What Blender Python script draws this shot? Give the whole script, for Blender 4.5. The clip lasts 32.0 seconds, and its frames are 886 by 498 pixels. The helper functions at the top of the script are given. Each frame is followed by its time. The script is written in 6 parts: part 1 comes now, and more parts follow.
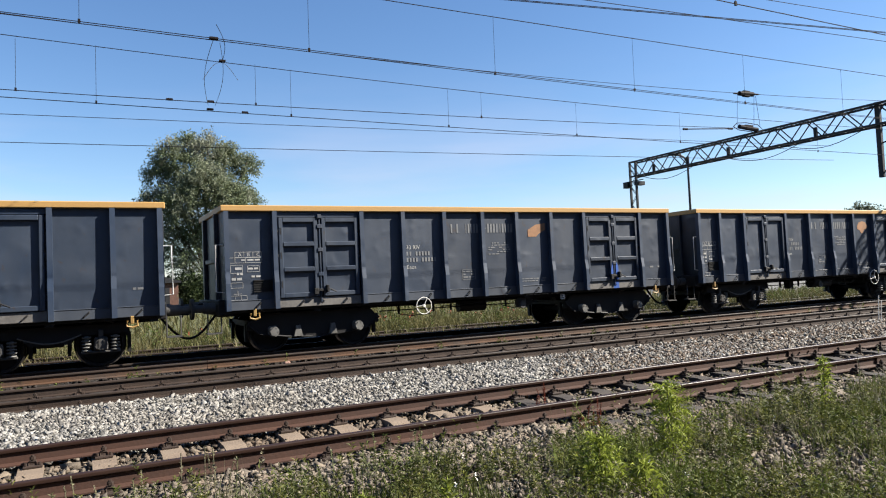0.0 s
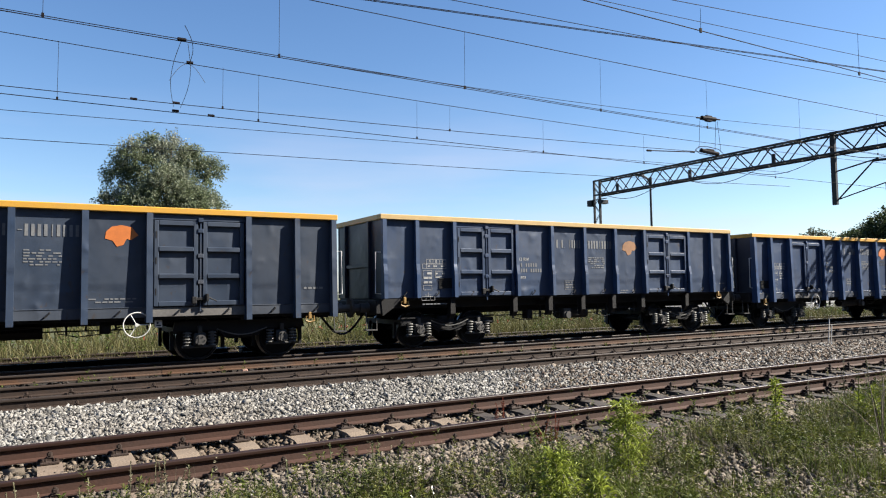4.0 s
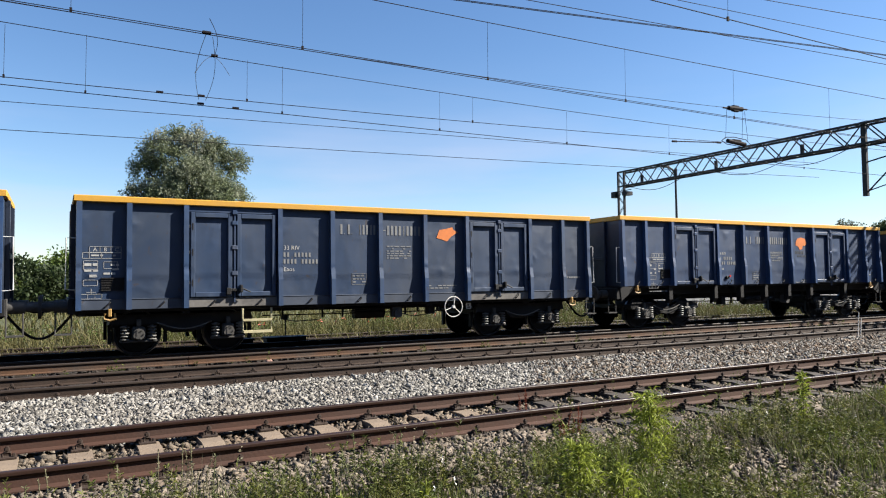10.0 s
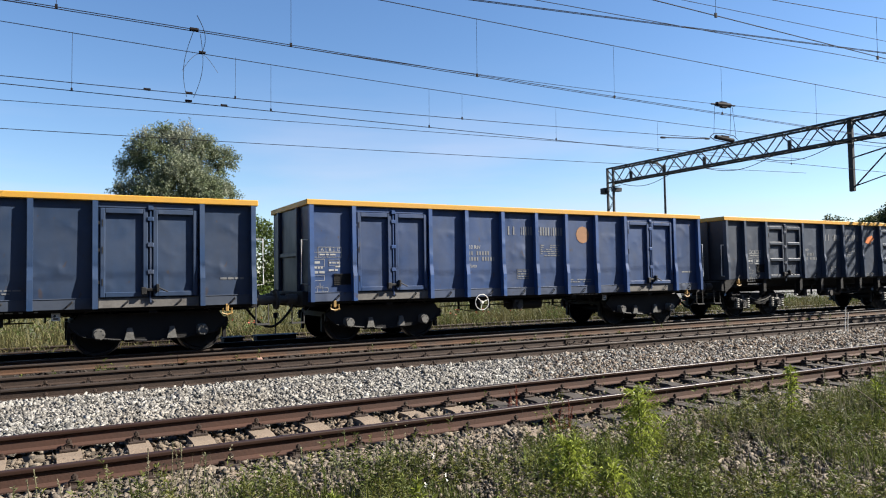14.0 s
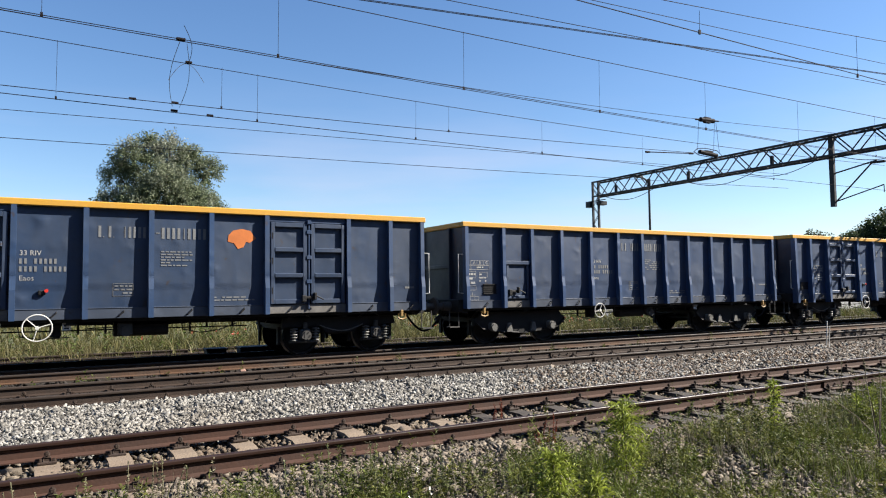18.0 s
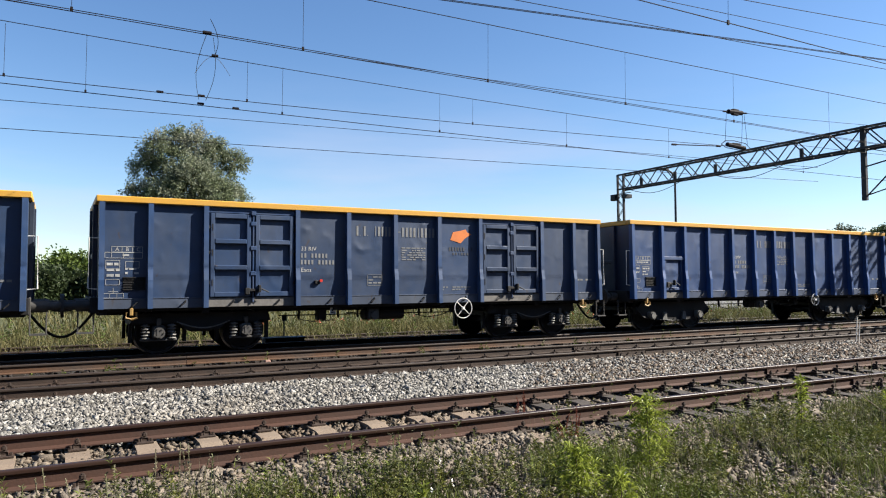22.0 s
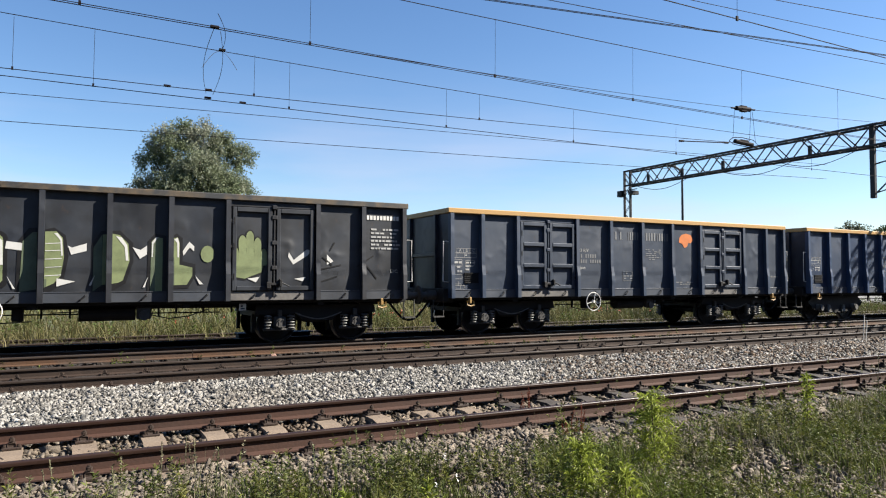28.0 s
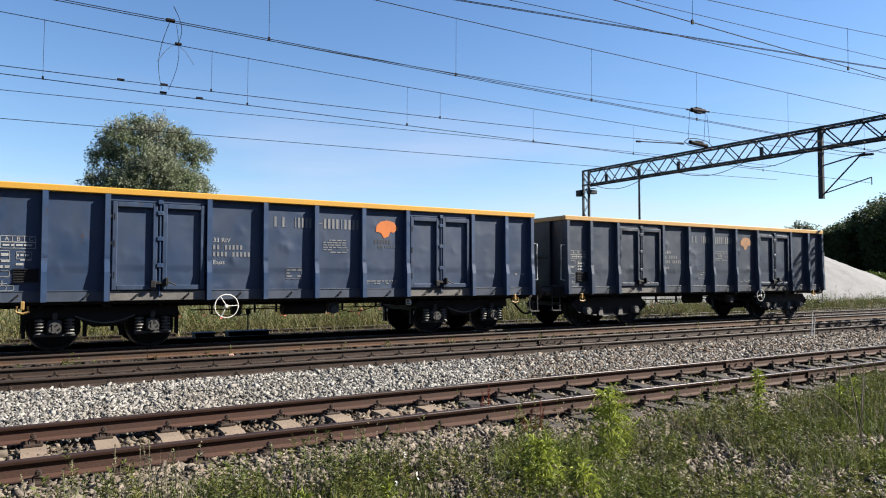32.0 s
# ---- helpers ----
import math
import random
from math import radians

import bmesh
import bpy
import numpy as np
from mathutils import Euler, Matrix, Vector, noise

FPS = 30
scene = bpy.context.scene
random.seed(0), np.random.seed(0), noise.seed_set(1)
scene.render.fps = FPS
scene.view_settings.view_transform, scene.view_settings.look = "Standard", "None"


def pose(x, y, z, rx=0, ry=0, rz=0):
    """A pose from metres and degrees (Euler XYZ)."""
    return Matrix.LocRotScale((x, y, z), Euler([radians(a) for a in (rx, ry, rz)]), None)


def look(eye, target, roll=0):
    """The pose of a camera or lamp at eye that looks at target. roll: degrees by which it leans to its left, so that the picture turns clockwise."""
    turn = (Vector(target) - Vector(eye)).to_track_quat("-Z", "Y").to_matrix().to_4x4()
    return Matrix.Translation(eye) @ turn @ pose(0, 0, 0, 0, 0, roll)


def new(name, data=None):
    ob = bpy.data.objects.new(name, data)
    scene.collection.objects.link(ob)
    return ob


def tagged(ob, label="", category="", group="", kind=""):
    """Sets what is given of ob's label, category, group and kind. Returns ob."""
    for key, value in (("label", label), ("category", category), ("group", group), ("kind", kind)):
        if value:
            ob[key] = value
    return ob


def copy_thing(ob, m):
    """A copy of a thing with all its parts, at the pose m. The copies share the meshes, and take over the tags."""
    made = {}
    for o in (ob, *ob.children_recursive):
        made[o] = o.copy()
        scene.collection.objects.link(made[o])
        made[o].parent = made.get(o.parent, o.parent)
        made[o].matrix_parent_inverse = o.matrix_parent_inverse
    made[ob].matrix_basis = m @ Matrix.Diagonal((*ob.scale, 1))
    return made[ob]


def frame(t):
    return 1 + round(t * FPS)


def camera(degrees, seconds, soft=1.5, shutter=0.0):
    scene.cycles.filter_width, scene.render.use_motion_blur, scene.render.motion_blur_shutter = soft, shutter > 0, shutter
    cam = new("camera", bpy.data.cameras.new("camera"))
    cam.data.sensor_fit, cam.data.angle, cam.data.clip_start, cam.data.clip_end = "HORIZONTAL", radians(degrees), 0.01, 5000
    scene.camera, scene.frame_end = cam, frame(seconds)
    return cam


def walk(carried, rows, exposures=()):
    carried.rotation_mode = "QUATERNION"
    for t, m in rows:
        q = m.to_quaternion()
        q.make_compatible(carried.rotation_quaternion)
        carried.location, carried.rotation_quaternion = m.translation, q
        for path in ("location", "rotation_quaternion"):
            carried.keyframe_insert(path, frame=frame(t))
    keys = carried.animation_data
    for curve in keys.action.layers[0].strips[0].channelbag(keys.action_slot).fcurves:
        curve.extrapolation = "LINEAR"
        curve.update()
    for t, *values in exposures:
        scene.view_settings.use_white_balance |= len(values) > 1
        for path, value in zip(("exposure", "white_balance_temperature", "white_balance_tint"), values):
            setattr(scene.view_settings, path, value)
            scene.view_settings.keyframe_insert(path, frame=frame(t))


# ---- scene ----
LENS = 64.06
EYE = (0.0, 0.0, 1.451)
TURNS = [  # seconds, yaw, pitch, roll
    (0, -27.45, 2.46, 2.59), (0.5, -27.27, 3.04, 2.49), (1, -27.98, 2.85, 2.38), (1.5, -28.75, 2.80, 2.29),
    (2, -29.62, 2.71, 2.65), (2.5, -30.67, 2.90, 3.63), (3, -31.87, 2.62, 2.55), (3.5, -31.18, 3.16, 1.59),
    (5.5, -29.63, 3.04, 0.25), (6, -29.22, 2.85, 0.30), (6.5, -28.96, 2.66, 0.30), (7, -28.97, 2.93, 0.29),
    (7.5, -29.14, 3.15, 0.47), (8, -28.75, 2.96, 0.88), (8.5, -28.85, 2.97, 0.74), (9, -28.61, 2.68, 0.71),
    (9.5, -28.83, 2.76, 0.91), (10, -28.61, 2.69, 0.67), (10.5, -28.50, 2.57, 0.82), (11, -28.51, 2.73, 1.07),
    (11.5, -28.60, 2.98, 0.91), (12, -28.59, 2.96, 0.97), (12.5, -28.73, 2.97, 1.24), (13, -28.33, 2.88, 0.86),
    (13.5, -28.32, 1.70, 0.96), (14, -29.40, 2.43, 0.99), (14.5, -29.68, 2.61, 1.11), (15, -30.02, 2.74, 1.00),
    (15.5, -30.26, 2.94, 1.26), (17.5, -30.11, 3.55, 0.88), (18, -30.57, 3.39, 0.66), (18.5, -30.95, 2.57, 1.00),
    (19, -30.53, 2.91, 0.11), (19.5, -28.86, 2.88, 0.48), (20, -28.67, 2.99, 0.60), (20.5, -28.78, 2.70, 0.53),
    (21, -28.92, 2.88, 0.50), (21.5, -29.41, 2.96, 0.30), (22, -28.70, 2.82, 0.30), (22.5, -28.36, 2.72, 0.33),
    (23, -28.08, 2.81, 0.22), (23.5, -28.16, 2.58, -0.10), (24, -28.32, 3.14, 0.04), (24.5, -28.25, 2.85, 0.11),
    (26.5, -27.69, 2.23, -0.19), (27, -27.86, 2.14, -0.52), (27.5, -28.30, 2.24, -0.01), (28, -28.24, 2.45, -0.07),
    (28.5, -28.39, 2.62, -0.14), (29, -28.40, 2.51, -0.23), (29.5, -28.26, 2.58, 0.12), (30, -29.74, 2.91, 0.31),
    (30.5, -30.49, 2.49, 0.44), (31, -30.68, 2.31, 0.52), (31.5, -31.24, 2.13, 0.33), (32, -31.43, 2.32, -0.02),
]
cam = camera(LENS, 32.0, soft=1.1)
walk(cam, [(t, pose(*EYE, 90 + p, r, y)) for t, y, p, r in TURNS])

# ---- light ----
SUN = Vector((2.1, -1.0, 1.78)).normalized()          # towards the sun
world = bpy.data.worlds.new("sky")
scene.world = world
world.use_nodes = True
wn = world.node_tree
sky = wn.nodes.new("ShaderNodeTexSky")
sky.sky_type, sky.sun_disc = "NISHITA", False
sky.sun_elevation = math.asin(SUN.z)
sky.sun_rotation = math.atan2(SUN.x, SUN.y)
sky.altitude, sky.air_density, sky.dust_density, sky.ozone_density = 100, 1.0, 0.25, 3.0
wn.nodes["Background"].inputs["Strength"].default_value = 0.057
tone = wn.nodes.new("ShaderNodeHueSaturation")
tone.inputs["Saturation"].default_value = 1.14
tone.inputs["Hue"].default_value = 0.504
wn.links.new(sky.outputs[0], tone.inputs["Color"])
place = wn.nodes.new("ShaderNodeTexCoord")
split = wn.nodes.new("ShaderNodeSeparateXYZ")
wn.links.new(place.outputs["Generated"], split.inputs[0])
low = wn.nodes.new("ShaderNodeMapRange")               # thin cloud lies low over the horizon
low.interpolation_type = "SMOOTHSTEP"
low.inputs[1].default_value, low.inputs[2].default_value, low.inputs[3].default_value, low.inputs[4].default_value = 0.02, 0.32, 0.72, 0.0
wn.links.new(split.outputs["Z"], low.inputs[0])
stretch = wn.nodes.new("ShaderNodeMapping")
stretch.inputs["Scale"].default_value = (1.6, 1.6, 9.0)
wn.links.new(place.outputs["Generated"], stretch.inputs[0])
veil = wn.nodes.new("ShaderNodeTexNoise")
veil.inputs["Scale"].default_value, veil.inputs["Detail"].default_value, veil.inputs["Roughness"].default_value = 1.7, 6.0, 0.5
wn.links.new(stretch.outputs[0], veil.inputs["Vector"])
thick = wn.nodes.new("ShaderNodeMapRange")
thick.inputs[1].default_value, thick.inputs[2].default_value, thick.inputs[3].default_value, thick.inputs[4].default_value = 0.4, 0.7, 0.06, 1.0
wn.links.new(veil.outputs[0], thick.inputs[0])
share = wn.nodes.new("ShaderNodeMath")
share.operation = "MULTIPLY"
wn.links.new(low.outputs[0], share.inputs[0])
wn.links.new(thick.outputs[0], share.inputs[1])
cloud = wn.nodes.new("ShaderNodeMix")
cloud.data_type = "RGBA"
cloud.inputs[7].default_value = (4.3, 4.5, 5.7, 1)
wn.links.new(share.outputs[0], cloud.inputs[0])
wn.links.new(tone.outputs[0], cloud.inputs[6])
wn.links.new(cloud.outputs[2], wn.nodes["Background"].inputs[0])
sun = new("sun", bpy.data.lights.new("sun", "SUN"))
sun.data.energy, sun.data.angle, sun.data.color = 5.0, radians(0.53), (1.0, 0.93, 0.82)
sun.matrix_basis = look(SUN * 60, (0, 0, 0))
scene.view_settings.exposure = 1.62


# ---- materials ----
def mat(name, color, rough=0.7, metal=0.0, vary=0.25, scale=6.0, fine=60.0, bump=0.15, island=0.0, tint=None, use_object=False, spec=0.5, coat=0.0):
    """A surface with two scales of colour change and a fine relief. tint: a second colour for stains. island: change from piece to piece."""
    m = bpy.data.materials.new(name)
    m.use_nodes = True
    n, l = m.node_tree.nodes, m.node_tree.links
    b = n["Principled BSDF"]
    b.inputs["Roughness"].default_value, b.inputs["Metallic"].default_value = rough, metal
    b.inputs["Specular IOR Level"].default_value = spec
    b.inputs["Coat Weight"].default_value = coat
    co = n.new("ShaderNodeTexCoord")
    info = n.new("ShaderNodeObjectInfo")
    off = n.new("ShaderNodeVectorMath")
    off.operation = "MULTIPLY_ADD"
    l.new(info.outputs["Random"], off.inputs[0])
    off.inputs[1].default_value = (37.0, 11.0, 23.0)
    l.new(co.outputs["Object"], off.inputs[2])
    big, small = n.new("ShaderNodeTexNoise"), n.new("ShaderNodeTexNoise")
    for t, s, d in ((big, scale, 5), (small, fine, 3)):
        t.inputs["Scale"].default_value, t.inputs["Detail"].default_value = s, d
        t.inputs["Roughness"].default_value = 0.6
        l.new(off.outputs[0], t.inputs["Vector"])
    mix = n.new("ShaderNodeMix")
    mix.data_type = "RGBA"
    if use_object:
        l.new(info.outputs["Color"], mix.inputs[6])
    else:
        mix.inputs[6].default_value = (*color, 1)
    second = tint or tuple(c * (1 - vary) for c in color)
    mix.inputs[7].default_value = (*second, 1)
    ramp = n.new("ShaderNodeMapRange")
    ramp.inputs[1].default_value, ramp.inputs[2].default_value = 0.42, 0.72
    ramp.inputs[4].default_value = 1.0 if tint is None else vary
    l.new(big.outputs[0], ramp.inputs[0])
    l.new(ramp.outputs[0], mix.inputs[0])
    value = n.new("ShaderNodeHueSaturation")
    l.new(mix.outputs[2], value.inputs["Color"])
    total = n.new("ShaderNodeMath")
    total.operation = "MULTIPLY_ADD"
    l.new(small.outputs[0], total.inputs[0])
    total.inputs[1].default_value, total.inputs[2].default_value = vary, 1 - vary * 0.5
    last = total.outputs[0]
    if island:
        geo = n.new("ShaderNodeNewGeometry")
        add = n.new("ShaderNodeMath")
        add.operation = "MULTIPLY_ADD"
        l.new(geo.outputs["Random Per Island"], add.inputs[0])
        add.inputs[1].default_value = island
        l.new(last, add.inputs[2])
        sub = n.new("ShaderNodeMath")
        sub.operation = "SUBTRACT"
        l.new(add.outputs[0], sub.inputs[0])
        sub.inputs[1].default_value = island * 0.5
        last = sub.outputs[0]
    l.new(last, value.inputs["Value"])
    l.new(value.outputs[0], b.inputs["Base Color"])
    if bump:
        bp = n.new("ShaderNodeBump")
        bp.inputs["Strength"].default_value, bp.inputs["Distance"].default_value = bump, 0.02
        l.new(small.outputs[0], bp.inputs["Height"])
        l.new(bp.outputs[0], b.inputs["Normal"])
    return m


def panel_paint(name):
    """Wagon paint: the colour is the object's, with dust low down on the sheet, faded patches, and the dents of the sheet as relief."""
    m = mat(name, (0.1, 0.1, 0.1), 0.4, 0.0, 0.3, 1.3, 14.0, 0.0, tint=(0.03, 0.041, 0.062), use_object=True, spec=0.62)
    n, l = m.node_tree.nodes, m.node_tree.links
    co = n.new("ShaderNodeTexCoord")
    info = n.new("ShaderNodeObjectInfo")
    off = n.new("ShaderNodeVectorMath")
    off.operation = "MULTIPLY_ADD"
    l.new(info.outputs["Random"], off.inputs[0])
    off.inputs[1].default_value = (71.0, 13.0, 5.0)
    l.new(co.outputs["Object"], off.inputs[2])
    dent, buckle = n.new("ShaderNodeTexNoise"), n.new("ShaderNodeTexNoise")
    dent.inputs["Scale"].default_value, dent.inputs["Detail"].default_value = 2.3, 1.0
    buckle.inputs["Scale"].default_value, buckle.inputs["Detail"].default_value = 1.1, 0.0
    add = n.new("ShaderNodeMath")
    add.operation = "MULTIPLY_ADD"
    power = n.new("ShaderNodeMath")
    power.operation = "POWER"
    power.inputs[1].default_value = 6.5
    l.new(off.outputs[0], dent.inputs["Vector"])
    l.new(off.outputs[0], buckle.inputs["Vector"])
    l.new(dent.outputs[0], power.inputs[0])
    l.new(power.outputs[0], add.inputs[0])
    add.inputs[1].default_value = 7.0
    l.new(buckle.outputs[0], add.inputs[2])
    bp = n.new("ShaderNodeBump")
    bp.inputs["Strength"].default_value, bp.inputs["Distance"].default_value = 0.24, 0.04
    l.new(add.outputs[0], bp.inputs["Height"])
    shader = n["Principled BSDF"]
    l.new(bp.outputs[0], shader.inputs["Normal"])
    # run-off streaks, blotches of grime, and scraped rusty spots

    def layer(scale, stretch, lo, hi, detail, amount):
        mp = n.new("ShaderNodeMapping")
        mp.inputs["Scale"].default_value = stretch
        tx = n.new("ShaderNodeTexNoise")
        tx.inputs["Scale"].default_value, tx.inputs["Detail"].default_value, tx.inputs["Distortion"].default_value = scale, detail, 0.5
        rg = n.new("ShaderNodeMapRange")
        rg.inputs[1].default_value, rg.inputs[2].default_value, rg.inputs[4].default_value = lo, hi, amount
        l.new(off.outputs[0], mp.inputs[0])
        l.new(mp.outputs[0], tx.inputs["Vector"])
        l.new(tx.outputs[0], rg.inputs[0])
        return rg.outputs[0]
    last = shader.inputs["Base Color"].links[0].from_socket
    for fac, color in ((layer(2.6, (1.6, 1.0, 0.28), 0.46, 0.7, 3.0, 0.22), (0.012, 0.016, 0.026)), (layer(1.0, (1.0, 1.0, 1.2), 0.45, 0.7, 5.0, 0.22), (0.062, 0.074, 0.094)),
                       (layer(7.0, (1.0, 1.0, 0.6), 0.66, 0.72, 6.0, 0.6), (0.035, 0.022, 0.016))):
        mx = n.new("ShaderNodeMix")
        mx.data_type = "RGBA"
        l.new(fac, mx.inputs[0])
        l.new(last, mx.inputs[6])
        mx.inputs[7].default_value = (*color, 1)
        last = mx.outputs[2]
    l.new(last, shader.inputs["Base Color"])
    dull = n.new("ShaderNodeMapRange")                # half-matt, with duller dusty patches
    dull.inputs[3].default_value, dull.inputs[4].default_value = 0.43, 0.58
    l.new(layer(1.7, (1, 1, 0.7), 0.3, 0.75, 3.0, 1.0), dull.inputs[0])
    l.new(dull.outputs[0], shader.inputs["Roughness"])
    return m


PAINT = panel_paint("wagon_paint")
FRAME_PAINT = mat("frame_paint", (0.1, 0.1, 0.1), 0.5, 0, 0.3, 2.0, 30.0, 0.1, tint=(0.12, 0.11, 0.1), use_object=True)
YELLOW = mat("rim_yellow", (0.5, 0.27, 0.04), 0.55, 0, 0.3, 2.5, 40.0, 0.1, use_object=True, tint=(0.34, 0.21, 0.07))
BLACK = mat("underframe_black", (0.0085, 0.0085, 0.0095), 0.65, 0, 0.5, 3.0, 40.0, 0.3, tint=(0.014, 0.012, 0.011), spec=0.3)
GREASE = mat("grey_steel", (0.06, 0.058, 0.056), 0.6, 0.2, 0.4, 5.0, 60.0, 0.2)
SPRING = mat("dusty_steel", (0.12, 0.118, 0.112), 0.6, 0.1, 0.4, 5.0, 60.0, 0.2)
TREAD = mat("wheel_tread", (0.4, 0.39, 0.38), 0.3, 1.0, 0.2, 5.0, 60.0, 0.05)
WHITE = mat("white_paint", (0.6, 0.59, 0.56), 0.6, 0, 0.2, 5.0, 60.0, 0.05)
LETTER = mat("faded_lettering", (0.34, 0.34, 0.33), 0.7, 0, 0.6, 3.0, 30.0, 0.0, tint=(0.1, 0.11, 0.13))
BLOCKS = mat("faded_name_blocks", (0.15, 0.155, 0.16), 0.7, 0, 0.6, 3.0, 30.0, 0.0, tint=(0.07, 0.08, 0.1))
ORANGE = mat("orange_emblem", (0.5, 0.14, 0.025), 0.6, 0, 0.25, 3.0, 30.0, 0.0)
FADED = mat("faded_emblem", (0.26, 0.13, 0.06), 0.7, 0, 0.3, 3.0, 30.0, 0.0)
DARKPRINT = mat("dark_lettering", (0.03, 0.035, 0.045), 0.7, 0, 0.3, 5.0, 30.0, 0.0)
LAMPYELLOW = mat("hook_yellow", (0.28, 0.17, 0.05), 0.6, 0, 0.3, 8.0, 50.0, 0.1)
CREAM = mat("cream_paint", (0.4, 0.36, 0.22), 0.6, 0, 0.3, 6.0, 50.0, 0.1)
RED = mat("red_lamp", (0.5, 0.03, 0.02), 0.4, 0, 0.2, 8.0, 50.0, 0.0)
BARE = mat("worn_plate", (0.135, 0.128, 0.12), 0.6, 0.1, 0.7, 2.2, 20.0, 0.15, tint=(0.045, 0.042, 0.045))
RUST = mat("rusty_rail", (0.043, 0.016, 0.0085), 0.75, 0.0, 0.7, 1.2, 40.0, 0.12, tint=(0.023, 0.0122, 0.0088))
RUSTDARK = mat("dark_rail", (0.027, 0.0145, 0.009), 0.75, 0.1, 0.4, 4.0, 60.0, 0.3)
RUSTORANGE = mat("orange_rusty_rail", (0.06, 0.027, 0.011), 0.8, 0.0, 0.9, 1.3, 30.0, 0.3, tint=(0.034, 0.025, 0.02))
RAILTOP = mat("rail_head", (0.024, 0.013, 0.01), 0.36, 0.0, 0.4, 2.0, 60.0, 0.03, tint=(0.034, 0.021, 0.016), spec=0.32)
RAILTOP.node_tree.nodes["Principled BSDF"].inputs["IOR"].default_value = 1.45
DULLTOP = mat("dull_rail_head", (0.03, 0.022, 0.018), 0.55, 0.0, 0.4, 2.0, 60.0, 0.05, tint=(0.05, 0.03, 0.022), spec=0.25)
CONCRETE = mat("concrete_sleeper", (0.165, 0.125, 0.09), 0.9, 0, 0.5, 4.0, 50.0, 0.4, tint=(0.09, 0.062, 0.045))
WOOD = mat("dark_timber", (0.035, 0.027, 0.022), 0.85, 0, 0.4, 5.0, 40.0, 0.4)
STONE = mat("white_ballast", (0.186, 0.179, 0.166), 0.9, 0, 0.55, 0.5, 110.0, 0.5, island=1.5, tint=(0.11, 0.088, 0.066))
STONE2 = mat("dirty_ballast", (0.082, 0.06, 0.042), 0.9, 0, 0.85, 0.7, 100.0, 0.5, island=1.3, tint=(0.2, 0.17, 0.132))
STONEBED = mat("ballast_bed", (0.06, 0.053, 0.043), 0.95, 0, 0.5, 1.0, 40.0, 0.5)
STONE4 = mat("pale_trackside_stone", (0.12, 0.099, 0.079), 0.9, 0, 0.6, 1.2, 100.0, 0.5, island=1.3, tint=(0.1, 0.082, 0.06))
# near-black brown, for the bed from the middle track to the meadow
STONE3 = mat("near_black_ballast", (0.015, 0.011, 0.009), 0.9, 0, 0.4, 1.2, 30.0, 0.2, island=0.7)
STONE5 = mat("soiled_ballast", (0.085, 0.057, 0.037), 0.9, 0, 0.6, 0.6, 100.0, 0.5, island=1.3, tint=(0.19, 0.175, 0.155))
PILE = mat("gravel", (0.155, 0.155, 0.155), 0.95, 0, 0.3, 0.8, 12.0, 1.0)
SOIL = mat("soil", (0.05, 0.042, 0.028), 0.95, 0, 0.5, 1.5, 12.0, 0.6, tint=(0.05, 0.05, 0.025))
MEADOW = mat("meadow", (0.055, 0.062, 0.022), 0.95, 0, 0.5, 0.15, 3.0, 0.5, tint=(0.075, 0.068, 0.03))
STEEL = mat("dark_steel", (0.02, 0.021, 0.024), 0.6, 0.4, 0.4, 3.0, 40.0, 0.1)
WIRE = mat("wire", (0.01, 0.008, 0.01), 0.8, 0.0, 0.2, 5.0, 50.0, 0.0, spec=0.15)


def leaf_mat(name, color, second, rough=0.55, scale=0.6, island=0.7, through_light=0.3):
    m = mat(name, color, rough, 0, 0.9, scale, 9.0, 0.0, island=island, tint=second, spec=0.18)
    m.node_tree.nodes["Principled BSDF"].inputs["Subsurface Weight"].default_value = 0.0
    n, l = m.node_tree.nodes, m.node_tree.links
    tr = n.new("ShaderNodeBsdfTranslucent")
    ms = n.new("ShaderNodeMixShader")
    ms.inputs[0].default_value = through_light
    src = n["Principled BSDF"].inputs["Base Color"].links[0].from_socket
    l.new(src, tr.inputs["Color"])
    l.new(n["Principled BSDF"].outputs[0], ms.inputs[1])
    l.new(tr.outputs[0], ms.inputs[2])
    l.new(ms.outputs[0], n["Material Output"].inputs["Surface"])
    return m


LEAF_WILLOW = leaf_mat("willow_leaf", (0.105, 0.132, 0.066), (0.255, 0.26, 0.215), scale=0.3, island=0.5, through_light=0.32)
LEAF_DARK = leaf_mat("dark_leaf", (0.03, 0.045, 0.018), (0.045, 0.06, 0.026))
LEAF_FAR = leaf_mat("hazed_far_leaf", (0.085, 0.095, 0.06), (0.12, 0.13, 0.09))
LEAF_BUSH = leaf_mat("bush_leaf", (0.07, 0.1, 0.022), (0.045, 0.07, 0.018))
LEAF_WEED = leaf_mat("weed_leaf", (0.205, 0.245, 0.036), (0.12, 0.155, 0.024), scale=5.0, through_light=0.4)
MIDWEED = leaf_mat("mid_weed_leaf", (0.085, 0.115, 0.02), (0.14, 0.16, 0.04), scale=4.0, island=1.0)
GREYWEED = leaf_mat("grey_weed_leaf", (0.115, 0.13, 0.06), (0.17, 0.165, 0.095), scale=4.0, island=0.9)
PETAL = mat("white_petal", (0.6, 0.6, 0.55), 0.7, 0, 0.1, 5.0, 30.0, 0.0)
GRASS = leaf_mat("grass_blade", (0.06, 0.08, 0.017), (0.12, 0.118, 0.042), scale=4.0, island=1.0)
FINEWEED = leaf_mat("fine_weed_leaf", (0.05, 0.066, 0.014), (0.165, 0.158, 0.036), scale=6.0, island=1.1)
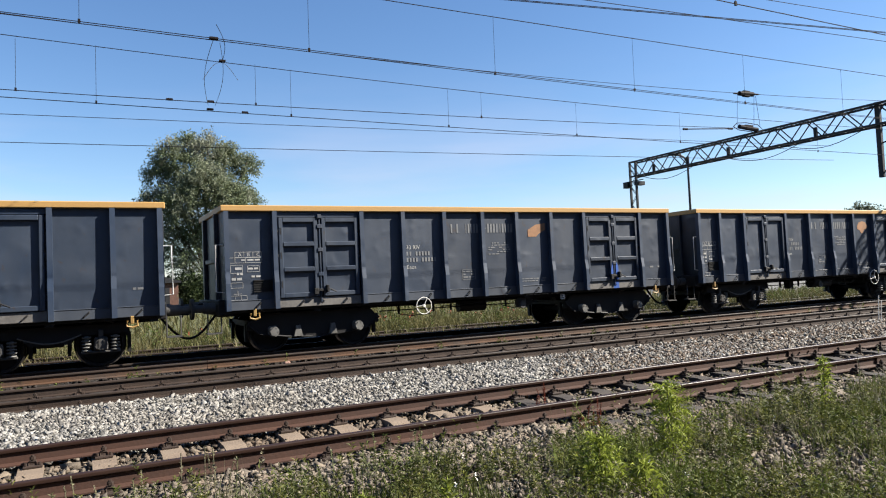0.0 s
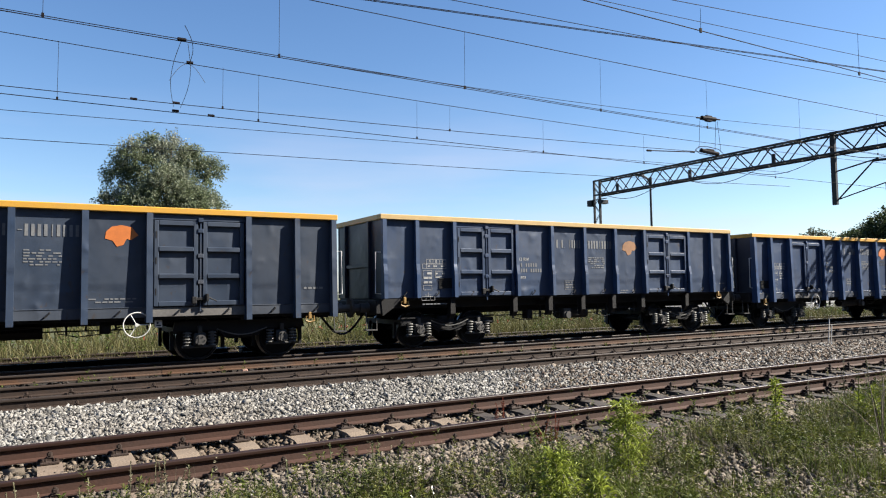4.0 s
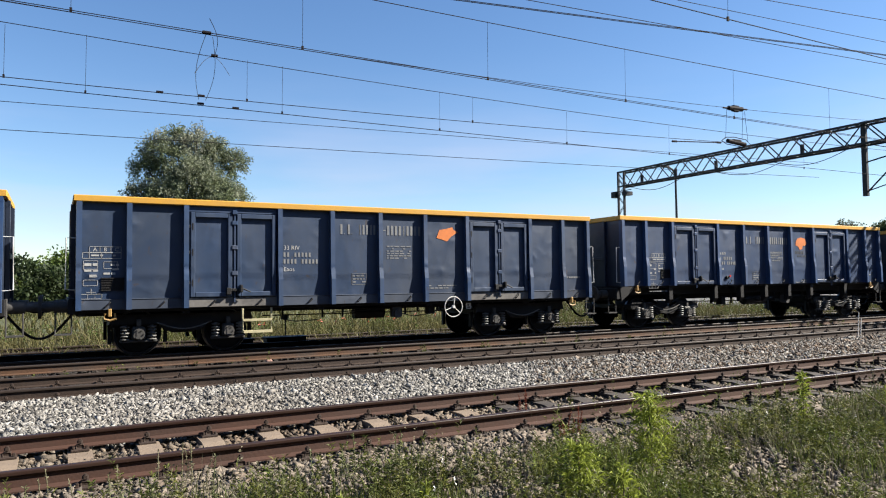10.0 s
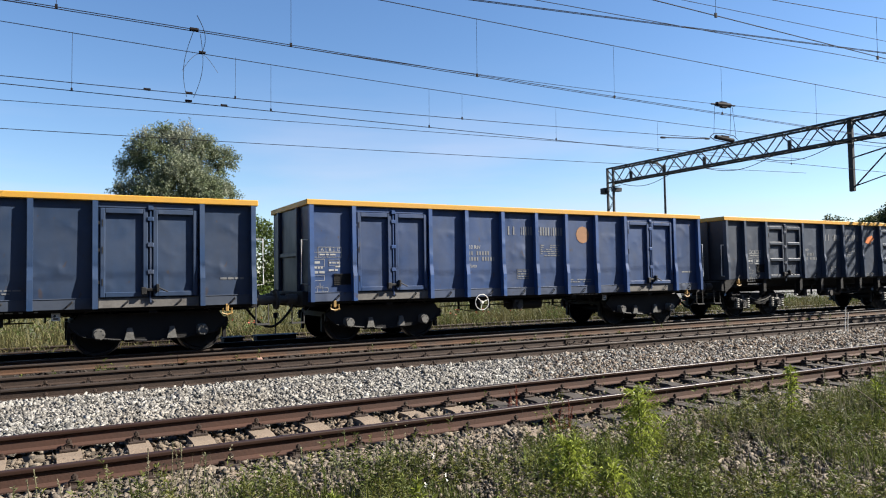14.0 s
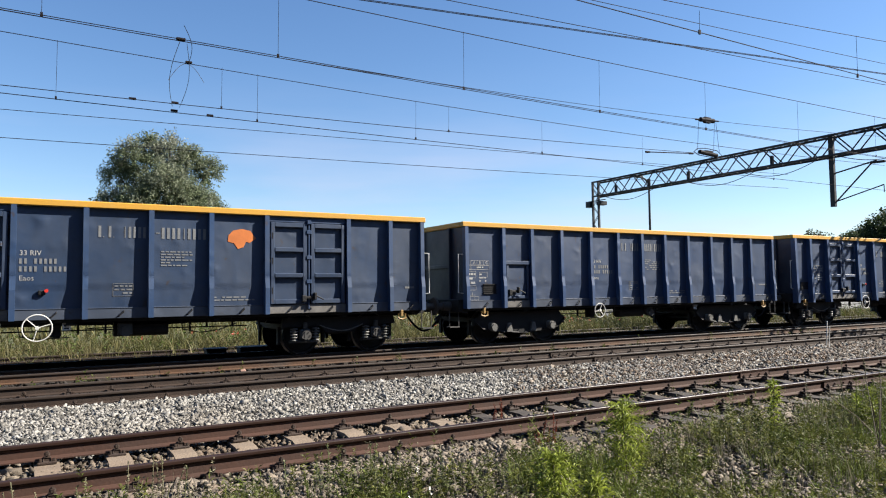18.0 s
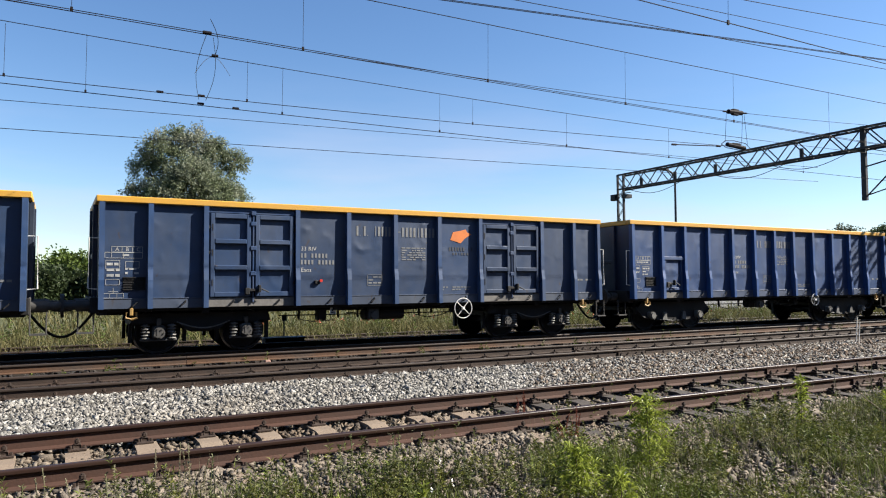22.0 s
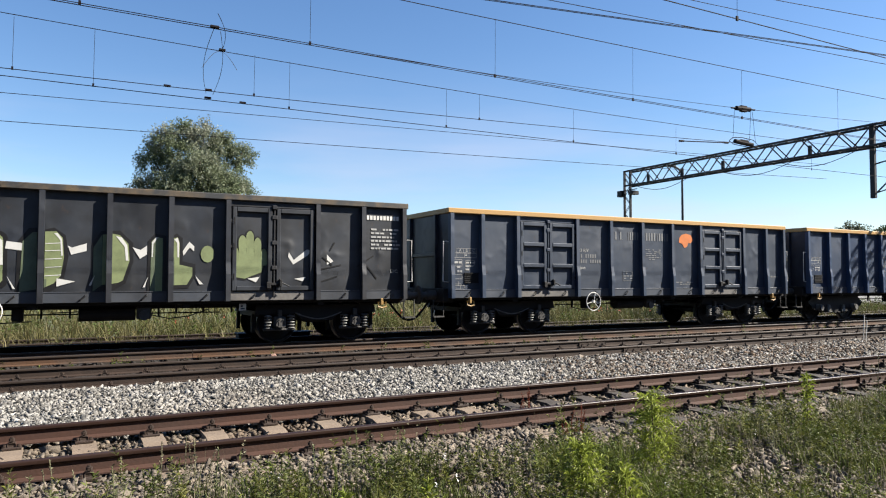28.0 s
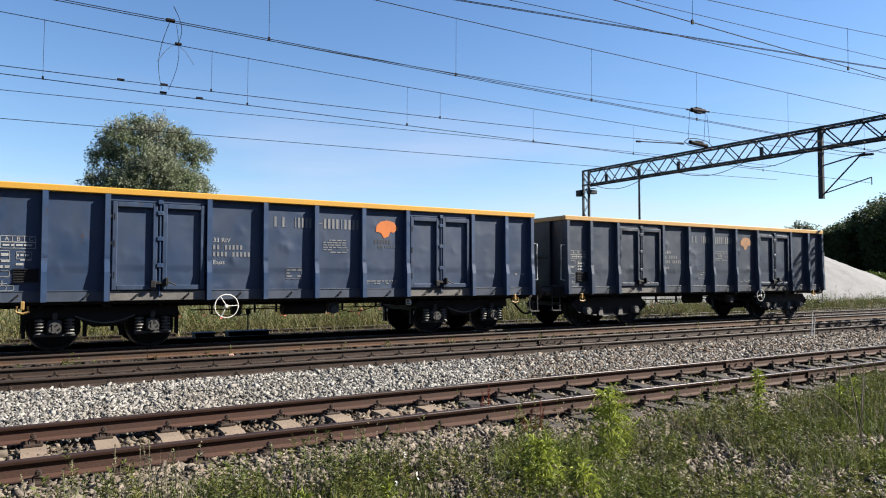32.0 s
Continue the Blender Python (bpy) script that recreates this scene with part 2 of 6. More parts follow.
MEADOWGRASS = leaf_mat("meadow_blade", (0.078, 0.079, 0.027), (0.145, 0.12, 0.058))
DRY = leaf_mat("dry_stalk", (0.2, 0.18, 0.12), (0.12, 0.125, 0.07), scale=3.0)
REDWEED = leaf_mat("red_weed", (0.14, 0.032, 0.02), (0.11, 0.05, 0.025))
BARK = mat("bark", (0.1, 0.08, 0.06), 0.9, 0, 0.4, 4.0, 30.0, 0.6)


# ---- building tools ----
class Geo:
    """Collects boxes, rods, sheets and prisms into one mesh."""

    def __init__(self):
        self.v, self.f, self.smooth = [], [], False

    def add(self, verts, faces):
        k = len(self.v)
        self.v += [tuple(p) for p in verts]
        self.f += [tuple(i + k for i in q) for q in faces]
        return self

    def box(self, x0, x1, y0, y1, z0, z1, c=0.0):
        if not c:
            return self.add([(x, y, z) for x in (x0, x1) for y in (y0, y1) for z in (z0, z1)],
                            [(0, 1, 3, 2), (4, 6, 7, 5), (0, 4, 5, 1), (2, 3, 7, 6), (0, 2, 6, 4), (1, 5, 7, 3)])
        lo, hi = (x0, y0, z0), (x1, y1, z1)
        verts, at = [], {}
        for s in range(8):
            sg = (s & 1, s >> 1 & 1, s >> 2 & 1)
            for axis in range(3):
                at[s, axis] = len(verts)
                verts.append([(hi[a] if sg[a] else lo[a]) + (0 if a == axis else (-c if sg[a] else c)) for a in range(3)])
        faces = []
        for axis in range(3):
            a, b = [i for i in range(3) if i != axis]
            for side in (0, 1):
                ring = [(side << axis) | (i << a) | (j << b) for i, j in ((0, 0), (1, 0), (1, 1), (0, 1))]
                faces.append(tuple(at[s, axis] for s in ring))
            for i, j in ((0, 0), (1, 0), (0, 1), (1, 1)):
                s0 = (i << a) | (j << b)
                s1 = s0 | (1 << axis)
                faces.append((at[s0, a], at[s1, a], at[s1, b], at[s0, b]))
        faces += [(at[s, 0], at[s, 1], at[s, 2]) for s in range(8)]
        return self.add(verts, faces)

    def rod(self, a, b, r, n=8, r2=None, caps=True):
        a, b = Vector(a), Vector(b)
        q = (b - a).to_track_quat("Z", "Y")
        r2 = r if r2 is None else r2
        verts = [a + q @ Vector((r * math.cos(2 * math.pi * i / n), r * math.sin(2 * math.pi * i / n), 0)) for i in range(n)]
        verts += [b + q @ Vector((r2 * math.cos(2 * math.pi * i / n), r2 * math.sin(2 * math.pi * i / n), 0)) for i in range(n)]
        faces = [(i, (i + 1) % n, n + (i + 1) % n, n + i) for i in range(n)]
        if caps:
            faces += [tuple(range(n))[::-1], tuple(range(n, 2 * n))]
        return self.add(verts, faces)

    def path(self, pts, r, n=6):
        """One bent tube through pts."""
        pts = [Vector(p) for p in pts]
        verts, last = [], len(pts) - 1
        for i, p in enumerate(pts):
            q = (pts[min(i + 1, last)] - pts[max(i - 1, 0)]).to_track_quat("Z", "Y")
            verts += [p + q @ Vector((r * math.cos(2 * math.pi * j / n), r * math.sin(2 * math.pi * j / n), 0)) for j in range(n)]
        faces = [(i * n + j, i * n + (j + 1) % n, (i + 1) * n + (j + 1) % n, (i + 1) * n + j) for i in range(last) for j in range(n)]
        return self.add(verts, faces + [tuple(range(n))[::-1], tuple(range(last * n, last * n + n))])

    def ring(self, centre, axis, radius, r, n=20, m=6):
        q = Vector(axis).to_track_quat("Z", "Y")
        c = Vector(centre)
        verts = []
        for i in range(n):
            u = 2 * math.pi * i / n
            for j in range(m):
                w = 2 * math.pi * j / m
                d = radius + r * math.cos(w)
                verts.append(c + q @ Vector((d * math.cos(u), d * math.sin(u), r * math.sin(w))))
        return self.add(verts, [(i * m + j, (i + 1) % n * m + j, (i + 1) % n * m + (j + 1) % m, i * m + (j + 1) % m) for i in range(n) for j in range(m)])

    def prism(self, outline, x0, x1, axis="x"):
        """An outline of (y, z) pairs pulled from x0 to x1; axis y: of (x, z) pairs."""
        n = len(outline)
        at = (lambda w, p: (w, p[0], p[1])) if axis == "x" else (lambda w, p: (p[0], w, p[1]))
        verts = [at(x0, p) for p in outline] + [at(x1, p) for p in outline]
        faces = [(i, (i + 1) % n, n + (i + 1) % n, n + i) for i in range(n)] + [tuple(range(n))[::-1], tuple(range(n, 2 * n))]
        return self.add(verts, faces)

    def mesh(self, name, material, round_over=None):
        me = bpy.data.meshes.new(name)
        me.from_pydata(self.v, [], self.f)
        bm = bmesh.new()
        bm.from_mesh(me)
        bmesh.ops.recalc_face_normals(bm, faces=bm.faces)
        bm.to_mesh(me)
        bm.free()
        if round_over:
            me.polygons.foreach_set("use_smooth", [True] * len(me.polygons))
            me.set_sharp_from_angle(angle=radians(round_over))
        me.materials.append(material)
        return me


def part(name, me, parent, m=None, label="", color=None):
    ob = new(name, me)
    ob.parent = parent
    if m is not None:
        ob.matrix_basis = m
    if label:
        tagged(ob, label)
    if color:
        ob.color = (*color, 1)
    return ob


def thing(name, label, category, m=None, me=None, group="", kind=""):
    ob = new(name, me)
    if m is not None:
        ob.matrix_basis = m
    return tagged(ob, label, category, group, kind)


MESHES = {}


def kept(key, make):
    if key not in MESHES:
        MESHES[key] = make()
    return MESHES[key]


def soup(name, verts, faces, material):
    """A mesh from numpy arrays."""
    me = bpy.data.meshes.new(name)
    k = faces.shape[1]
    me.vertices.add(len(verts))
    me.vertices.foreach_set("co", verts.astype(np.float32).ravel())
    me.loops.add(faces.size)
    me.loops.foreach_set("vertex_index", faces.astype(np.int32).ravel())
    me.polygons.add(len(faces))
    me.polygons.foreach_set("loop_start", np.arange(0, faces.size, k, dtype=np.int32))
    me.update(calc_edges=True)
    me.validate()
    me.materials.append(material)
    return me


RNG = np.random.default_rng(7)
T1, T2, T3, T4 = 7.39, 12.57, 16.95, 21.6       # centre lines of the tracks
GAUGE = 1.505


def bed(y):
    """The height of the ground below the rail heads."""
    stops = ((-60, -0.5), (0, -0.34), (3.5, -0.32), (5.2, -0.28), (6.0, -0.235), (8.45, -0.235), (8.9, -0.2), (10.2, -0.17), (11.5, -0.16), (11.75, -0.24), (14.2, -0.26), (15.4, -0.24),
             (18.6, -0.24), (20.0, -0.4), (22.3, -0.42), (23.0, -0.3), (24.0, -0.3), (60, -0.2), (3000, 0.0))
    return float(np.interp(y, [s[0] for s in stops], [s[1] for s in stops]))


# ---- the ground ----
ys = [-2000, -300, -60, -15, -4, 0, 2, 3.5, 4.4, 5.2, 6.0, 7.4, 8.5, 8.8, 10.2, 11.4, 11.75, 12.6, 14.2, 15.4, 17, 18.6, 20, 22.2, 24, 35, 60, 140, 400, 1200, 3500]
xs = [-2500, -600, -150, -50, -20, -8, -3, 0, 3, 6, 10, 15, 20, 30, 45, 70, 120, 300, 900, 3500]
verts, faces, slots = [], [], []
for j, y in enumerate(ys):
    for i, x in enumerate(xs):
        verts.append((x, y, bed(y) - 0.03))
for j in range(len(ys) - 1):
    for i in range(len(xs) - 1):
        k = j * len(xs) + i
        faces.append((k, k + 1, k + 1 + len(xs), k + len(xs)))
        mid = (ys[j] + ys[j + 1]) / 2
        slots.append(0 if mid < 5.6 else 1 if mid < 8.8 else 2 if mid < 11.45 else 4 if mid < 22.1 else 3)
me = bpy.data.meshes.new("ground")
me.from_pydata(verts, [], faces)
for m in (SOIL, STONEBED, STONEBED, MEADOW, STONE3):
    me.materials.append(m)
me.polygons.foreach_set("material_index", slots)
ground = thing("ground", "flat railway ground of soil, ballast and rough meadow", "ground", me=me, kind="structure")


# ---- tracks ----
def rail_mesh(x0, x1, side):
    g = Geo()
    h = 0.165
    outline = [(-0.07, -h), (0.07, -h), (0.07, -h + 0.012), (0.012, -h + 0.03), (0.009, -0.045), (0.035, -0.034), (0.036, -0.013), (0.0335, -0.006), (0.0285, -0.0015), (0.02, 0.0), (-0.02, 0.0),
               (-0.0285, -0.0015), (-0.0335, -0.006), (-0.036, -0.013), (-0.035, -0.034), (-0.009, -0.045), (-0.012, -h + 0.03), (-0.07, -h + 0.012)]
    g.prism(outline, x0, x1)
    me = g.mesh("rail", side, 50)
    me.materials.append(RAILTOP if side is RUST else DULLTOP)
    for p in me.polygons:
        if p.center.z > -0.042:
            p.material_index = 1
    return me


def chair_mesh():
    g = Geo()
    g.box(-0.085, 0.085, -0.17, 0.17, -0.19, -0.165, 0.005)
    for s in (-1, 1):
        g.box(-0.035, 0.035, s * 0.05, s * 0.125, -0.166, -0.128, 0.008)
        g.rod((0, s * 0.1, -0.14), (0, s * 0.1, -0.072), 0.013, 6)
        g.rod((0, s * 0.1, -0.112), (0, s * 0.1, -0.086), 0.026, 6)
        g.rod((0.06, s * 0.14, -0.17), (0.06, s * 0.14, -0.135), 0.014, 6)
        g.rod((-0.06, s * 0.14, -0.17), (-0.06, s * 0.14, -0.135), 0.014, 6)
    return g.mesh("rail_fastening", RUSTDARK)


def sleeper_mesh(material, z=-0.19):
    g = Geo()
    g.prism([(-1.3, z - 0.16), (-1.3, z - 0.02), (-1.28, z), (-0.35, z), (-0.2, z - 0.03), (0.2, z - 0.03), (0.35, z), (1.28, z), (1.3, z - 0.02), (1.3, z - 0.16)], -0.11, 0.11)
    return g.mesh("sleeper", material)


def track(name, centre, x0, x1, side, spacing, first, concrete_to, label, zoff=0.0):
    t = thing(name, label, "railway track", pose(0, centre, zoff), group="tracks in the yard")
    for s in (-1, 1):
        cuts = [x0, 11.2, 36.0, 61.0, x1]
        for a, b in zip(cuts, cuts[1:]):
            part("rail", rail_mesh(a + 0.004, b - 0.004, side), t, pose(0, s * GAUGE / 2, 0))
        for x in cuts[1:-1]:
            g = Geo()
            for q in (-1, 1):
                g.box(-0.4, 0.4, q * 0.012, q * 0.034, -0.125, -0.045, 0.006)
                for d in (-0.3, -0.12, 0.12, 0.3):
                    g.rod((d, q * 0.03, -0.085), (d, q * 0.06, -0.085), 0.016, 6)
            part("fishplate", g.mesh("fishplate", side), t, pose(x, s * GAUGE / 2, 0))
    conc, wood, chair = (kept(("sl", 1), lambda: sleeper_mesh(CONCRETE)), kept(("sl", 2), lambda: sleeper_mesh(WOOD, -0.186)), kept("chair", chair_mesh))
    n = int((x0 + 2 - first) / spacing)
    x = first + n * spacing
    rnd = random.Random(len(name))
    while x < x1 - 20:
        part("sleeper", conc if x < concrete_to else wood, t, pose(x + rnd.uniform(-0.015, 0.015), rnd.uniform(-0.02, 0.02), rnd.uniform(-0.01, 0.004), 0, 0, rnd.uniform(-0.6, 0.6)))
        for s in (-1, 1):
            if x < 34:
                part("rail_fastening", chair, t, pose(x, s * GAUGE / 2, 0))
        x += spacing
    return t


track("railway_track", T1, -30, 86, RUST, 0.6225, 3.34, 5.0, "rusty brown rails on concrete and dark timber sleepers, unused")
track("railway_track", T2, -30, 86, RUSTDARK, 0.634, 2.57, -99, "dark brown rails beside a shoulder of white ballast")
track("railway_track", T3, -30, 86, RUSTDARK, 0.65, 4.0, -99, "dark rails under the passing freight train")
spare = thing("spare_rail", "loose orange-rusty rail lying along the train's track", "rail", pose(0, 15.42, -0.01))
for a, b in ((-30, 2.4), (2.41, 17.4), (17.41, 40)):
    part("rail_length", rail_mesh(a, b, RUSTORANGE), spare)
track("railway_track", T4, -30, 86, RUSTDARK, 0.65, 4.0, -99, "dark rails half hidden in grass behind the train", -0.2)

# ---- ballast stones ----
CUBE = np.array([(x, y, z) for x in (-1, 1) for y in (-1, 1) for z in (-1, 1)]) * 0.8
CUBEF = np.array([(0, 1, 3, 2), (4, 6, 7, 5), (0, 4, 5, 1), (2, 3, 7, 6), (0, 2, 6, 4), (1, 5, 7, 3)])


def stones(n, place, size, material, name):
    """n rough stones; place gives (x, y, z) arrays."""
    shapes = np.stack([(CUBE + RNG.uniform(-0.7, 0.7, (8, 3))) * np.array([1.15, RNG.uniform(0.55, 0.95), RNG.uniform(0.35, 0.75)]) for _ in range(36)])
    x, y, z = place(n)
    turn = RNG.uniform(0, np.pi, n)
    q = np.stack([np.cos(turn), RNG.normal(0, 0.3, n), RNG.normal(0, 0.3, n), np.sin(turn)], 1)
    q /= np.linalg.norm(q, axis=1)[:, None]
    w, a, b, c = q.T
    R = np.stack([1 - 2 * (b * b + c * c), 2 * (a * b - c * w), 2 * (a * c + b * w), 2 * (a * b + c * w), 1 - 2 * (a * a + c * c), 2 * (b * c - a * w),
                  2 * (a * c - b * w), 2 * (b * c + a * w), 1 - 2 * (a * a + b * b)], 1).reshape(-1, 3, 3)
    s = size * RNG.lognormal(0, 0.32, n)
    v = np.einsum("nij,nkj->nki", R, shapes[RNG.integers(0, 36, n)]) * s[:, None, None] + np.stack([x, y, z], 1)[:, None, :]
    f = CUBEF[None] + (np.arange(n) * 8)[:, None, None]
    return soup(name, v.reshape(-1, 3), f.reshape(-1, 4), material)


BED = np.vectorize(bed)


def strip(y0, y1, umax=2.6, lift=0.0, near=0.0, umin=-0.35):
    """Even places over a stretch of bed, in the wedge of ground that lies open before the crossing."""
    def place(n):
        y = RNG.uniform(y0, y1, n)
        a = RNG.uniform(0, 1, n)
        u0, u1 = umin, umax
        t = a if not near else a ** near
        x = (u0 + (u1 - u0) * t) * y
        return x, y, BED(y) + RNG.uniform(-0.026, 0.026, n) + lift
    return place


def fan(near, y1, a0, a1):
    """Even places between a distance from the eye's foot and the line y1, from angle a0 to a1."""
    def place(n):
        out = np.zeros((0, 2))
        while len(out) < n:
            x, y = RNG.uniform(-2.5, 16, 4 * n), RNG.uniform(1.2, y1, 4 * n)
            a, d = np.degrees(np.arctan2(x, y)), np.hypot(x, y)
            keep = (a > a0) & (a < a1) & (d > near)
            out = np.concatenate([out, np.stack([x, y], 1)[keep]])
        x, y = out[:n].T
        return x, y, BED(y) + RNG.uniform(-0.02, 0.022, n)
    return place


thing("ballast", "clean white crushed-stone ballast between the tracks", "ballast", me=stones(120000, strip(8.35, 11.72, near=1.45, lift=0.008), 0.0185, STONE, "white_ballast"), kind="stuff")
thing("ballast", "dirty brown and grey ballast among rusty rails", "ballast", me=stones(42000, strip(5.4, 8.25, near=1.3, lift=-0.02), 0.0235, STONE2, "dirty_ballast"), kind="stuff")
thing("ballast", "brown stones heaped against the near rail", "ballast", me=stones(9000, strip(5.5, 6.6, umax=0.72, near=1.0, lift=0.03), 0.0195, STONE4, "heaped_ballast"), kind="stuff")
thing("ballast", "scattered grey-beige stones at the trackside", "ballast", me=stones(34000, fan(4.3, 6.4, -14, 69), 0.0195, STONE4, "trackside_stones"), kind="stuff")
thing("ballast", "brown soiled stones at the ballast's near edge", "ballast", me=stones(4500, strip(8.28, 8.8, near=1.3, lift=0.014), 0.022, STONE4, "soiled_ballast"), kind="stuff")
thing("ballast", "brown and grey soiled stones mixed into white ballast", "ballast", me=stones(15000, strip(8.5, 11.7, umin=0.72, near=0.85, lift=0.024), 0.021, STONE5, "mixed_ballast"), kind="stuff")
thing("ballast", "near-black ballast under the far tracks", "ballast", me=stones(9000, strip(11.95, 16.4, near=1.2, lift=-0.02), 0.032, STONE3, "dark_ballast"), kind="stuff")

# ---- overhead line ----
GX, GTOP, GBOT = 32.8, 8.55, 7.6


def truss_gantry():
    t = thing("overhead_line_gantry", "dark steel lattice gantry that spans the tracks", "gantry", pose(GX, 0, 0))
    y0, y1 = 1.0, 35.3
    for name, z in (("top_chord", GTOP), ("bottom_chord", GBOT)):
        for x in (-0.3, 0.3):
            part(name, Geo().box(x - 0.06, x + 0.06, y0, y1 - 0.0, z - 0.05, z + 0.05, 0.01).mesh(name, STEEL), t)
    n = 38
    step = (y1 - y0) / n
    for x in (-0.3, 0.3):
        for i in range(n):
            me = kept(("lace", i % 2), lambda: Geo().rod((0, 0, GBOT if i % 2 else GTOP), (0, step, GTOP if i % 2 else GBOT), 0.033, 5).mesh("lacing", STEEL))
            part("lacing", me, t, pose(x, y0 + i * step, 0))
    g = Geo()
    for z in (GTOP, GBOT):
        for i in range(n):
            a = y0 + i * step
            g.rod((-0.3, a, z), (0.3, a + step, z), 0.02, 4)
            g.rod((-0.3, a, z), (0.3, a, z), 0.02, 4)
    tagged(part("cross_lacing", g.mesh("cross_lacing", STEEL), t), kind="stuff")
    for base in (y1, y0):
        for y in (-0.27, 0.27):
            part("mast_leg", Geo().box(-0.07, 0.07, y - 0.06, y + 0.06, -0.3, GTOP + 0.1, 0.01).mesh("mast_leg", STEEL), t, pose(0, base, 0))
        for i in range(14):
            s = 1 if i % 2 else -1
            me = kept(("mast_lace", s), lambda: Geo().rod((0, -0.27 * s, 0), (0, 0.27 * s, 0.6), 0.025, 4).mesh("mast_lacing", STEEL))
            for x in (-0.05, 0.05):
                part("mast_lacing", me, t, pose(x, base, -0.2 + i * 0.6))
    # brackets low on the far mast
    g = Geo().box(-0.3, 0.3, -0.75, -0.35, 7.0, 7.25, 0.02).box(-0.2, 0.2, 0.35, 0.8, 6.95, 7.35, 0.02)
    g.rod((0, -0.9, 7.35), (0, 0.9, 7.35), 0.03, 6)
    part("cable_box", g.mesh("cable_box", STEEL), t, pose(0, y1, 0))
    for y in (19.2, 14.76, 9.98):
        part("drop_post", Geo().box(-0.09, 0.09, -0.11, 0.11, 5.2, GTOP + 0.12, 0.01).mesh("drop_post", STEEL), t, pose(0, y, 0))
        g = Geo()
        g.rod((0, 0, 6.75), (0.1, -2.0, 7.1), 0.035, 6)
        g.rod((0, 0, 5.3), (0.1, -1.75, 7.0), 0.035, 6)
        g.rod((0, -0.2, 5.45), (0.0, -2.3, 5.95), 0.028, 6)
        g.rod((0, -2.3, 5.95), (0.0, -2.3, 5.6), 0.02, 6)
        g.rod((0.1, -1.7, 7.03), (0.1, -2.35, 7.0), 0.06, 8)
        part("cantilever", g.mesh("cantilever", STEEL), t, pose(0, y, 0))
    for y in (4.68, 6.7):
        part("hanger", Geo().rod((0, 0, 5.7), (0, 0, GBOT), 0.03, 6).mesh("hanger", STEEL), t, pose(0, y, 0))
    for y in (30.6, 27.6, 33.4, 22.3):
        part("insulator", Geo().rod((0, 0, GBOT + 0.1), (0, 0, GBOT + 0.55), 0.1, 8).mesh("insulator", STEEL, 40), t, pose(0, y, 0))
    g = Geo()
    for a, b in ((34.8, 30.5), (27.9, 23.5), (24.2, 20.2), (19.0, 15.2)):
        pts = [(0.34, a + (b - a) * i / 10, GBOT - 0.02 - 0.42 * math.sin(math.pi * i / 10)) for i in range(11)]
        g.path(pts, 0.018, 5)
    part("cable", g.mesh("cable", WIRE), t)
    return t


truss_gantry()


def sag(points, n=40):
    """A smooth line through a few points (x, y, z), with x rising."""
    xs = [p[0] for p in points]
    out = []
    k = min(2, len(points) - 1)
    cy, cz = np.polyfit(xs, [p[1] for p in points], 1), np.polyfit(xs, [p[2] for p in points], k)
    for i in range(n + 1):
        x = xs[0] + (xs[-1] - xs[0]) * i / n
        out.append((x, float(np.polyval(cy, x)), float(np.polyval(cz, x))))
    return out


def wire(name, label, points, r=0.009, double=0.0, n=24):
    g = Geo()
    line = sag(points, n)
    for d in ((-double, double) if double else (0.0,)):
        g.path([(x, y + d, z) for x, y, z in line], r, 5)
    thing(name, label, "overhead wire", me=g.mesh(name, WIRE), group="overhead line")
    return line


wire("contact_wire", "double dark contact wire over the middle track", [(-12, T2, 6.03), (-0.8, T2, 5.87), (7, T2, 5.77), (15, T2, 5.705), (20, T2, 5.69), (33, T2, 5.73)], 0.0075, 0.045)
wire("messenger_wire", "dark messenger wire with droppers over the middle track", [(-12, T2, 7.1), (11, T2, 6.98), (33, T2, 7.1)], 0.009)
wire("contact_wire", "thin contact wire over the train", [(-12, T3, 5.65), (10, T3, 5.62), (33, T3, 5.7)], 0.0095)
wire("messenger_wire", "sagging messenger wire over the train", [(-12, T3, 7.36), (-0.3, T3, 6.94), (3.3, T3, 6.84), (6.5, T3, 6.74), (14.9, T3, 6.58), (21.7, T3, 6.6), (33, T3, 6.85)], 0.009)
wire("section_wire", "dark wire that runs to a section insulator", [(-12, T3 - 0.1, 5.75), (0, T3 - 0.1, 5.77), (6.6, T3 - 0.1, 5.87), (14.9, T3 - 0.1, 6.02), (21.1, T3 - 0.1, 6.28)], 0.009)
wire("section_wire", "dark wire that carries a section insulator", [(-12, T3 - 0.1, 7.72), (-0.5, T3 - 0.1, 7.37), (6.5, T3 - 0.1, 7.27), (14.9, T3 - 0.1, 7.29), (21.1, T3 - 0.1, 7.48), (28.8, T3 - 0.1, 7.85), (33, T3 - 0.1, 8.12)], 0.008)
wire("messenger_wire", "thin messenger wire behind the train", [(-12, T4, 6.1), (-0.3, T4, 6.33), (3.8, T4, 6.42), (8.3, T4, 6.55), (33, T4, 7.1)], 0.009)
wire("contact_wire", "thin contact wire behind the train", [(-12, T4, 5.4), (-0.3, T4, 5.57), (7.5, T4, 5.75), (18.9, T4, 6.04), (33, T4, 6.4)], 0.0095)
wire("contact_wire", "dark contact wire over the unused track", [(-12, T1, 5.52), (9, T1, 5.5), (33, T1, 5.3)], 0.008)
wire("auxiliary_wire", "thin auxiliary wire over the unused track", [(-12, T1, 5.0), (7.8, T1, 5.59), (14.7, T1, 5.85), (33, T1, 6.6)], 0.005)
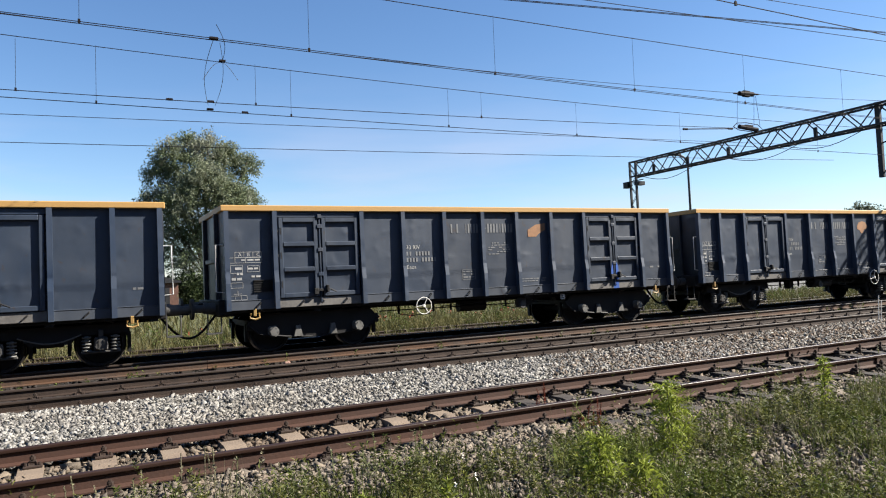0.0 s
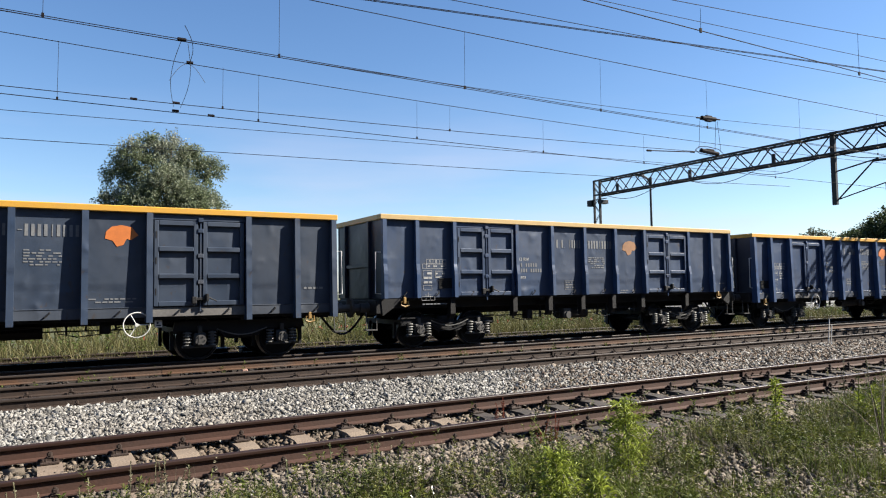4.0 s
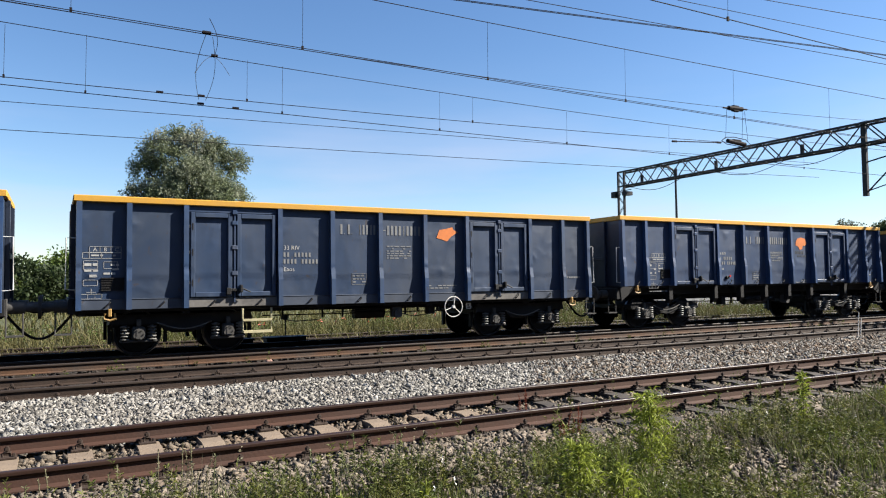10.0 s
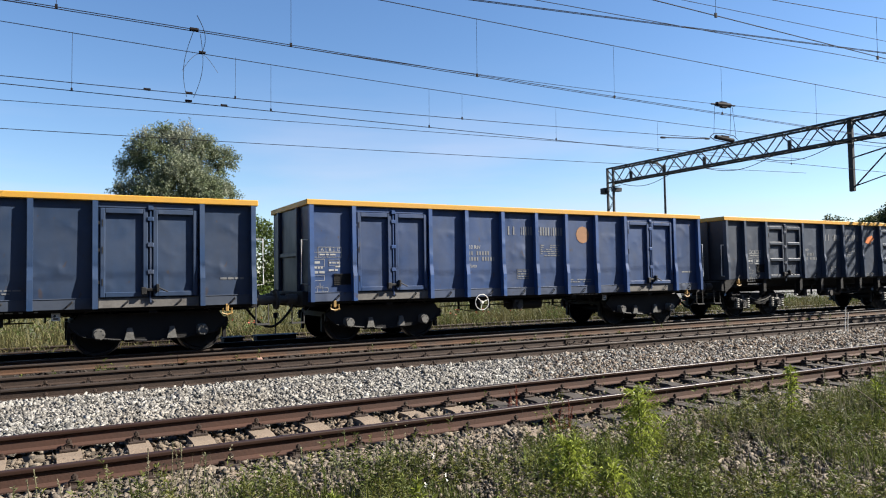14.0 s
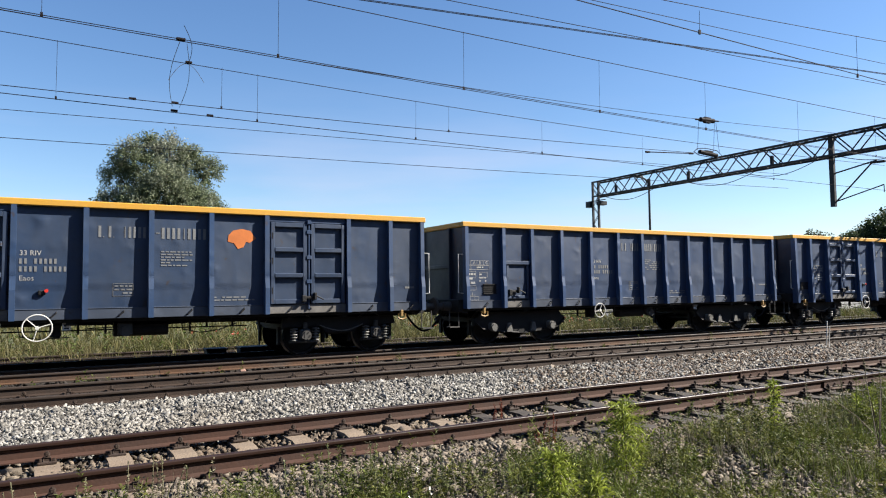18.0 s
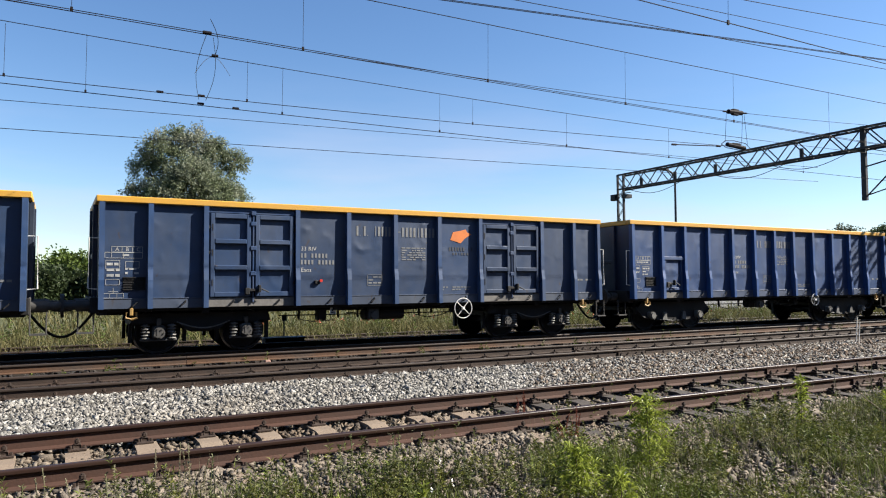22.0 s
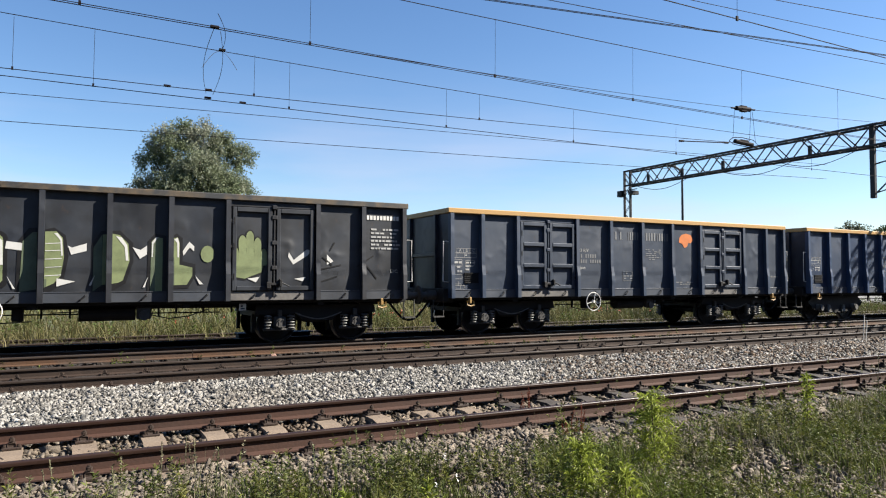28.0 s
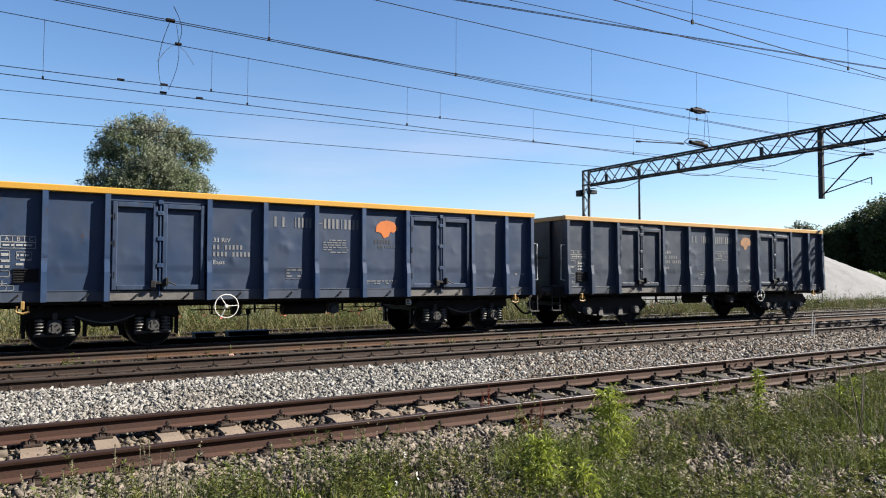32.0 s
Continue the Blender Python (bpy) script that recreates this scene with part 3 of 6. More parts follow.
wire("messenger_wire", "dark messenger wire over the unused track", [(-12, T1, 5.1), (9.1, T1, 5.85), (15, T1, 6.39), (33, T1, 8.1)], 0.006)
wire("crossing_wire", "double dark wire that crosses over between two tracks", [(-12, 12.03, 5.75), (7.7, 8.78, 5.75), (15.3, 7.54, 5.75), (32.8, 4.68, 5.75)], 0.0065, 0.02)
wire("crossing_wire", "thin wire that crosses over between two tracks", [(-12, 9.9, 5.7), (7.5, 8.5, 5.7), (16.0, 7.9, 5.7), (32.8, 6.7, 5.7)], 0.006)


def droppers(label, y, pairs, r=0.004):
    for x, z0, z1 in pairs:
        t = thing("dropper", label, "overhead wire", pose(x, y, z0), group="overhead line")
        part("dropper_wire", Geo().rod((0, 0, 0), (0.01, 0, z1 - z0), r, 4).mesh("dropper_wire", WIRE), t)
        part("clamp", kept("dropper_clamp", lambda: Geo().box(-0.02, 0.02, -0.012, 0.012, -0.03, 0.04).mesh("clamp", WIRE)), t)


droppers("thin vertical dropper over the middle track", T2, [(x, z, 7.0) for x, z in ((0.15, 5.86), (3.95, 5.81), (8.0, 5.76), (11.88, 5.73), (15.69, 5.71), (19.8, 5.7), (24, 5.7), (28, 5.71))])
droppers("thin vertical dropper over the train", T3, [(x, 5.64, z) for x, z in ((0.5, 6.9), (4.81, 6.8), (9.2, 6.68), (13.6, 6.6), (17.9, 6.58), (25, 6.6))])
droppers("thin vertical dropper to the section wire", T3 - 0.1, [(-1.0, 5.77, 6.85), (3.93, 5.83, 6.8), (10.2, 5.94, 6.65)])
droppers("thin vertical dropper over the unused track", T1, [(9.15, 5.5, 5.86), (13.6, 5.45, 6.24), (5.2, 5.5, 5.62)])


def section_insulator():
    t = thing("section_insulator", "dark section insulator hung in the overhead line", "insulator", pose(21.1, T3 - 0.1, 0))
    part("upper_body", Geo().rod((-0.35, 0, 7.48), (0.35, 0, 7.5), 0.085, 8).rod((-0.62, 0, 7.46), (0.62, 0, 7.52), 0.03, 6).box(-0.16, 0.16, -0.06, 0.06, 7.38, 7.6, 0.02).mesh("upper_body", WIRE, 40), t)
    part("lower_body", Geo().rod((-0.45, 0, 6.3), (0.45, 0, 6.24), 0.08, 8).box(-0.2, 0.2, -0.07, 0.07, 6.22, 6.38, 0.02).mesh("lower_body", WIRE, 40), t)
    pts = [(-0.75, 0, 6.28), (-0.55, 0, 6.42), (-0.1, 0, 6.46), (0.5, 0, 6.42), (0.8, 0, 6.24), (0.4, 0, 6.14), (-0.5, 0, 6.18), (-0.75, 0, 6.28)]
    part("horn", Geo().path(pts, 0.014, 5).mesh("horn", WIRE), t)
    for x0, x1 in ((-0.45, -0.55), (0.4, 0.3), (0.48, 0.62)):
        part("hanger", Geo().rod((x0, 0, 7.45), (x1, 0, 6.35), 0.008, 4).mesh("hanger", WIRE), t)


section_insulator()


def strain_rods():
    t = thing("strain_insulator", "dark rod insulator in the section wire", "insulator")
    part("rod", Geo().rod((18.05, T3 - 0.1, 6.06), (20.2, T3 - 0.1, 6.2), 0.018, 8).mesh("rod", WIRE, 40), t)
    for x, z in ((18.05, 6.06), (20.2, 6.2)):
        part("cap", Geo().rod((x - 0.1, T3 - 0.1, z - 0.006), (x + 0.1, T3 - 0.1, z + 0.006), 0.035, 8).mesh("cap", WIRE, 40), t)


strain_rods()


def jumper():
    """Loose cable loops that tie the wires of two tracks together."""
    t = thing("jumper_cable", "loose looped jumper cable between the overhead wires", "cable")
    a, b, c = Vector((2.24, T2, 5.83)), Vector((3.2, T3, 6.84)), Vector((2.89, T3, 5.66))

    def bow(p, q, out, n=14):
        return [p.lerp(q, i / n) + Vector(out) * math.sin(math.pi * i / n) for i in range(n + 1)]
    g = Geo().path(bow(a, Vector((2.85, T3, 5.75)), (-0.12, 0, 0.0)), 0.0055, 5)
    part("loop", g.mesh("loop", GREASE), t)
    part("loop", Geo().path(bow(Vector((2.62, T2 + 1.5, 6.28)), Vector((3.0, T3, 5.75)), (0.12, 0, 0)), 0.0055, 5).mesh("loop", GREASE), t)
    part("loop", Geo().path(bow(Vector((2.75, T3, 6.35)), Vector((3.55, T3, 6.4)), (0, 0, 0.42)), 0.0055, 5).mesh("loop", GREASE), t)
    part("loop", Geo().path(bow(a + Vector((0.05, 0, 0.25)), b, (0.1, 0, 0.02)), 0.006, 5).mesh("loop", WIRE), t)
    for p in (a, b, c, c + Vector((0.8, 0, -0.02)), c + Vector((0, -0.1, 0.16)), c + Vector((-0.9, -0.1, 0.14))):
        part("clamp", Geo().box(-0.075, 0.075, -0.025, 0.025, -0.025, 0.025, 0.008).mesh("clamp", WIRE), t, Matrix.Translation(p))


jumper()


def lamp_post():
    t = thing("street_lamp", "slim grey lamp post with a curved arm", "street lamp", pose(40.4, 37.7, 0))
    part("pole", Geo().rod((0, 0, -0.3), (0, 0, 9.0), 0.11, 10, 0.075).mesh("pole", STEEL, 40), t)
    part("arm", Geo().path([(0, 0, 9.0), (-0.08, 0, 9.35), (-0.35, 0, 9.65), (-0.8, 0, 9.8)], 0.07, 8).mesh("arm", STEEL, 40), t)
    part("lantern", Geo().box(-1.5, -0.7, -0.15, 0.15, 9.72, 9.9, 0.05).mesh("lantern", STEEL), t)


lamp_post()

# an unseen dark wall, added behind to keep low sky light off the wagons
g = Geo().box(-90, 140, -16, -14, -0.5, 14.0, 0.4)
thing("wall_south", "added dark wall out of view that blocks low sky light", "hedge", me=g.mesh("wall_south", mat("sky_blocker_dark", (0.03, 0.035, 0.02), 0.95, 0, 0.4, 0.5, 4.0, 0.5)), kind="structure")
# ---- freight wagons ----
LENGTH, PITCH = 12.84, 14.04
HALF = LENGTH / 2
SIDE = -1.36                                         # outer face of the near sheets
LAYOUTS = {                                          # posts along the side, and the bays that hold doors
    "A": ([0, 1.1, 3.14, 4.2, 5.32, 6.42, 7.46, 8.56, 9.67, 11.7, 12.84], (1, 8)),
    "B": ([0, 0.96, 2.05, 4.03, 5.25, 6.45, 7.65, 8.85, 10.8, 11.9, 12.84], (2, 7)),
    "S": ([0, 0.96, 2.05, 4.03, 5.14, 6.36, 7.6, 8.78, 10.8, 11.9, 12.84], (2, 7)),
    "G": ([0, 1.0, 2.05, 4.0, 5.15, 6.33, 7.48, 8.63, 10.62, 11.73, 12.84], (2, 7)),
    "C": ([0, 1.24, 2.2, 3.25, 4.35, 5.42, 6.42, 7.42, 8.48, 9.58, 10.6, 11.6, 12.84], ()),
    "E": ([0, 1.21, 2.31, 3.31, 4.3, 5.4, 6.47, 7.54, 8.61, 10.5, 11.73, 12.84], (8,)),
}
SHADES = {"slate": (0.0135, 0.0255, 0.05), "navy": (0.0085, 0.0325, 0.094), "blue": (0.0072, 0.042, 0.146), "black": (0.009, 0.0095, 0.012), "steel": (0.0095, 0.0305, 0.08)}
RIMS = {"yellow": (0.48, 0.25, 0.025), "tan": (0.38, 0.22, 0.07), "pale": (0.42, 0.29, 0.12), "grey": (0.028, 0.03, 0.032)}


def sheet_mesh(w, z0, z1):
    def make():
        g = Geo().box(0.03, w - 0.03, SIDE, SIDE + 0.05, z0, z1, 0.006)
        return g.mesh("side_panel", PAINT)
    return kept(("sheet", round(w, 3), z0, z1), make)


def post_mesh(kind, z0, z1):
    def make():
        if kind == "s":
            outline = [(SIDE + 0.02, z0 - 0.1), (SIDE - 0.2, z0 - 0.1), (SIDE - 0.18, z0 + 0.6), (SIDE - 0.14, z1), (SIDE + 0.02, z1)]
        else:
            outline = [(SIDE + 0.02, z0), (SIDE - 0.175, z0), (SIDE - 0.17, z0 + 0.58), (SIDE - 0.13, z0 + 0.84), (SIDE - 0.12, z1), (SIDE + 0.02, z1)]
        w = 0.06 if kind == "s" else 0.05
        g = Geo().prism(outline, -w, w)
        return g.mesh("side_post", PAINT)
    return kept(("post", kind, z0, z1), make)


def door_mesh(w, kind, z0, z1):
    """One leaf of a side door: R three pressed panels, T two, F one."""
    def make():
        g = Geo().box(0, w, SIDE - 0.02, SIDE + 0.03, z0, z1, 0.006)
        b = 0.1
        y0, y1 = SIDE - 0.09, SIDE - 0.02
        g.box(0.01, b, y0, y1, z0, z1, 0.01).box(w - b, w - 0.01, y0, y1, z0, z1, 0.01)
        g.box(b, w - b, y0, y1, z0, z0 + b, 0.01).box(b, w - b, y0, y1, z1 - b, z1, 0.01)
        n = {"R": 3, "T": 2, "F": 1}[kind]
        for i in range(1, n):
            z = z0 + (z1 - z0) * (i / n) + (0.03 if n == 3 and i == 1 else 0)
            g.box(b, w - b, y0 - 0.01, y1, z - 0.05, z + 0.05, 0.012)
        return g.mesh("door_leaf", PAINT)
    return kept(("door", round(w, 3), kind, z0, z1), make)


def hinge_mesh():
    return Geo().box(-0.1, 0.06, -0.03, 0.0, -0.035, 0.035, 0.008).rod((0.05, -0.03, -0.07), (0.05, -0.03, 0.07), 0.018, 6).mesh("hinge", BLACK)


def lock_mesh(z0, z1):
    g = Geo().rod((0, -0.05, z0 - 0.12), (0, -0.05, z1 + 0.06), 0.02, 6)
    for z in (z0 + 0.5, z0 + 1.05, z1 - 0.2):
        g.box(-0.06, 0.06, -0.08, 0.0, z - 0.045, z + 0.045, 0.01)
    g.box(-0.05, 0.05, -0.09, 0.0, z1 - 0.02, z1 + 0.07, 0.01)
    return g.mesh("lock_bar", FRAME_PAINT)


def latch_mesh():
    g = Geo().box(-0.13, 0.15, -0.09, -0.02, -0.03, 0.03, 0.01).box(0.08, 0.14, -0.13, -0.03, -0.05, 0.11, 0.012)
    g.rod((0.1, -0.1, 0.05), (0.3, -0.12, -0.05), 0.016, 6).box(-0.2, -0.1, -0.1, 0, -0.1, 0.05, 0.012)
    return g.mesh("latch", BLACK)


def hook_mesh():
    return Geo().path([(0.06, 0, 0.05), (0.05, -0.06, 0.03), (-0.03, -0.07, -0.05), (-0.06, -0.03, -0.07)], 0.014, 5).mesh("lashing_hook", BLACK)


def wheelset_mesh():
    g = Geo()
    for s in (-1, 1):
        y = s * 0.75
        profile = [(-0.07 * s, 0.488), (-0.045 * s, 0.488), (-0.03 * s, 0.462), (0.065 * s, 0.455), (0.065 * s, 0.4), (0.03 * s, 0.38), (0.01 * s, 0.15), (0.1 * s, 0.12), (0.1 * s, 0.0001)]
        n = 28
        verts = [(r * math.cos(2 * math.pi * i / n), y + d, r * math.sin(2 * math.pi * i / n)) for d, r in profile for i in range(n)]
        verts_in = [(0.38 * math.cos(2 * math.pi * i / n), y - 0.07 * s, 0.38 * math.sin(2 * math.pi * i / n)) for i in range(n)]
        faces = [(k * n + i, k * n + (i + 1) % n, (k + 1) * n + (i + 1) % n, (k + 1) * n + i) for k in range(len(profile) - 1) for i in range(n)]
        g.add(verts, faces)
        g.add(verts_in, [tuple(range(n))])
        for i in range(4):                            # balance marks and lightening bosses that show the turning
            a = math.pi / 2 * i
            g.box(0.25 * math.cos(a) - 0.03, 0.25 * math.cos(a) + 0.03, y + s * 0.015, y + s * 0.035, 0.25 * math.sin(a) - 0.03, 0.25 * math.sin(a) + 0.03)
    g.rod((0, -1.0, 0), (0, 1.0, 0), 0.08, 10)
    me = g.mesh("wheelset", BLACK, 35)
    me.materials.append(TREAD)
    for p in me.polygons:
        c = p.center
        if math.hypot(c.x, c.z) > 0.452:
            p.material_index = 1
    return me


def bogie_frame_mesh(kind):
    g = Geo()
    base = 1.0 if kind == "X" else 0.9
    for s in (-1, 1):
        y0, y1 = s * 0.93, s * 1.05
        if kind == "X":                               # cast side frame with a dropped middle
            out = [(-base - 0.55, 0.62), (-base - 0.35, 0.86), (base + 0.35, 0.86), (base + 0.55, 0.62), (base + 0.3, 0.42), (base - 0.3, 0.34), (0.45, 0.27), (-0.45, 0.27), (-base + 0.3, 0.34), (-base - 0.3, 0.42)]
            g.prism(out, y0, y1, "y")
            for q in (-1, 1):                         # bowed lower flange and end horns
                g.path([(q * 0.1, y1 + 0.02 * s, 0.285), (q * (base - 0.3), y1 + 0.02 * s, 0.33), (q * (base + 0.3), y1 + 0.02 * s, 0.42), (q * (base + 0.56), y1 + 0.02 * s, 0.64)], 0.022, 5)
                g.box(q * (base + 0.5) - 0.06, q * (base + 0.5) + 0.06, min(y0, y1), max(y0, y1), 0.5, 0.72, 0.02)
        elif kind == "D":                             # bowed pressed frame, light edge
            out = [(-base - 0.5, 0.55), (-base - 0.5, 0.72), (-0.55, 0.78), (-0.3, 0.62), (0.3, 0.62), (0.55, 0.78), (base + 0.5, 0.72), (base + 0.5, 0.55), (0.5, 0.5), (0.3, 0.4), (-0.3, 0.4), (-0.5, 0.5)]
            g.prism(out, y0, y1, "y")
            for z in (0.76, 0.6):                     # two bowed bars
                g.path([(x, y1 + 0.02 * s, z - 0.17 * math.exp(-(x / 0.42) ** 2)) for x in (-1.4, -0.95, -0.7, -0.5, -0.35, -0.18, 0, 0.18, 0.35, 0.5, 0.7, 0.95, 1.4)], 0.024, 5)
        else:                                         # welded frame, horn guides over each axle
            out = [(-base - 0.55, 0.66), (-base - 0.5, 0.86), (base + 0.5, 0.86), (base + 0.55, 0.66), (0.5, 0.66), (0.35, 0.5), (-0.35, 0.5), (-0.5, 0.66)]
            g.prism(out, y0, y1, "y")
    g.box(-0.25, 0.25, -0.93, 0.93, 0.45, 0.8, 0.03)
    for x in (-base - 0.5, base + 0.42):
        g.box(x, x + 0.08, -0.95, 0.95, 0.6, 0.72)
    for x in (-base + 0.52, base - 0.6, -base - 0.56, base + 0.5):   # brake shoes
        for y in (-0.75, 0.75):
            g.prism([(x, 0.25), (x + 0.07, 0.25), (x + 0.07, 0.66), (x, 0.66)], y - 0.05, y + 0.05, "y")
    return g.mesh("bogie_frame", BLACK)


def axlebox_mesh(kind):
    g = Geo()
    if kind == "X":
        g.box(-0.11, 0.11, -0.03, 0.12, -0.1, 0.12, 0.04).rod((0, -0.03, 0), (0, -0.12, 0), 0.115, 16).rod((0, -0.14, 0), (0, -0.155, 0), 0.09, 12)
    else:
        g.box(-0.13, 0.13, -0.06, 0.12, -0.12, 0.15, 0.03).rod((0, -0.06, 0), (0, -0.13, 0), 0.115, 16)
        g.box(-0.36, 0.36, -0.05, 0.1, -0.17, -0.12, 0.015).box(-0.05, 0.05, -0.14, -0.12, -0.09, 0.09)
        g.box(-0.045, 0.045, -0.05, 0.06, 0.15, 0.3, 0.01)
    for a in range(6):
        g.rod((0.09 * math.cos(a), -0.13, 0.09 * math.sin(a)), (0.09 * math.cos(a), -0.165, 0.09 * math.sin(a)), 0.014, 5)
    return g.mesh("axle_box", SPRING if kind == "X" else GREASE, 35)


def spring_mesh():
    g = Geo()
    for i in range(5):
        g.ring((0, 0, -0.13 + i * 0.065), (0, 0, 1), 0.075, 0.019, 14, 5)
    g.rod((0, 0, -0.15), (0, 0, 0.16), 0.04, 8)
    return g.mesh("coil_spring", SPRING, 40)


def pedestal_mesh():
    return Geo().prism([(-0.11, 0.32), (-0.05, 0.56), (0.04, 0.56), (0.09, 0.32)], -1.12, -1.05, "y").mesh("spring_cover", SPRING)


def buffer_mesh(s):
    g = Geo().rod((0, 0, 0), (s * 0.34, 0, 0), 0.12, 14).rod((s * 0.3, 0, 0), (s * 0.55, 0, 0), 0.085, 14).rod((s * 0.55, 0, 0), (s * 0.6, 0, 0), 0.23, 20)
    g.box(0 if s > 0 else -0.04, 0.04 if s > 0 else 0, -0.18, 0.18, -0.18, 0.18, 0.01)
    return g.mesh("buffer", GREASE, 35)


def handwheel_mesh(spokes=3, r=0.2):
    g = Geo().ring((0, 0, 0), (0, 1, 0), r, 0.0115, 28, 6).rod((0, -0.03, 0), (0, 0.05, 0), 0.036, 10)
    for i in range(spokes):
        a = 2 * math.pi * i / spokes + 0.45
        g.rod((0, 0, 0), (r * math.cos(a), 0, r * math.sin(a)), 0.0095, 6)
    return g.mesh("brake_handwheel", WHITE, 50)


def bars(rows, depth=0.003):
    """Plain painted bars (x0, x1, z0, z1) on a sheet that faces -y."""
    g = Geo()
    for x0, x1, z0, z1 in rows:
        g.box(x0, x1, -depth, 0, z0, z1)
    return g


def outline_box(x0, x1, z0, z1, w=0.012):
    return [(x0, x1, z1 - w, z1), (x0, x1, z0, z0 + w), (x0, x0 + w, z0, z1), (x1 - w, x1, z0, z1)]


def text_mesh(s, size, material):
    def make():
        cu = bpy.data.curves.new("writing", "FONT")
        cu.body, cu.size, cu.extrude, cu.resolution_u = s, size, 0.001, 2
        ob = bpy.data.objects.new("writing", cu)
        scene.collection.objects.link(ob)
        bpy.context.view_layer.update()
        me = bpy.data.meshes.new_from_object(ob)
        bpy.data.objects.remove(ob)
        me.transform(Matrix.Rotation(radians(90), 4, "X"))
        me.materials.clear()
        me.materials.append(material)
        return me
    return kept(("text", s, size, material.name), make)


def name_blocks(x0, x1, z0, z1, gaps):
    """A row of plain blocks in place of a company name: one block a letter, some of them part-open."""
    rows = []
    n = len(gaps)
    unit = (x1 - x0) / n
    for i, kind in enumerate(gaps):
        a, b = x0 + i * unit, x0 + (i + 0.72) * unit
        s = (b - a) * 0.27
        if kind in "he":
            rows += [(a + s * 0.3, b - s * 0.6, z0, z1)]
        elif kind == "i":
            rows += [((a + b) / 2 - s / 2, (a + b) / 2 + s / 2, z0, z1)]
        elif kind == "-":
            rows += [(a, b, (z0 + z1) / 2 - s / 2, (z0 + z1) / 2 + s / 2)]
        elif kind == ".":
            rows += [(a, a + s, z0, z0 + s)]
    return rows


def small_print(rnd, x0, x1, z0, z1, lines, fill=0.75):
    rows = []
    dz = (z1 - z0) / lines
    for i in range(lines):
        x = x0
        while x < x1 - 0.05:
            w = rnd.uniform(0.04, 0.14)
            if rnd.random() < fill:
                rows.append((x, min(x + w, x1), z0 + i * dz + dz * 0.25, z0 + i * dz + dz * 0.72))
            x += w + 0.025
    return rows


def digits(rnd, x, z, pattern):
    """Letter-sized plain blocks in place of a number."""
    rows = []
    for i, c in enumerate(pattern):
        if c == "1":
            rows.append((x + i * 0.083, x + i * 0.083 + 0.045, z, z + 0.1))
    return rows


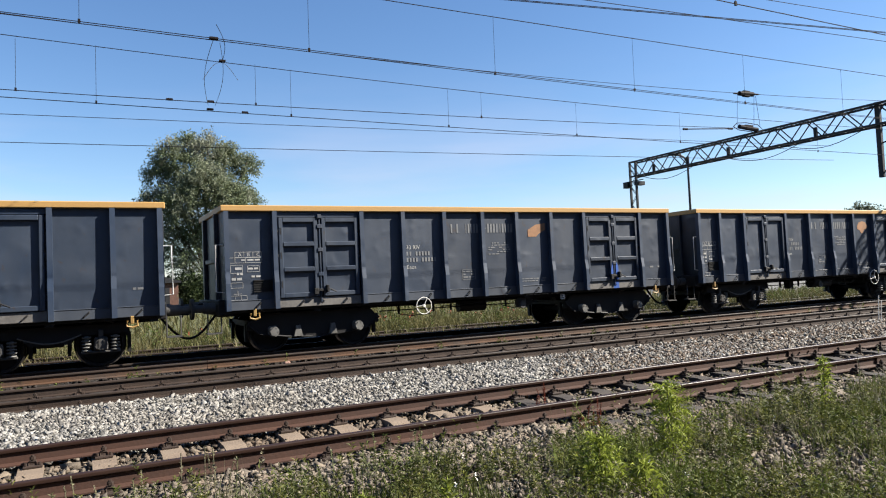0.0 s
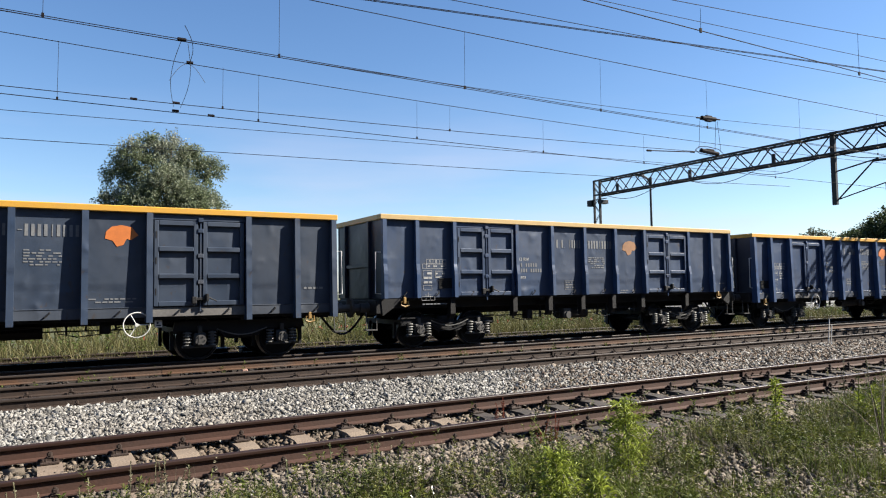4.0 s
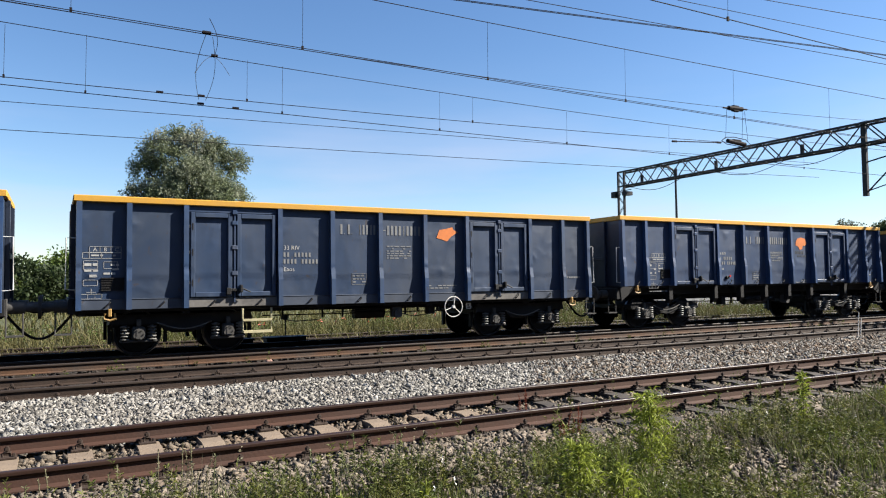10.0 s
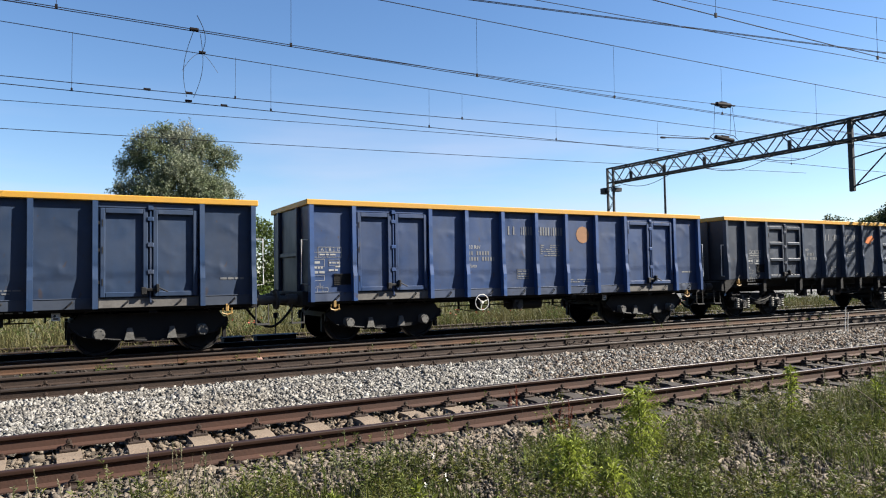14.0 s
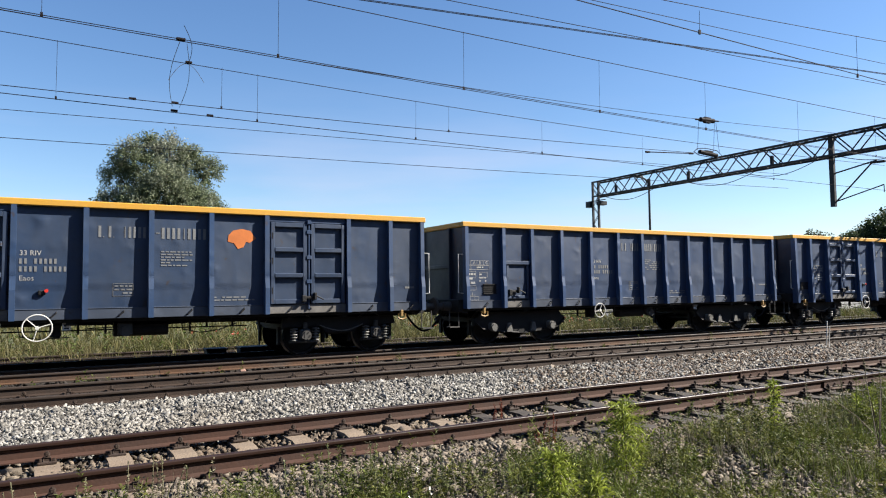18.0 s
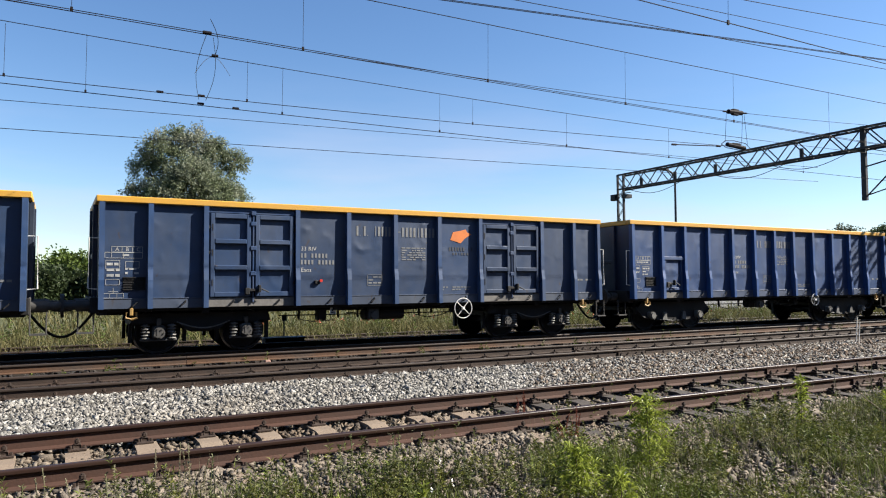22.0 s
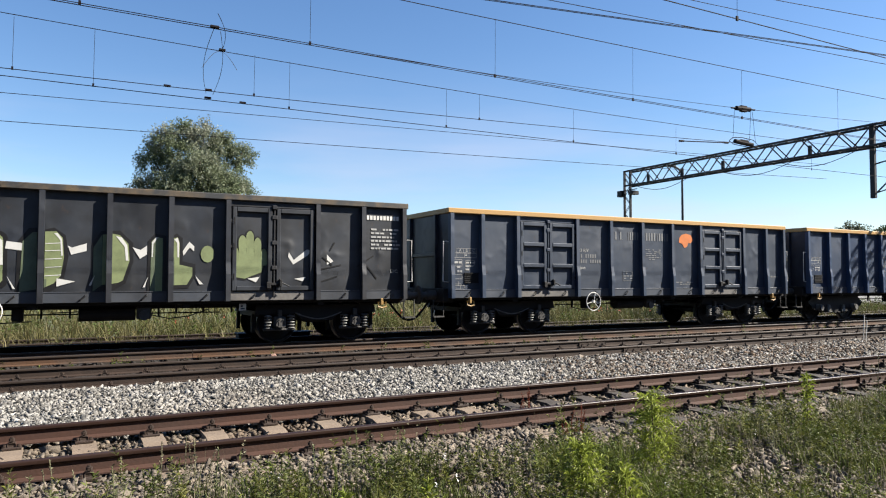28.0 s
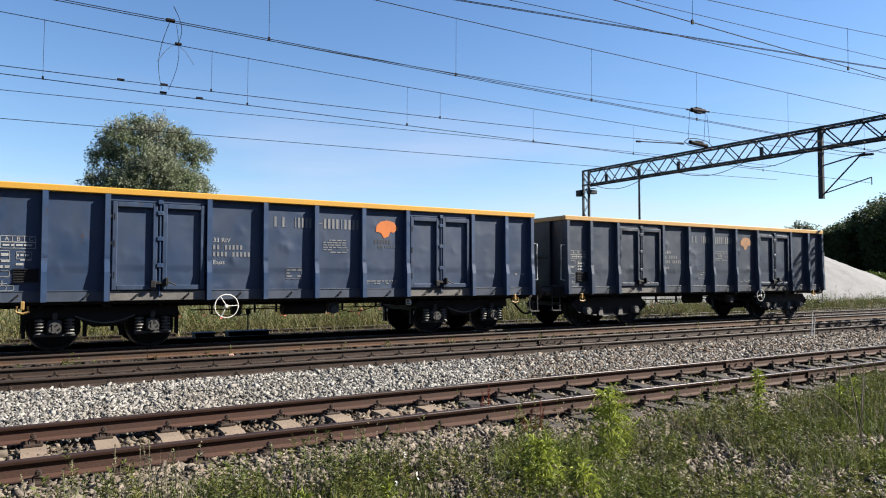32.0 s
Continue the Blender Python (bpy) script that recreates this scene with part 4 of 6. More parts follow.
def markings(w, posts, doors, seed, logo, table_x=0.04):
    """Painted marks on the near side of a wagon: load table, type marks, name blocks, emblem, small print."""
    rnd = random.Random(seed)
    y = SIDE - 0.004

    def put(name, me, x=0.0, z=0.0, label=""):
        ob = part(name, me, w, pose(x - HALF, y, z), label)
        if name == "small_print":
            tagged(ob, kind="stuff")

    def blocks(name, rows, material):
        """Each block a piece of its own."""
        for x0, x1, z0, z1 in rows:
            size = (round(x1 - x0, 3), round(z1 - z0, 3))
            put(name, kept((name, material.name) + size, lambda: bars([(0, size[0], 0, size[1])]).mesh(name, material)), x0, z0)
    # load table in the first bay
    rows = outline_box(0.2, 0.78, 2.12, 2.24, 0.008) + outline_box(0.08, 0.78, 2.0, 2.12, 0.008)
    rows += [(0.39, 0.398, 2.12, 2.24), (0.585, 0.593, 2.12, 2.24), (0.2, 0.208, 2.0, 2.12), (0.42, 0.428, 2.0, 2.12)]
    rows += outline_box(0.1, 0.36, 1.78, 1.96, 0.008) + outline_box(0.46, 0.72, 1.8, 1.94, 0.008) + outline_box(0.1, 0.36, 1.46, 1.58, 0.008)
    rows += small_print(rnd, 0.12, 0.36, 1.6, 1.94, 3) + small_print(rnd, 0.46, 0.74, 1.66, 1.92, 3) + small_print(rnd, 0.24, 0.74, 2.03, 2.1, 1, 0.6)
    rows += outline_box(0.06, 0.44, 1.2, 1.3, 0.008) + [(0.18, 0.186, 1.2, 1.3), (0.31, 0.316, 1.2, 1.3), (0.24, 0.25, 1.3, 1.4), (0.16, 0.33, 1.33, 1.338)]
    put("load_table", bars(rows).mesh("load_table", LETTER), table_x, 0, "faded white load table")
    for s, x in (("A", 0.27), ("B", 0.46), ("C", 0.66)):
        put("load_table_letter", text_mesh(s, 0.11, LETTER), x + table_x, 2.145)
    # type marks
    bay = doors[0] + 1 if doors and logo != "E" else 5
    if not doors or len(doors) < 2:
        bay = 4
    if posts[1] > 1 and len(doors) == 2:
        bay = 3
    x = posts[bay] + 0.1
    top = "84" if seed - 50 in (8, 12, 19) else "33 RIV"
    put("type_mark", text_mesh(top, 0.135, LETTER), x, 2.22)
    put("type_mark", text_mesh("Eaos", 0.135, LETTER), x, 1.74)
    blocks("number_bar", digits(rnd, x, 2.06, "11.11111") + digits(rnd, x, 1.91, "1111.11111"), BLOCKS)
    # name blocks over two bays
    b1 = bay + 1
    blocks("name_block", name_blocks(posts[b1] + 0.22, posts[b1 + 1] - 0.06, 2.6, 2.83, "h.h. ihehh"), BLOCKS)
    blocks("name_block", name_blocks(posts[b1 + 1] + 0.1, posts[b1 + 2] - 0.06, 2.6, 2.83, "-hehhihhhe"), BLOCKS)
    put("small_print", bars(small_print(rnd, posts[b1 + 1] + 0.2, posts[b1 + 1] + 0.85, 2.02, 2.36, 6)).mesh("small_print", BLOCKS))
    rows = outline_box(posts[b1] + 0.5, posts[b1] + 0.88, 1.42, 1.68, 0.01) + small_print(rnd, posts[b1] + 0.53, posts[b1] + 0.86, 1.45, 1.66, 3)
    put("small_print", bars(rows).mesh("small_print", BLOCKS))
    put("small_print", bars(small_print(rnd, posts[b1 + 2] + 0.08, posts[b1 + 2] + 0.95, 1.28, 1.4, 2)).mesh("small_print", BLOCKS))
    put("small_print", bars(small_print(rnd, LENGTH - 0.75, LENGTH - 0.25, 1.5, 1.6, 1)).mesh("small_print", BLOCKS))
    put("small_print", bars(small_print(rnd, table_x + 0.08, table_x + 0.8, 1.08, 1.14, 1, 0.9)).mesh("small_print", BLOCKS))
    put("side_mark", text_mesh("Sp  St", 0.11, LETTER), LENGTH - 0.85, 1.04)
    # emblem
    if logo and logo != "-":
        lx = posts[b1 + 2] + 0.36 if logo != "E" else posts[7] + 0.3
        outline = {"o": [(0, 0.12), (0.02, 0.26), (0.12, 0.36), (0.3, 0.4), (0.5, 0.36), (0.55, 0.28), (0.62, 0.2), (0.48, 0.1), (0.4, 0.12), (0.34, 0.0), (0.22, -0.04), (0.14, 0.08)],
                   "b": [(0, 0.1), (0.08, 0.3), (0.3, 0.34), (0.45, 0.38), (0.5, 0.3), (0.62, 0.26), (0.42, 0.14), (0.3, 0.02), (0.16, 0.06)],
                   "s": [(0.04, 0.02), (0.04, 0.2), (0.3, 0.34), (0.6, 0.38), (0.6, 0.2), (0.4, 0.1), (0.3, 0.02)],
                   "c": [(0.3 + 0.24 * math.cos(a * 0.5236), 0.18 + 0.24 * math.sin(a * 0.5236)) for a in range(12)]}
        shape = outline.get(logo[0], outline["o"])
        put("emblem", Geo().prism(shape, -0.003, 0.0, "y").mesh("emblem", FADED if "f" in logo[1:] else ORANGE), lx, 2.46, "faded orange emblem")
        if "t" in logo[1:]:
            blocks("emblem_block", [(p + lx - 0.04, q + lx - 0.04, 2.28, 2.38) for p, q, _, _ in name_blocks(0, 0.72, 0, 0.1, "hehhhe ih")], DARKPRINT)
            put("emblem_blocks", bars(name_blocks(0.1, 0.6, 0, 0.06, "heihhe")).mesh("emblem_blocks", DARKPRINT), lx - 0.04, 2.18)


def bogie(w, x, kind):
    b = part("bogie", kept(("bogie", kind), lambda: bogie_frame_mesh(kind)), w, pose(x, 0, 0), "black steel bogie with side frames")
    base = 1.0 if kind == "X" else 0.9
    for s in (-1, 1):
        ws = part("wheelset", kept("wheelset", wheelset_mesh), b, pose(s * base, 0, 0.46))
        WHEELS.setdefault((s, base), []).append(ws)
        for side, turn in ((-1, 0), (1, 180)):
            part("axle_box", kept(("axlebox", kind), lambda: axlebox_mesh(kind)), b, pose(s * base, side * 1.07, 0.46, 0, 0, turn))
            if kind != "X":
                for d in (-0.26, 0.26):
                    part("coil_spring", kept("spring", spring_mesh), b, pose(s * base + d, side * 1.07, 0.48))
    if kind == "X":
        for x in (-0.42, 0.4):
            part("spring_cover", kept("pedestal", pedestal_mesh), b, pose(x, 0, 0))
    else:
        part("brake_cable", kept("bcable", lambda: Geo().path([(-0.55 + i * 0.11, -1.12, 0.68 - 0.14 * math.sin(math.pi * i / 10)) for i in range(11)], 0.014, 5).mesh("brake_cable", SPRING)), b)
    return b


WHEELS, TRAIN = {}, []
TALLER = {-1: 0.05, 8: 0.03, 13: 0.08, 16: 0.05, 18: 0.09, 21: 0.05, 25: 0.03, 28: 0.05}      # sides that stand higher than the rest


def wagon(k, layout, door, posts_kind, bogies, wheel_x, ladder, shade, rim, logo, label):
    low = posts_kind == "d"
    z0, z1 = (1.27, 3.2) if low else (0.98, 3.12 + TALLER.get(k, 0.0))
    dz0 = z0 + 0.03 if low else 1.2
    kind = "n" if low else posts_kind
    rnd = random.Random(100 + k)
    shade_by = rnd.uniform(0.94, 1.06)
    color = tuple(c * shade_by for c in SHADES[shade])
    dusty = tuple(c * 0.4 + d for c, d in zip(color, (0.036, 0.04, 0.047)))
    w = thing("freight_wagon", label, "freight wagon", group="wagons of the passing train")
    TRAIN.append((k, w))
    posts, doors = LAYOUTS[layout]
    # sides
    for i in range(len(posts) - 1):
        a, b = posts[i], posts[i + 1]
        change = rnd.uniform(0.85, 1.12)
        jitter = tuple((c * 0.8 + d) * change for c, d in zip(color, (0.0028, 0.0038, 0.0048) if shade != "slate" else (0.006, 0.0078, 0.0104)))     # the flat sheets are the dustier
        if i in doors:
            part("door_frame", kept(("dframe", round(b - a, 3), z0, z1), lambda: Geo().box(0.05, b - a - 0.05, SIDE + 0.01, SIDE + 0.05, z0, z1).box(0.05, b - a - 0.05, SIDE - 0.04, SIDE + 0.02, z1 - 0.13, z1, 0.01).mesh("door_frame", PAINT)), w, pose(a - HALF, 0, 0), color=color)
            lw = (b - a - 0.24) / 2
            zd1 = z1 - 0.14
            for x in (a + 0.08, a + 0.16 + lw):
                leaf = part("door_leaf", door_mesh(lw, door, dz0, zd1), w, pose(x - HALF, 0, 0), color=jitter)
                hx = 0.0 if x < a + 0.1 else lw
                for z in (dz0 + 0.3, (dz0 + zd1) / 2 + 0.05, zd1 - 0.3):
                    part("hinge", kept("hinge", hinge_mesh), leaf, pose(hx, SIDE - 0.05, z, 0, 0, 0))
            part("lock_bar", kept(("lock", dz0, zd1), lambda: lock_mesh(dz0, zd1)), w, pose(a + 0.12 + lw - HALF, SIDE - 0.03, 0), color=color)
            part("latch", kept("latch", latch_mesh), w, pose(a + 0.14 + lw - HALF, SIDE - 0.06, dz0 + (0.14 if door != "T" else 0.75)))
            if not low:
                part("door_sill", kept(("dsill", round(b - a, 3)), lambda: Geo().box(0.06, b - a - 0.06, SIDE - 0.05, SIDE + 0.02, 0.985, 1.185, 0.008).mesh("door_sill", BARE)), w, pose(a - HALF, 0, 0), "worn pale drop plate")
        else:
            part("side_panel", sheet_mesh(b - a, z0, z1), w, pose(a - HALF, 0, 0), color=jitter)
            if not low and not (layout == "C" and i == 1):
                part("side_sill", kept(("ssill", round(b - a, 3), z0), lambda: Geo().box(0.04, b - a - 0.04, SIDE - 0.03, SIDE, z0, z0 + 0.2, 0.006).box(0.04, b - a - 0.04, SIDE - 0.04, SIDE, z0 + 0.2, z0 + 0.215, 0.004).mesh("side_sill", PAINT)), w, pose(a - HALF, 0, 0), color=tuple(c * change for c in dusty))
            if layout == "C" and i == 1:
                hatch = part("hatch", kept("hatch", lambda: Geo().box(0.08, 0.88, SIDE - 0.03, SIDE, 1.22, 2.22, 0.01).box(0.1, 0.18, SIDE - 0.07, SIDE - 0.03, 1.26, 2.18, 0.01).box(0.78, 0.86, SIDE - 0.07, SIDE - 0.03, 1.26, 2.18, 0.01)
                                                     .box(0.06, 0.9, SIDE - 0.09, SIDE - 0.03, 2.14, 2.24, 0.01).box(0.1, 0.86, SIDE - 0.07, SIDE - 0.03, 1.22, 1.3, 0.01).mesh("hatch", PAINT)), w, pose(a - HALF, 0, 0), "small side hatch", jitter)
                part("latch", kept("latch", latch_mesh), hatch, pose(0.35, SIDE - 0.03, 1.42))
                part("door_sill", kept("hsill", lambda: Geo().box(0.06, 0.9, SIDE - 0.03, SIDE + 0.02, 0.985, 1.17, 0.008).mesh("door_sill", BARE)), w, pose(a - HALF, 0, 0))
        for x in ((a + b) / 2 + rnd.uniform(-0.05, 0.2),) if i not in doors else (a + (b - a) * 0.27, a + (b - a) * 0.77):
            part("lashing_hook", kept("hook", hook_mesh), w, pose(x - HALF, SIDE - (0.02 if low else 0.05 if i in doors else 0.03), z0 + 0.1))
    for i, x in enumerate(posts):
        edge = 0.06 if i == 0 else -0.06 if i == len(posts) - 1 else 0.0
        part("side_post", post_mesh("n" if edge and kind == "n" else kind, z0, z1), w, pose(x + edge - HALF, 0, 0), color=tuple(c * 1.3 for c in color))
    # far side, ends, floor, rim
    far = kept(("far", layout, z0, z1), lambda: (lambda g: [g.box(x - HALF - 0.05, x - HALF + 0.05, 1.36, 1.45, z0, z1) for x in posts[1:-1]] and g)(Geo().box(-HALF, HALF, 1.31, 1.36, z0, z1)).mesh("far_side", PAINT))
    part("far_side", far, w, color=color)
    for s in (-1, 1):
        def end():
            return Geo().box(-0.03, 0.03, -1.36, 1.36, z0, z1, 0.006).mesh("end_wall", PAINT)
        # end walls face away from the sun: their shade is put into the colour
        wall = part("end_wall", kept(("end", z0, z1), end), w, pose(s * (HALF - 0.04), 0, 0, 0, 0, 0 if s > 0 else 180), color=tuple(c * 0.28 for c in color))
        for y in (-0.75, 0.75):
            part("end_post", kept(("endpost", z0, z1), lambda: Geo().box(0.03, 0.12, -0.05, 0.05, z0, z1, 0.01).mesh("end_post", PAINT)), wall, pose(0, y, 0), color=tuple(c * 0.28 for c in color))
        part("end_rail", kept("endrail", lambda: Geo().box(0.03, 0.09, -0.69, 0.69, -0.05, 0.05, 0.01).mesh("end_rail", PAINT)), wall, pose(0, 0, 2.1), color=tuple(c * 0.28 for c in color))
    part("floor", kept(("floor", z0), lambda: Geo().box(-HALF + 0.02, HALF - 0.02, -1.32, 1.32, z0 + 0.08, z0 + 0.16).mesh("floor", BARE)), w)

    def rim_mesh():
        g = Geo()
        o = 0.1
        g.box(-HALF - 0.05, HALF + 0.05, SIDE - o, SIDE + 0.06, z1, z1 + 0.13, 0.014).box(-HALF - 0.05, HALF + 0.05, 1.3, 1.36 + o, z1, z1 + 0.13, 0.014)
        g.box(-HALF - 0.05, -HALF + 0.07, SIDE + 0.06, 1.3, z1, z1 + 0.128, 0.01).box(HALF - 0.07, HALF + 0.05, SIDE + 0.06, 1.3, z1, z1 + 0.128, 0.01)
        return g.mesh("top_rim", YELLOW)
    part("top_rim", kept(("rim", z1), rim_mesh), w, label="painted steel top rim, " + rim, color=tuple(c * shade_by for c in RIMS[rim]))
    # underframe
    def under():
        g = Geo().box(-HALF + 0.05, HALF - 0.05, -0.3, 0.3, 0.82, z0 + 0.08, 0.02)
        for y in (-1.3, 1.2):
            g.box(-HALF + 0.02, HALF - 0.02, y, y + 0.1, z0 - 0.06, z0 + 0.08, 0.01)
        for x in (-HALF + 0.1, -4.34, -1.4, 1.4, 4.34, HALF - 0.2):
            g.box(x - 0.08, x + 0.08, -1.28, 1.28, z0 - 0.12, z0 + 0.06, 0.01)
        for s in (-1, 1):
            g.box(s * HALF - 0.12, s * HALF + 0.04, -1.33, 1.33, 0.9, 1.22, 0.01)
        if low:
            for x in [p - HALF for p in posts[2:-2]]:
                g.prism([(-1.34, z0), (-1.34, 0.85), (-1.24, 0.72), (-1.16, 0.72), (-1.16, z0)], x - 0.07, x + 0.07)
            g.box(-HALF + 0.1, HALF - 0.1, -1.05, -0.9, 1.0, 1.27, 0.02)
            for s in (-1, 1):
                g.prism([(s * HALF, 1.27), (s * (HALF - 0.05), 0.85), (s * (HALF - 0.7), 1.27)], -1.35, -1.25, "y")
        return g.mesh("underframe", BLACK)
    part("underframe", kept(("under", low, z0, layout if low else ""), under), w)

    tank = k % 3 != 0

    def rig():
        g = Geo().rod((-2.9, -0.95, 0.86), (2.9, -0.95, 0.83), 0.014, 6).rod((-2.6, -0.7, 0.74), (2.2, -0.7, 0.72), 0.016, 6).rod((-1.1, -1.1, 0.78), (2.6, -1.1, 0.9), 0.012, 6)
        if tank:
            g.rod((-0.6, -0.9, 0.74), (0.45, -0.9, 0.74), 0.15, 14).box(-1.75, -1.55, -1.0, -0.75, 0.62, 0.88, 0.02)
        else:
            g.rod((-0.3, -0.5, 0.72), (0.5, -0.5, 0.72), 0.14, 14).box(1.5, 1.7, -1.05, -0.85, 0.66, 0.86, 0.02)
        for x in (-2.2, -1.25, -0.75, 0.9, 1.25, 1.8, 2.4):
            g.box(x - 0.018, x + 0.018, -0.98, -0.93, 0.66 if x < 1 else 0.72, 0.98)
        g.path([(0.7, -1.0, 0.9), (0.75, -1.0, 0.7), (1.1, -1.0, 0.62), (1.5, -1.0, 0.66), (1.9, -1.0, 0.8)], 0.012, 5)
        g.path([(-2.3, -1.05, 0.9), (-2.25, -1.05, 0.66), (-1.9, -1.05, 0.6), (-1.4, -1.05, 0.62)], 0.012, 5)
        return g.mesh("brake_rigging", BLACK)
    part("brake_rigging", kept(("rig", tank), rig), w)
    part("brake_valve", kept("valve", lambda: Geo().rod((0, -1.2, 0.68), (0, -1.02, 0.68), 0.1, 12).box(-0.14, 0.14, -1.14, -1.0, 0.6, 0.86, 0.02).mesh("brake_valve", GREASE, 35)), w, pose(rnd.choice((0.6, 1.3, -0.4)), 0, 0.02))
    if not low:
        plate = part("brake_plate", kept("brake_plate", lambda: Geo().box(-0.075, 0.075, -0.01, 0.01, -0.075, 0.075, 0.006).mesh("brake_plate", WHITE)), w, pose((9.0 if k % 2 or bogies == "X" else 4.95) - HALF, -1.22, 0.84, 0, 0, 0), "small white changeover plate")
        part("plate_mark", kept("plate_mark", lambda: Geo().box(-0.045, 0.045, -0.014, -0.01, -0.05, -0.02).rod((-0.02, -0.014, 0.02), (-0.02, -0.018, 0.02), 0.025, 8).mesh("plate_mark", DARKPRINT)), plate)
        if bogies == "X" and rim != "grey":
            tagged(part("small_print", bars(small_print(rnd, 7.75, 8.85, 0.925, 0.965, 1, 0.85)).mesh("small_print", LETTER), w, pose(-HALF, -1.304, 0)), kind="stuff")
    # running gear
    for s in (-1, 1):
        bogie(w, s * (HALF - 2.08), bogies)
    # ends: buffers, coupling, hoses, handrails, steps
    for s in (-1, 1):
        for y in (-0.87, 0.87):
            part("buffer", kept(("buffer", s), lambda: buffer_mesh(s)), w, pose(s * (HALF + 0.02), y, 1.05))
        part("coupling", kept(("coupling", s), lambda: Geo().box(min(0, s * 0.3), max(0, s * 0.3), -0.08, 0.08, -0.1, 0.12, 0.02).path([(s * 0.28, 0, 0), (s * 0.4, 0.04, -0.1), (s * 0.6, 0.04, -0.12)], 0.03, 6).mesh("coupling", BLACK)), w, pose(s * (HALF + 0.04), 0, 1.04))
        part("brake_hose", kept(("hose", s), lambda: Geo().path([(s * 0.6 * i / 10, -0.35, 0.92 - 0.52 * math.sin(math.pi * 0.5 * i / 10)) for i in range(11)], 0.03, 6).mesh("brake_hose", BLACK, 50)), w, pose(s * HALF, 0, 0))
        part("handrail", kept(("hrail", s), lambda: Geo().path([(0, -1.36, 2.4), (s * 0.16, -1.4, 2.4), (s * 0.17, -1.4, 1.4), (0, -1.36, 1.38)], 0.016, 6).mesh("handrail", WHITE if rim != "grey" else GREASE)), w, pose(s * HALF, 0, 0), "thin white handrail")
        part("step", kept(("step", s), lambda: Geo().rod((0, -1.2, 0.95), (0, -1.2, 0.52), 0.015, 6).rod((s * 0.28, -1.2, 0.95), (s * 0.28, -1.2, 0.52), 0.015, 6).box(min(0, s * 0.3), max(0, s * 0.3), -1.26, -1.06, 0.5, 0.53).mesh("step", GREASE)), w, pose(s * (HALF + 0.05), 0, 0))
        part("tow_hook", kept(("tow", s), lambda: Geo().box(-0.035, 0.035, -0.04, 0.03, -0.02, 0.14, 0.012).path([(-0.09, -0.02, 0.05), (-0.1, -0.03, -0.06), (0, -0.03, -0.09), (0.1, -0.03, -0.06), (0.09, -0.02, 0.05)], 0.025, 6).mesh("tow_hook", LAMPYELLOW)), w, pose(s * (HALF - 0.62), SIDE - 0.03, z0 - 0.12), "yellow tow hook")
    if wheel_x:
        part("brake_handwheel", kept(("hw", 4 if k == 20 else 3, bogies), lambda: handwheel_mesh(4 if k == 20 else 3, 0.2 if bogies == "X" else 0.25)), w, pose(wheel_x - HALF, -1.5, 0.84, 0, rnd.uniform(0, 90), 0), "white-painted brake handwheel")
        part("wheel_spindle", kept("spindle", lambda: Geo().rod((0, -1.5, 0.84), (0, -0.9, 0.84), 0.022, 6).box(-0.05, 0.05, -1.3, -1.2, 0.84, 1.05).mesh("wheel_spindle", BLACK)), w, pose(wheel_x - HALF, 0, 0))
    if ladder:
        part("side_step", kept("ladder", lambda: Geo().path([(0, 0, 0.5), (0, 0, 0.0), (0.62, 0, 0.0), (0.62, 0, 0.5)], 0.025, 6).box(0, 0.62, -0.03, 0.03, 0.22, 0.27).box(0, 0.62, -0.1, 0.1, -0.03, 0.02).mesh("side_step", CREAM)), w, pose(3.22 - HALF, -1.42, 0.44), "cream-painted side step")
    # plate frame with a grid in the first bay
    def holder():
        out = [(0.0, 0.0), (-0.03, 0.0), (-0.03, 0.022), (-0.008, 0.022)]
        for q in range(1, 5):
            out += [(-0.008, 0.05 * q - 0.004), (-0.022, 0.05 * q - 0.004), (-0.022, 0.05 * q + 0.008), (-0.008, 0.05 * q + 0.008)]
        out += [(-0.008, 0.238), (-0.03, 0.238), (-0.03, 0.26), (0.0, 0.26)]
        return Geo().prism(out, 0.0, 0.42).mesh("label_holder", BLACK)
    g = kept("grid_plate", holder)
    part("label_holder", g, w, pose((0.62 if layout in "AC" else 1.62 if low else 0.46) - HALF, SIDE - 0.002, 1.36 if not low else 1.5))
    if rim != "grey":
        markings(w, posts, doors, 50 + k, logo, 1.06 if posts_kind in "sd" else 0.04)
        if k in (8, 10, 16, 18, 19, 20, 24):
            at = posts[3 if layout != "A" else 4] + 0.52 - HALF
            part("reflector_bracket", kept("reflector_bracket", lambda: Geo().box(-0.1, 0.03, -0.05, 0.0, -0.06, 0.03, 0.012).mesh("reflector_bracket", BLACK)), w, pose(at, SIDE - 0.003, 1.52))
            part("reflector", kept("reflector", lambda: Geo().rod((0, 0, 0), (0, -0.03, 0), 0.035, 8).mesh("reflector", RED)), w, pose(at + 0.04, SIDE - 0.05, 1.54))
    return w


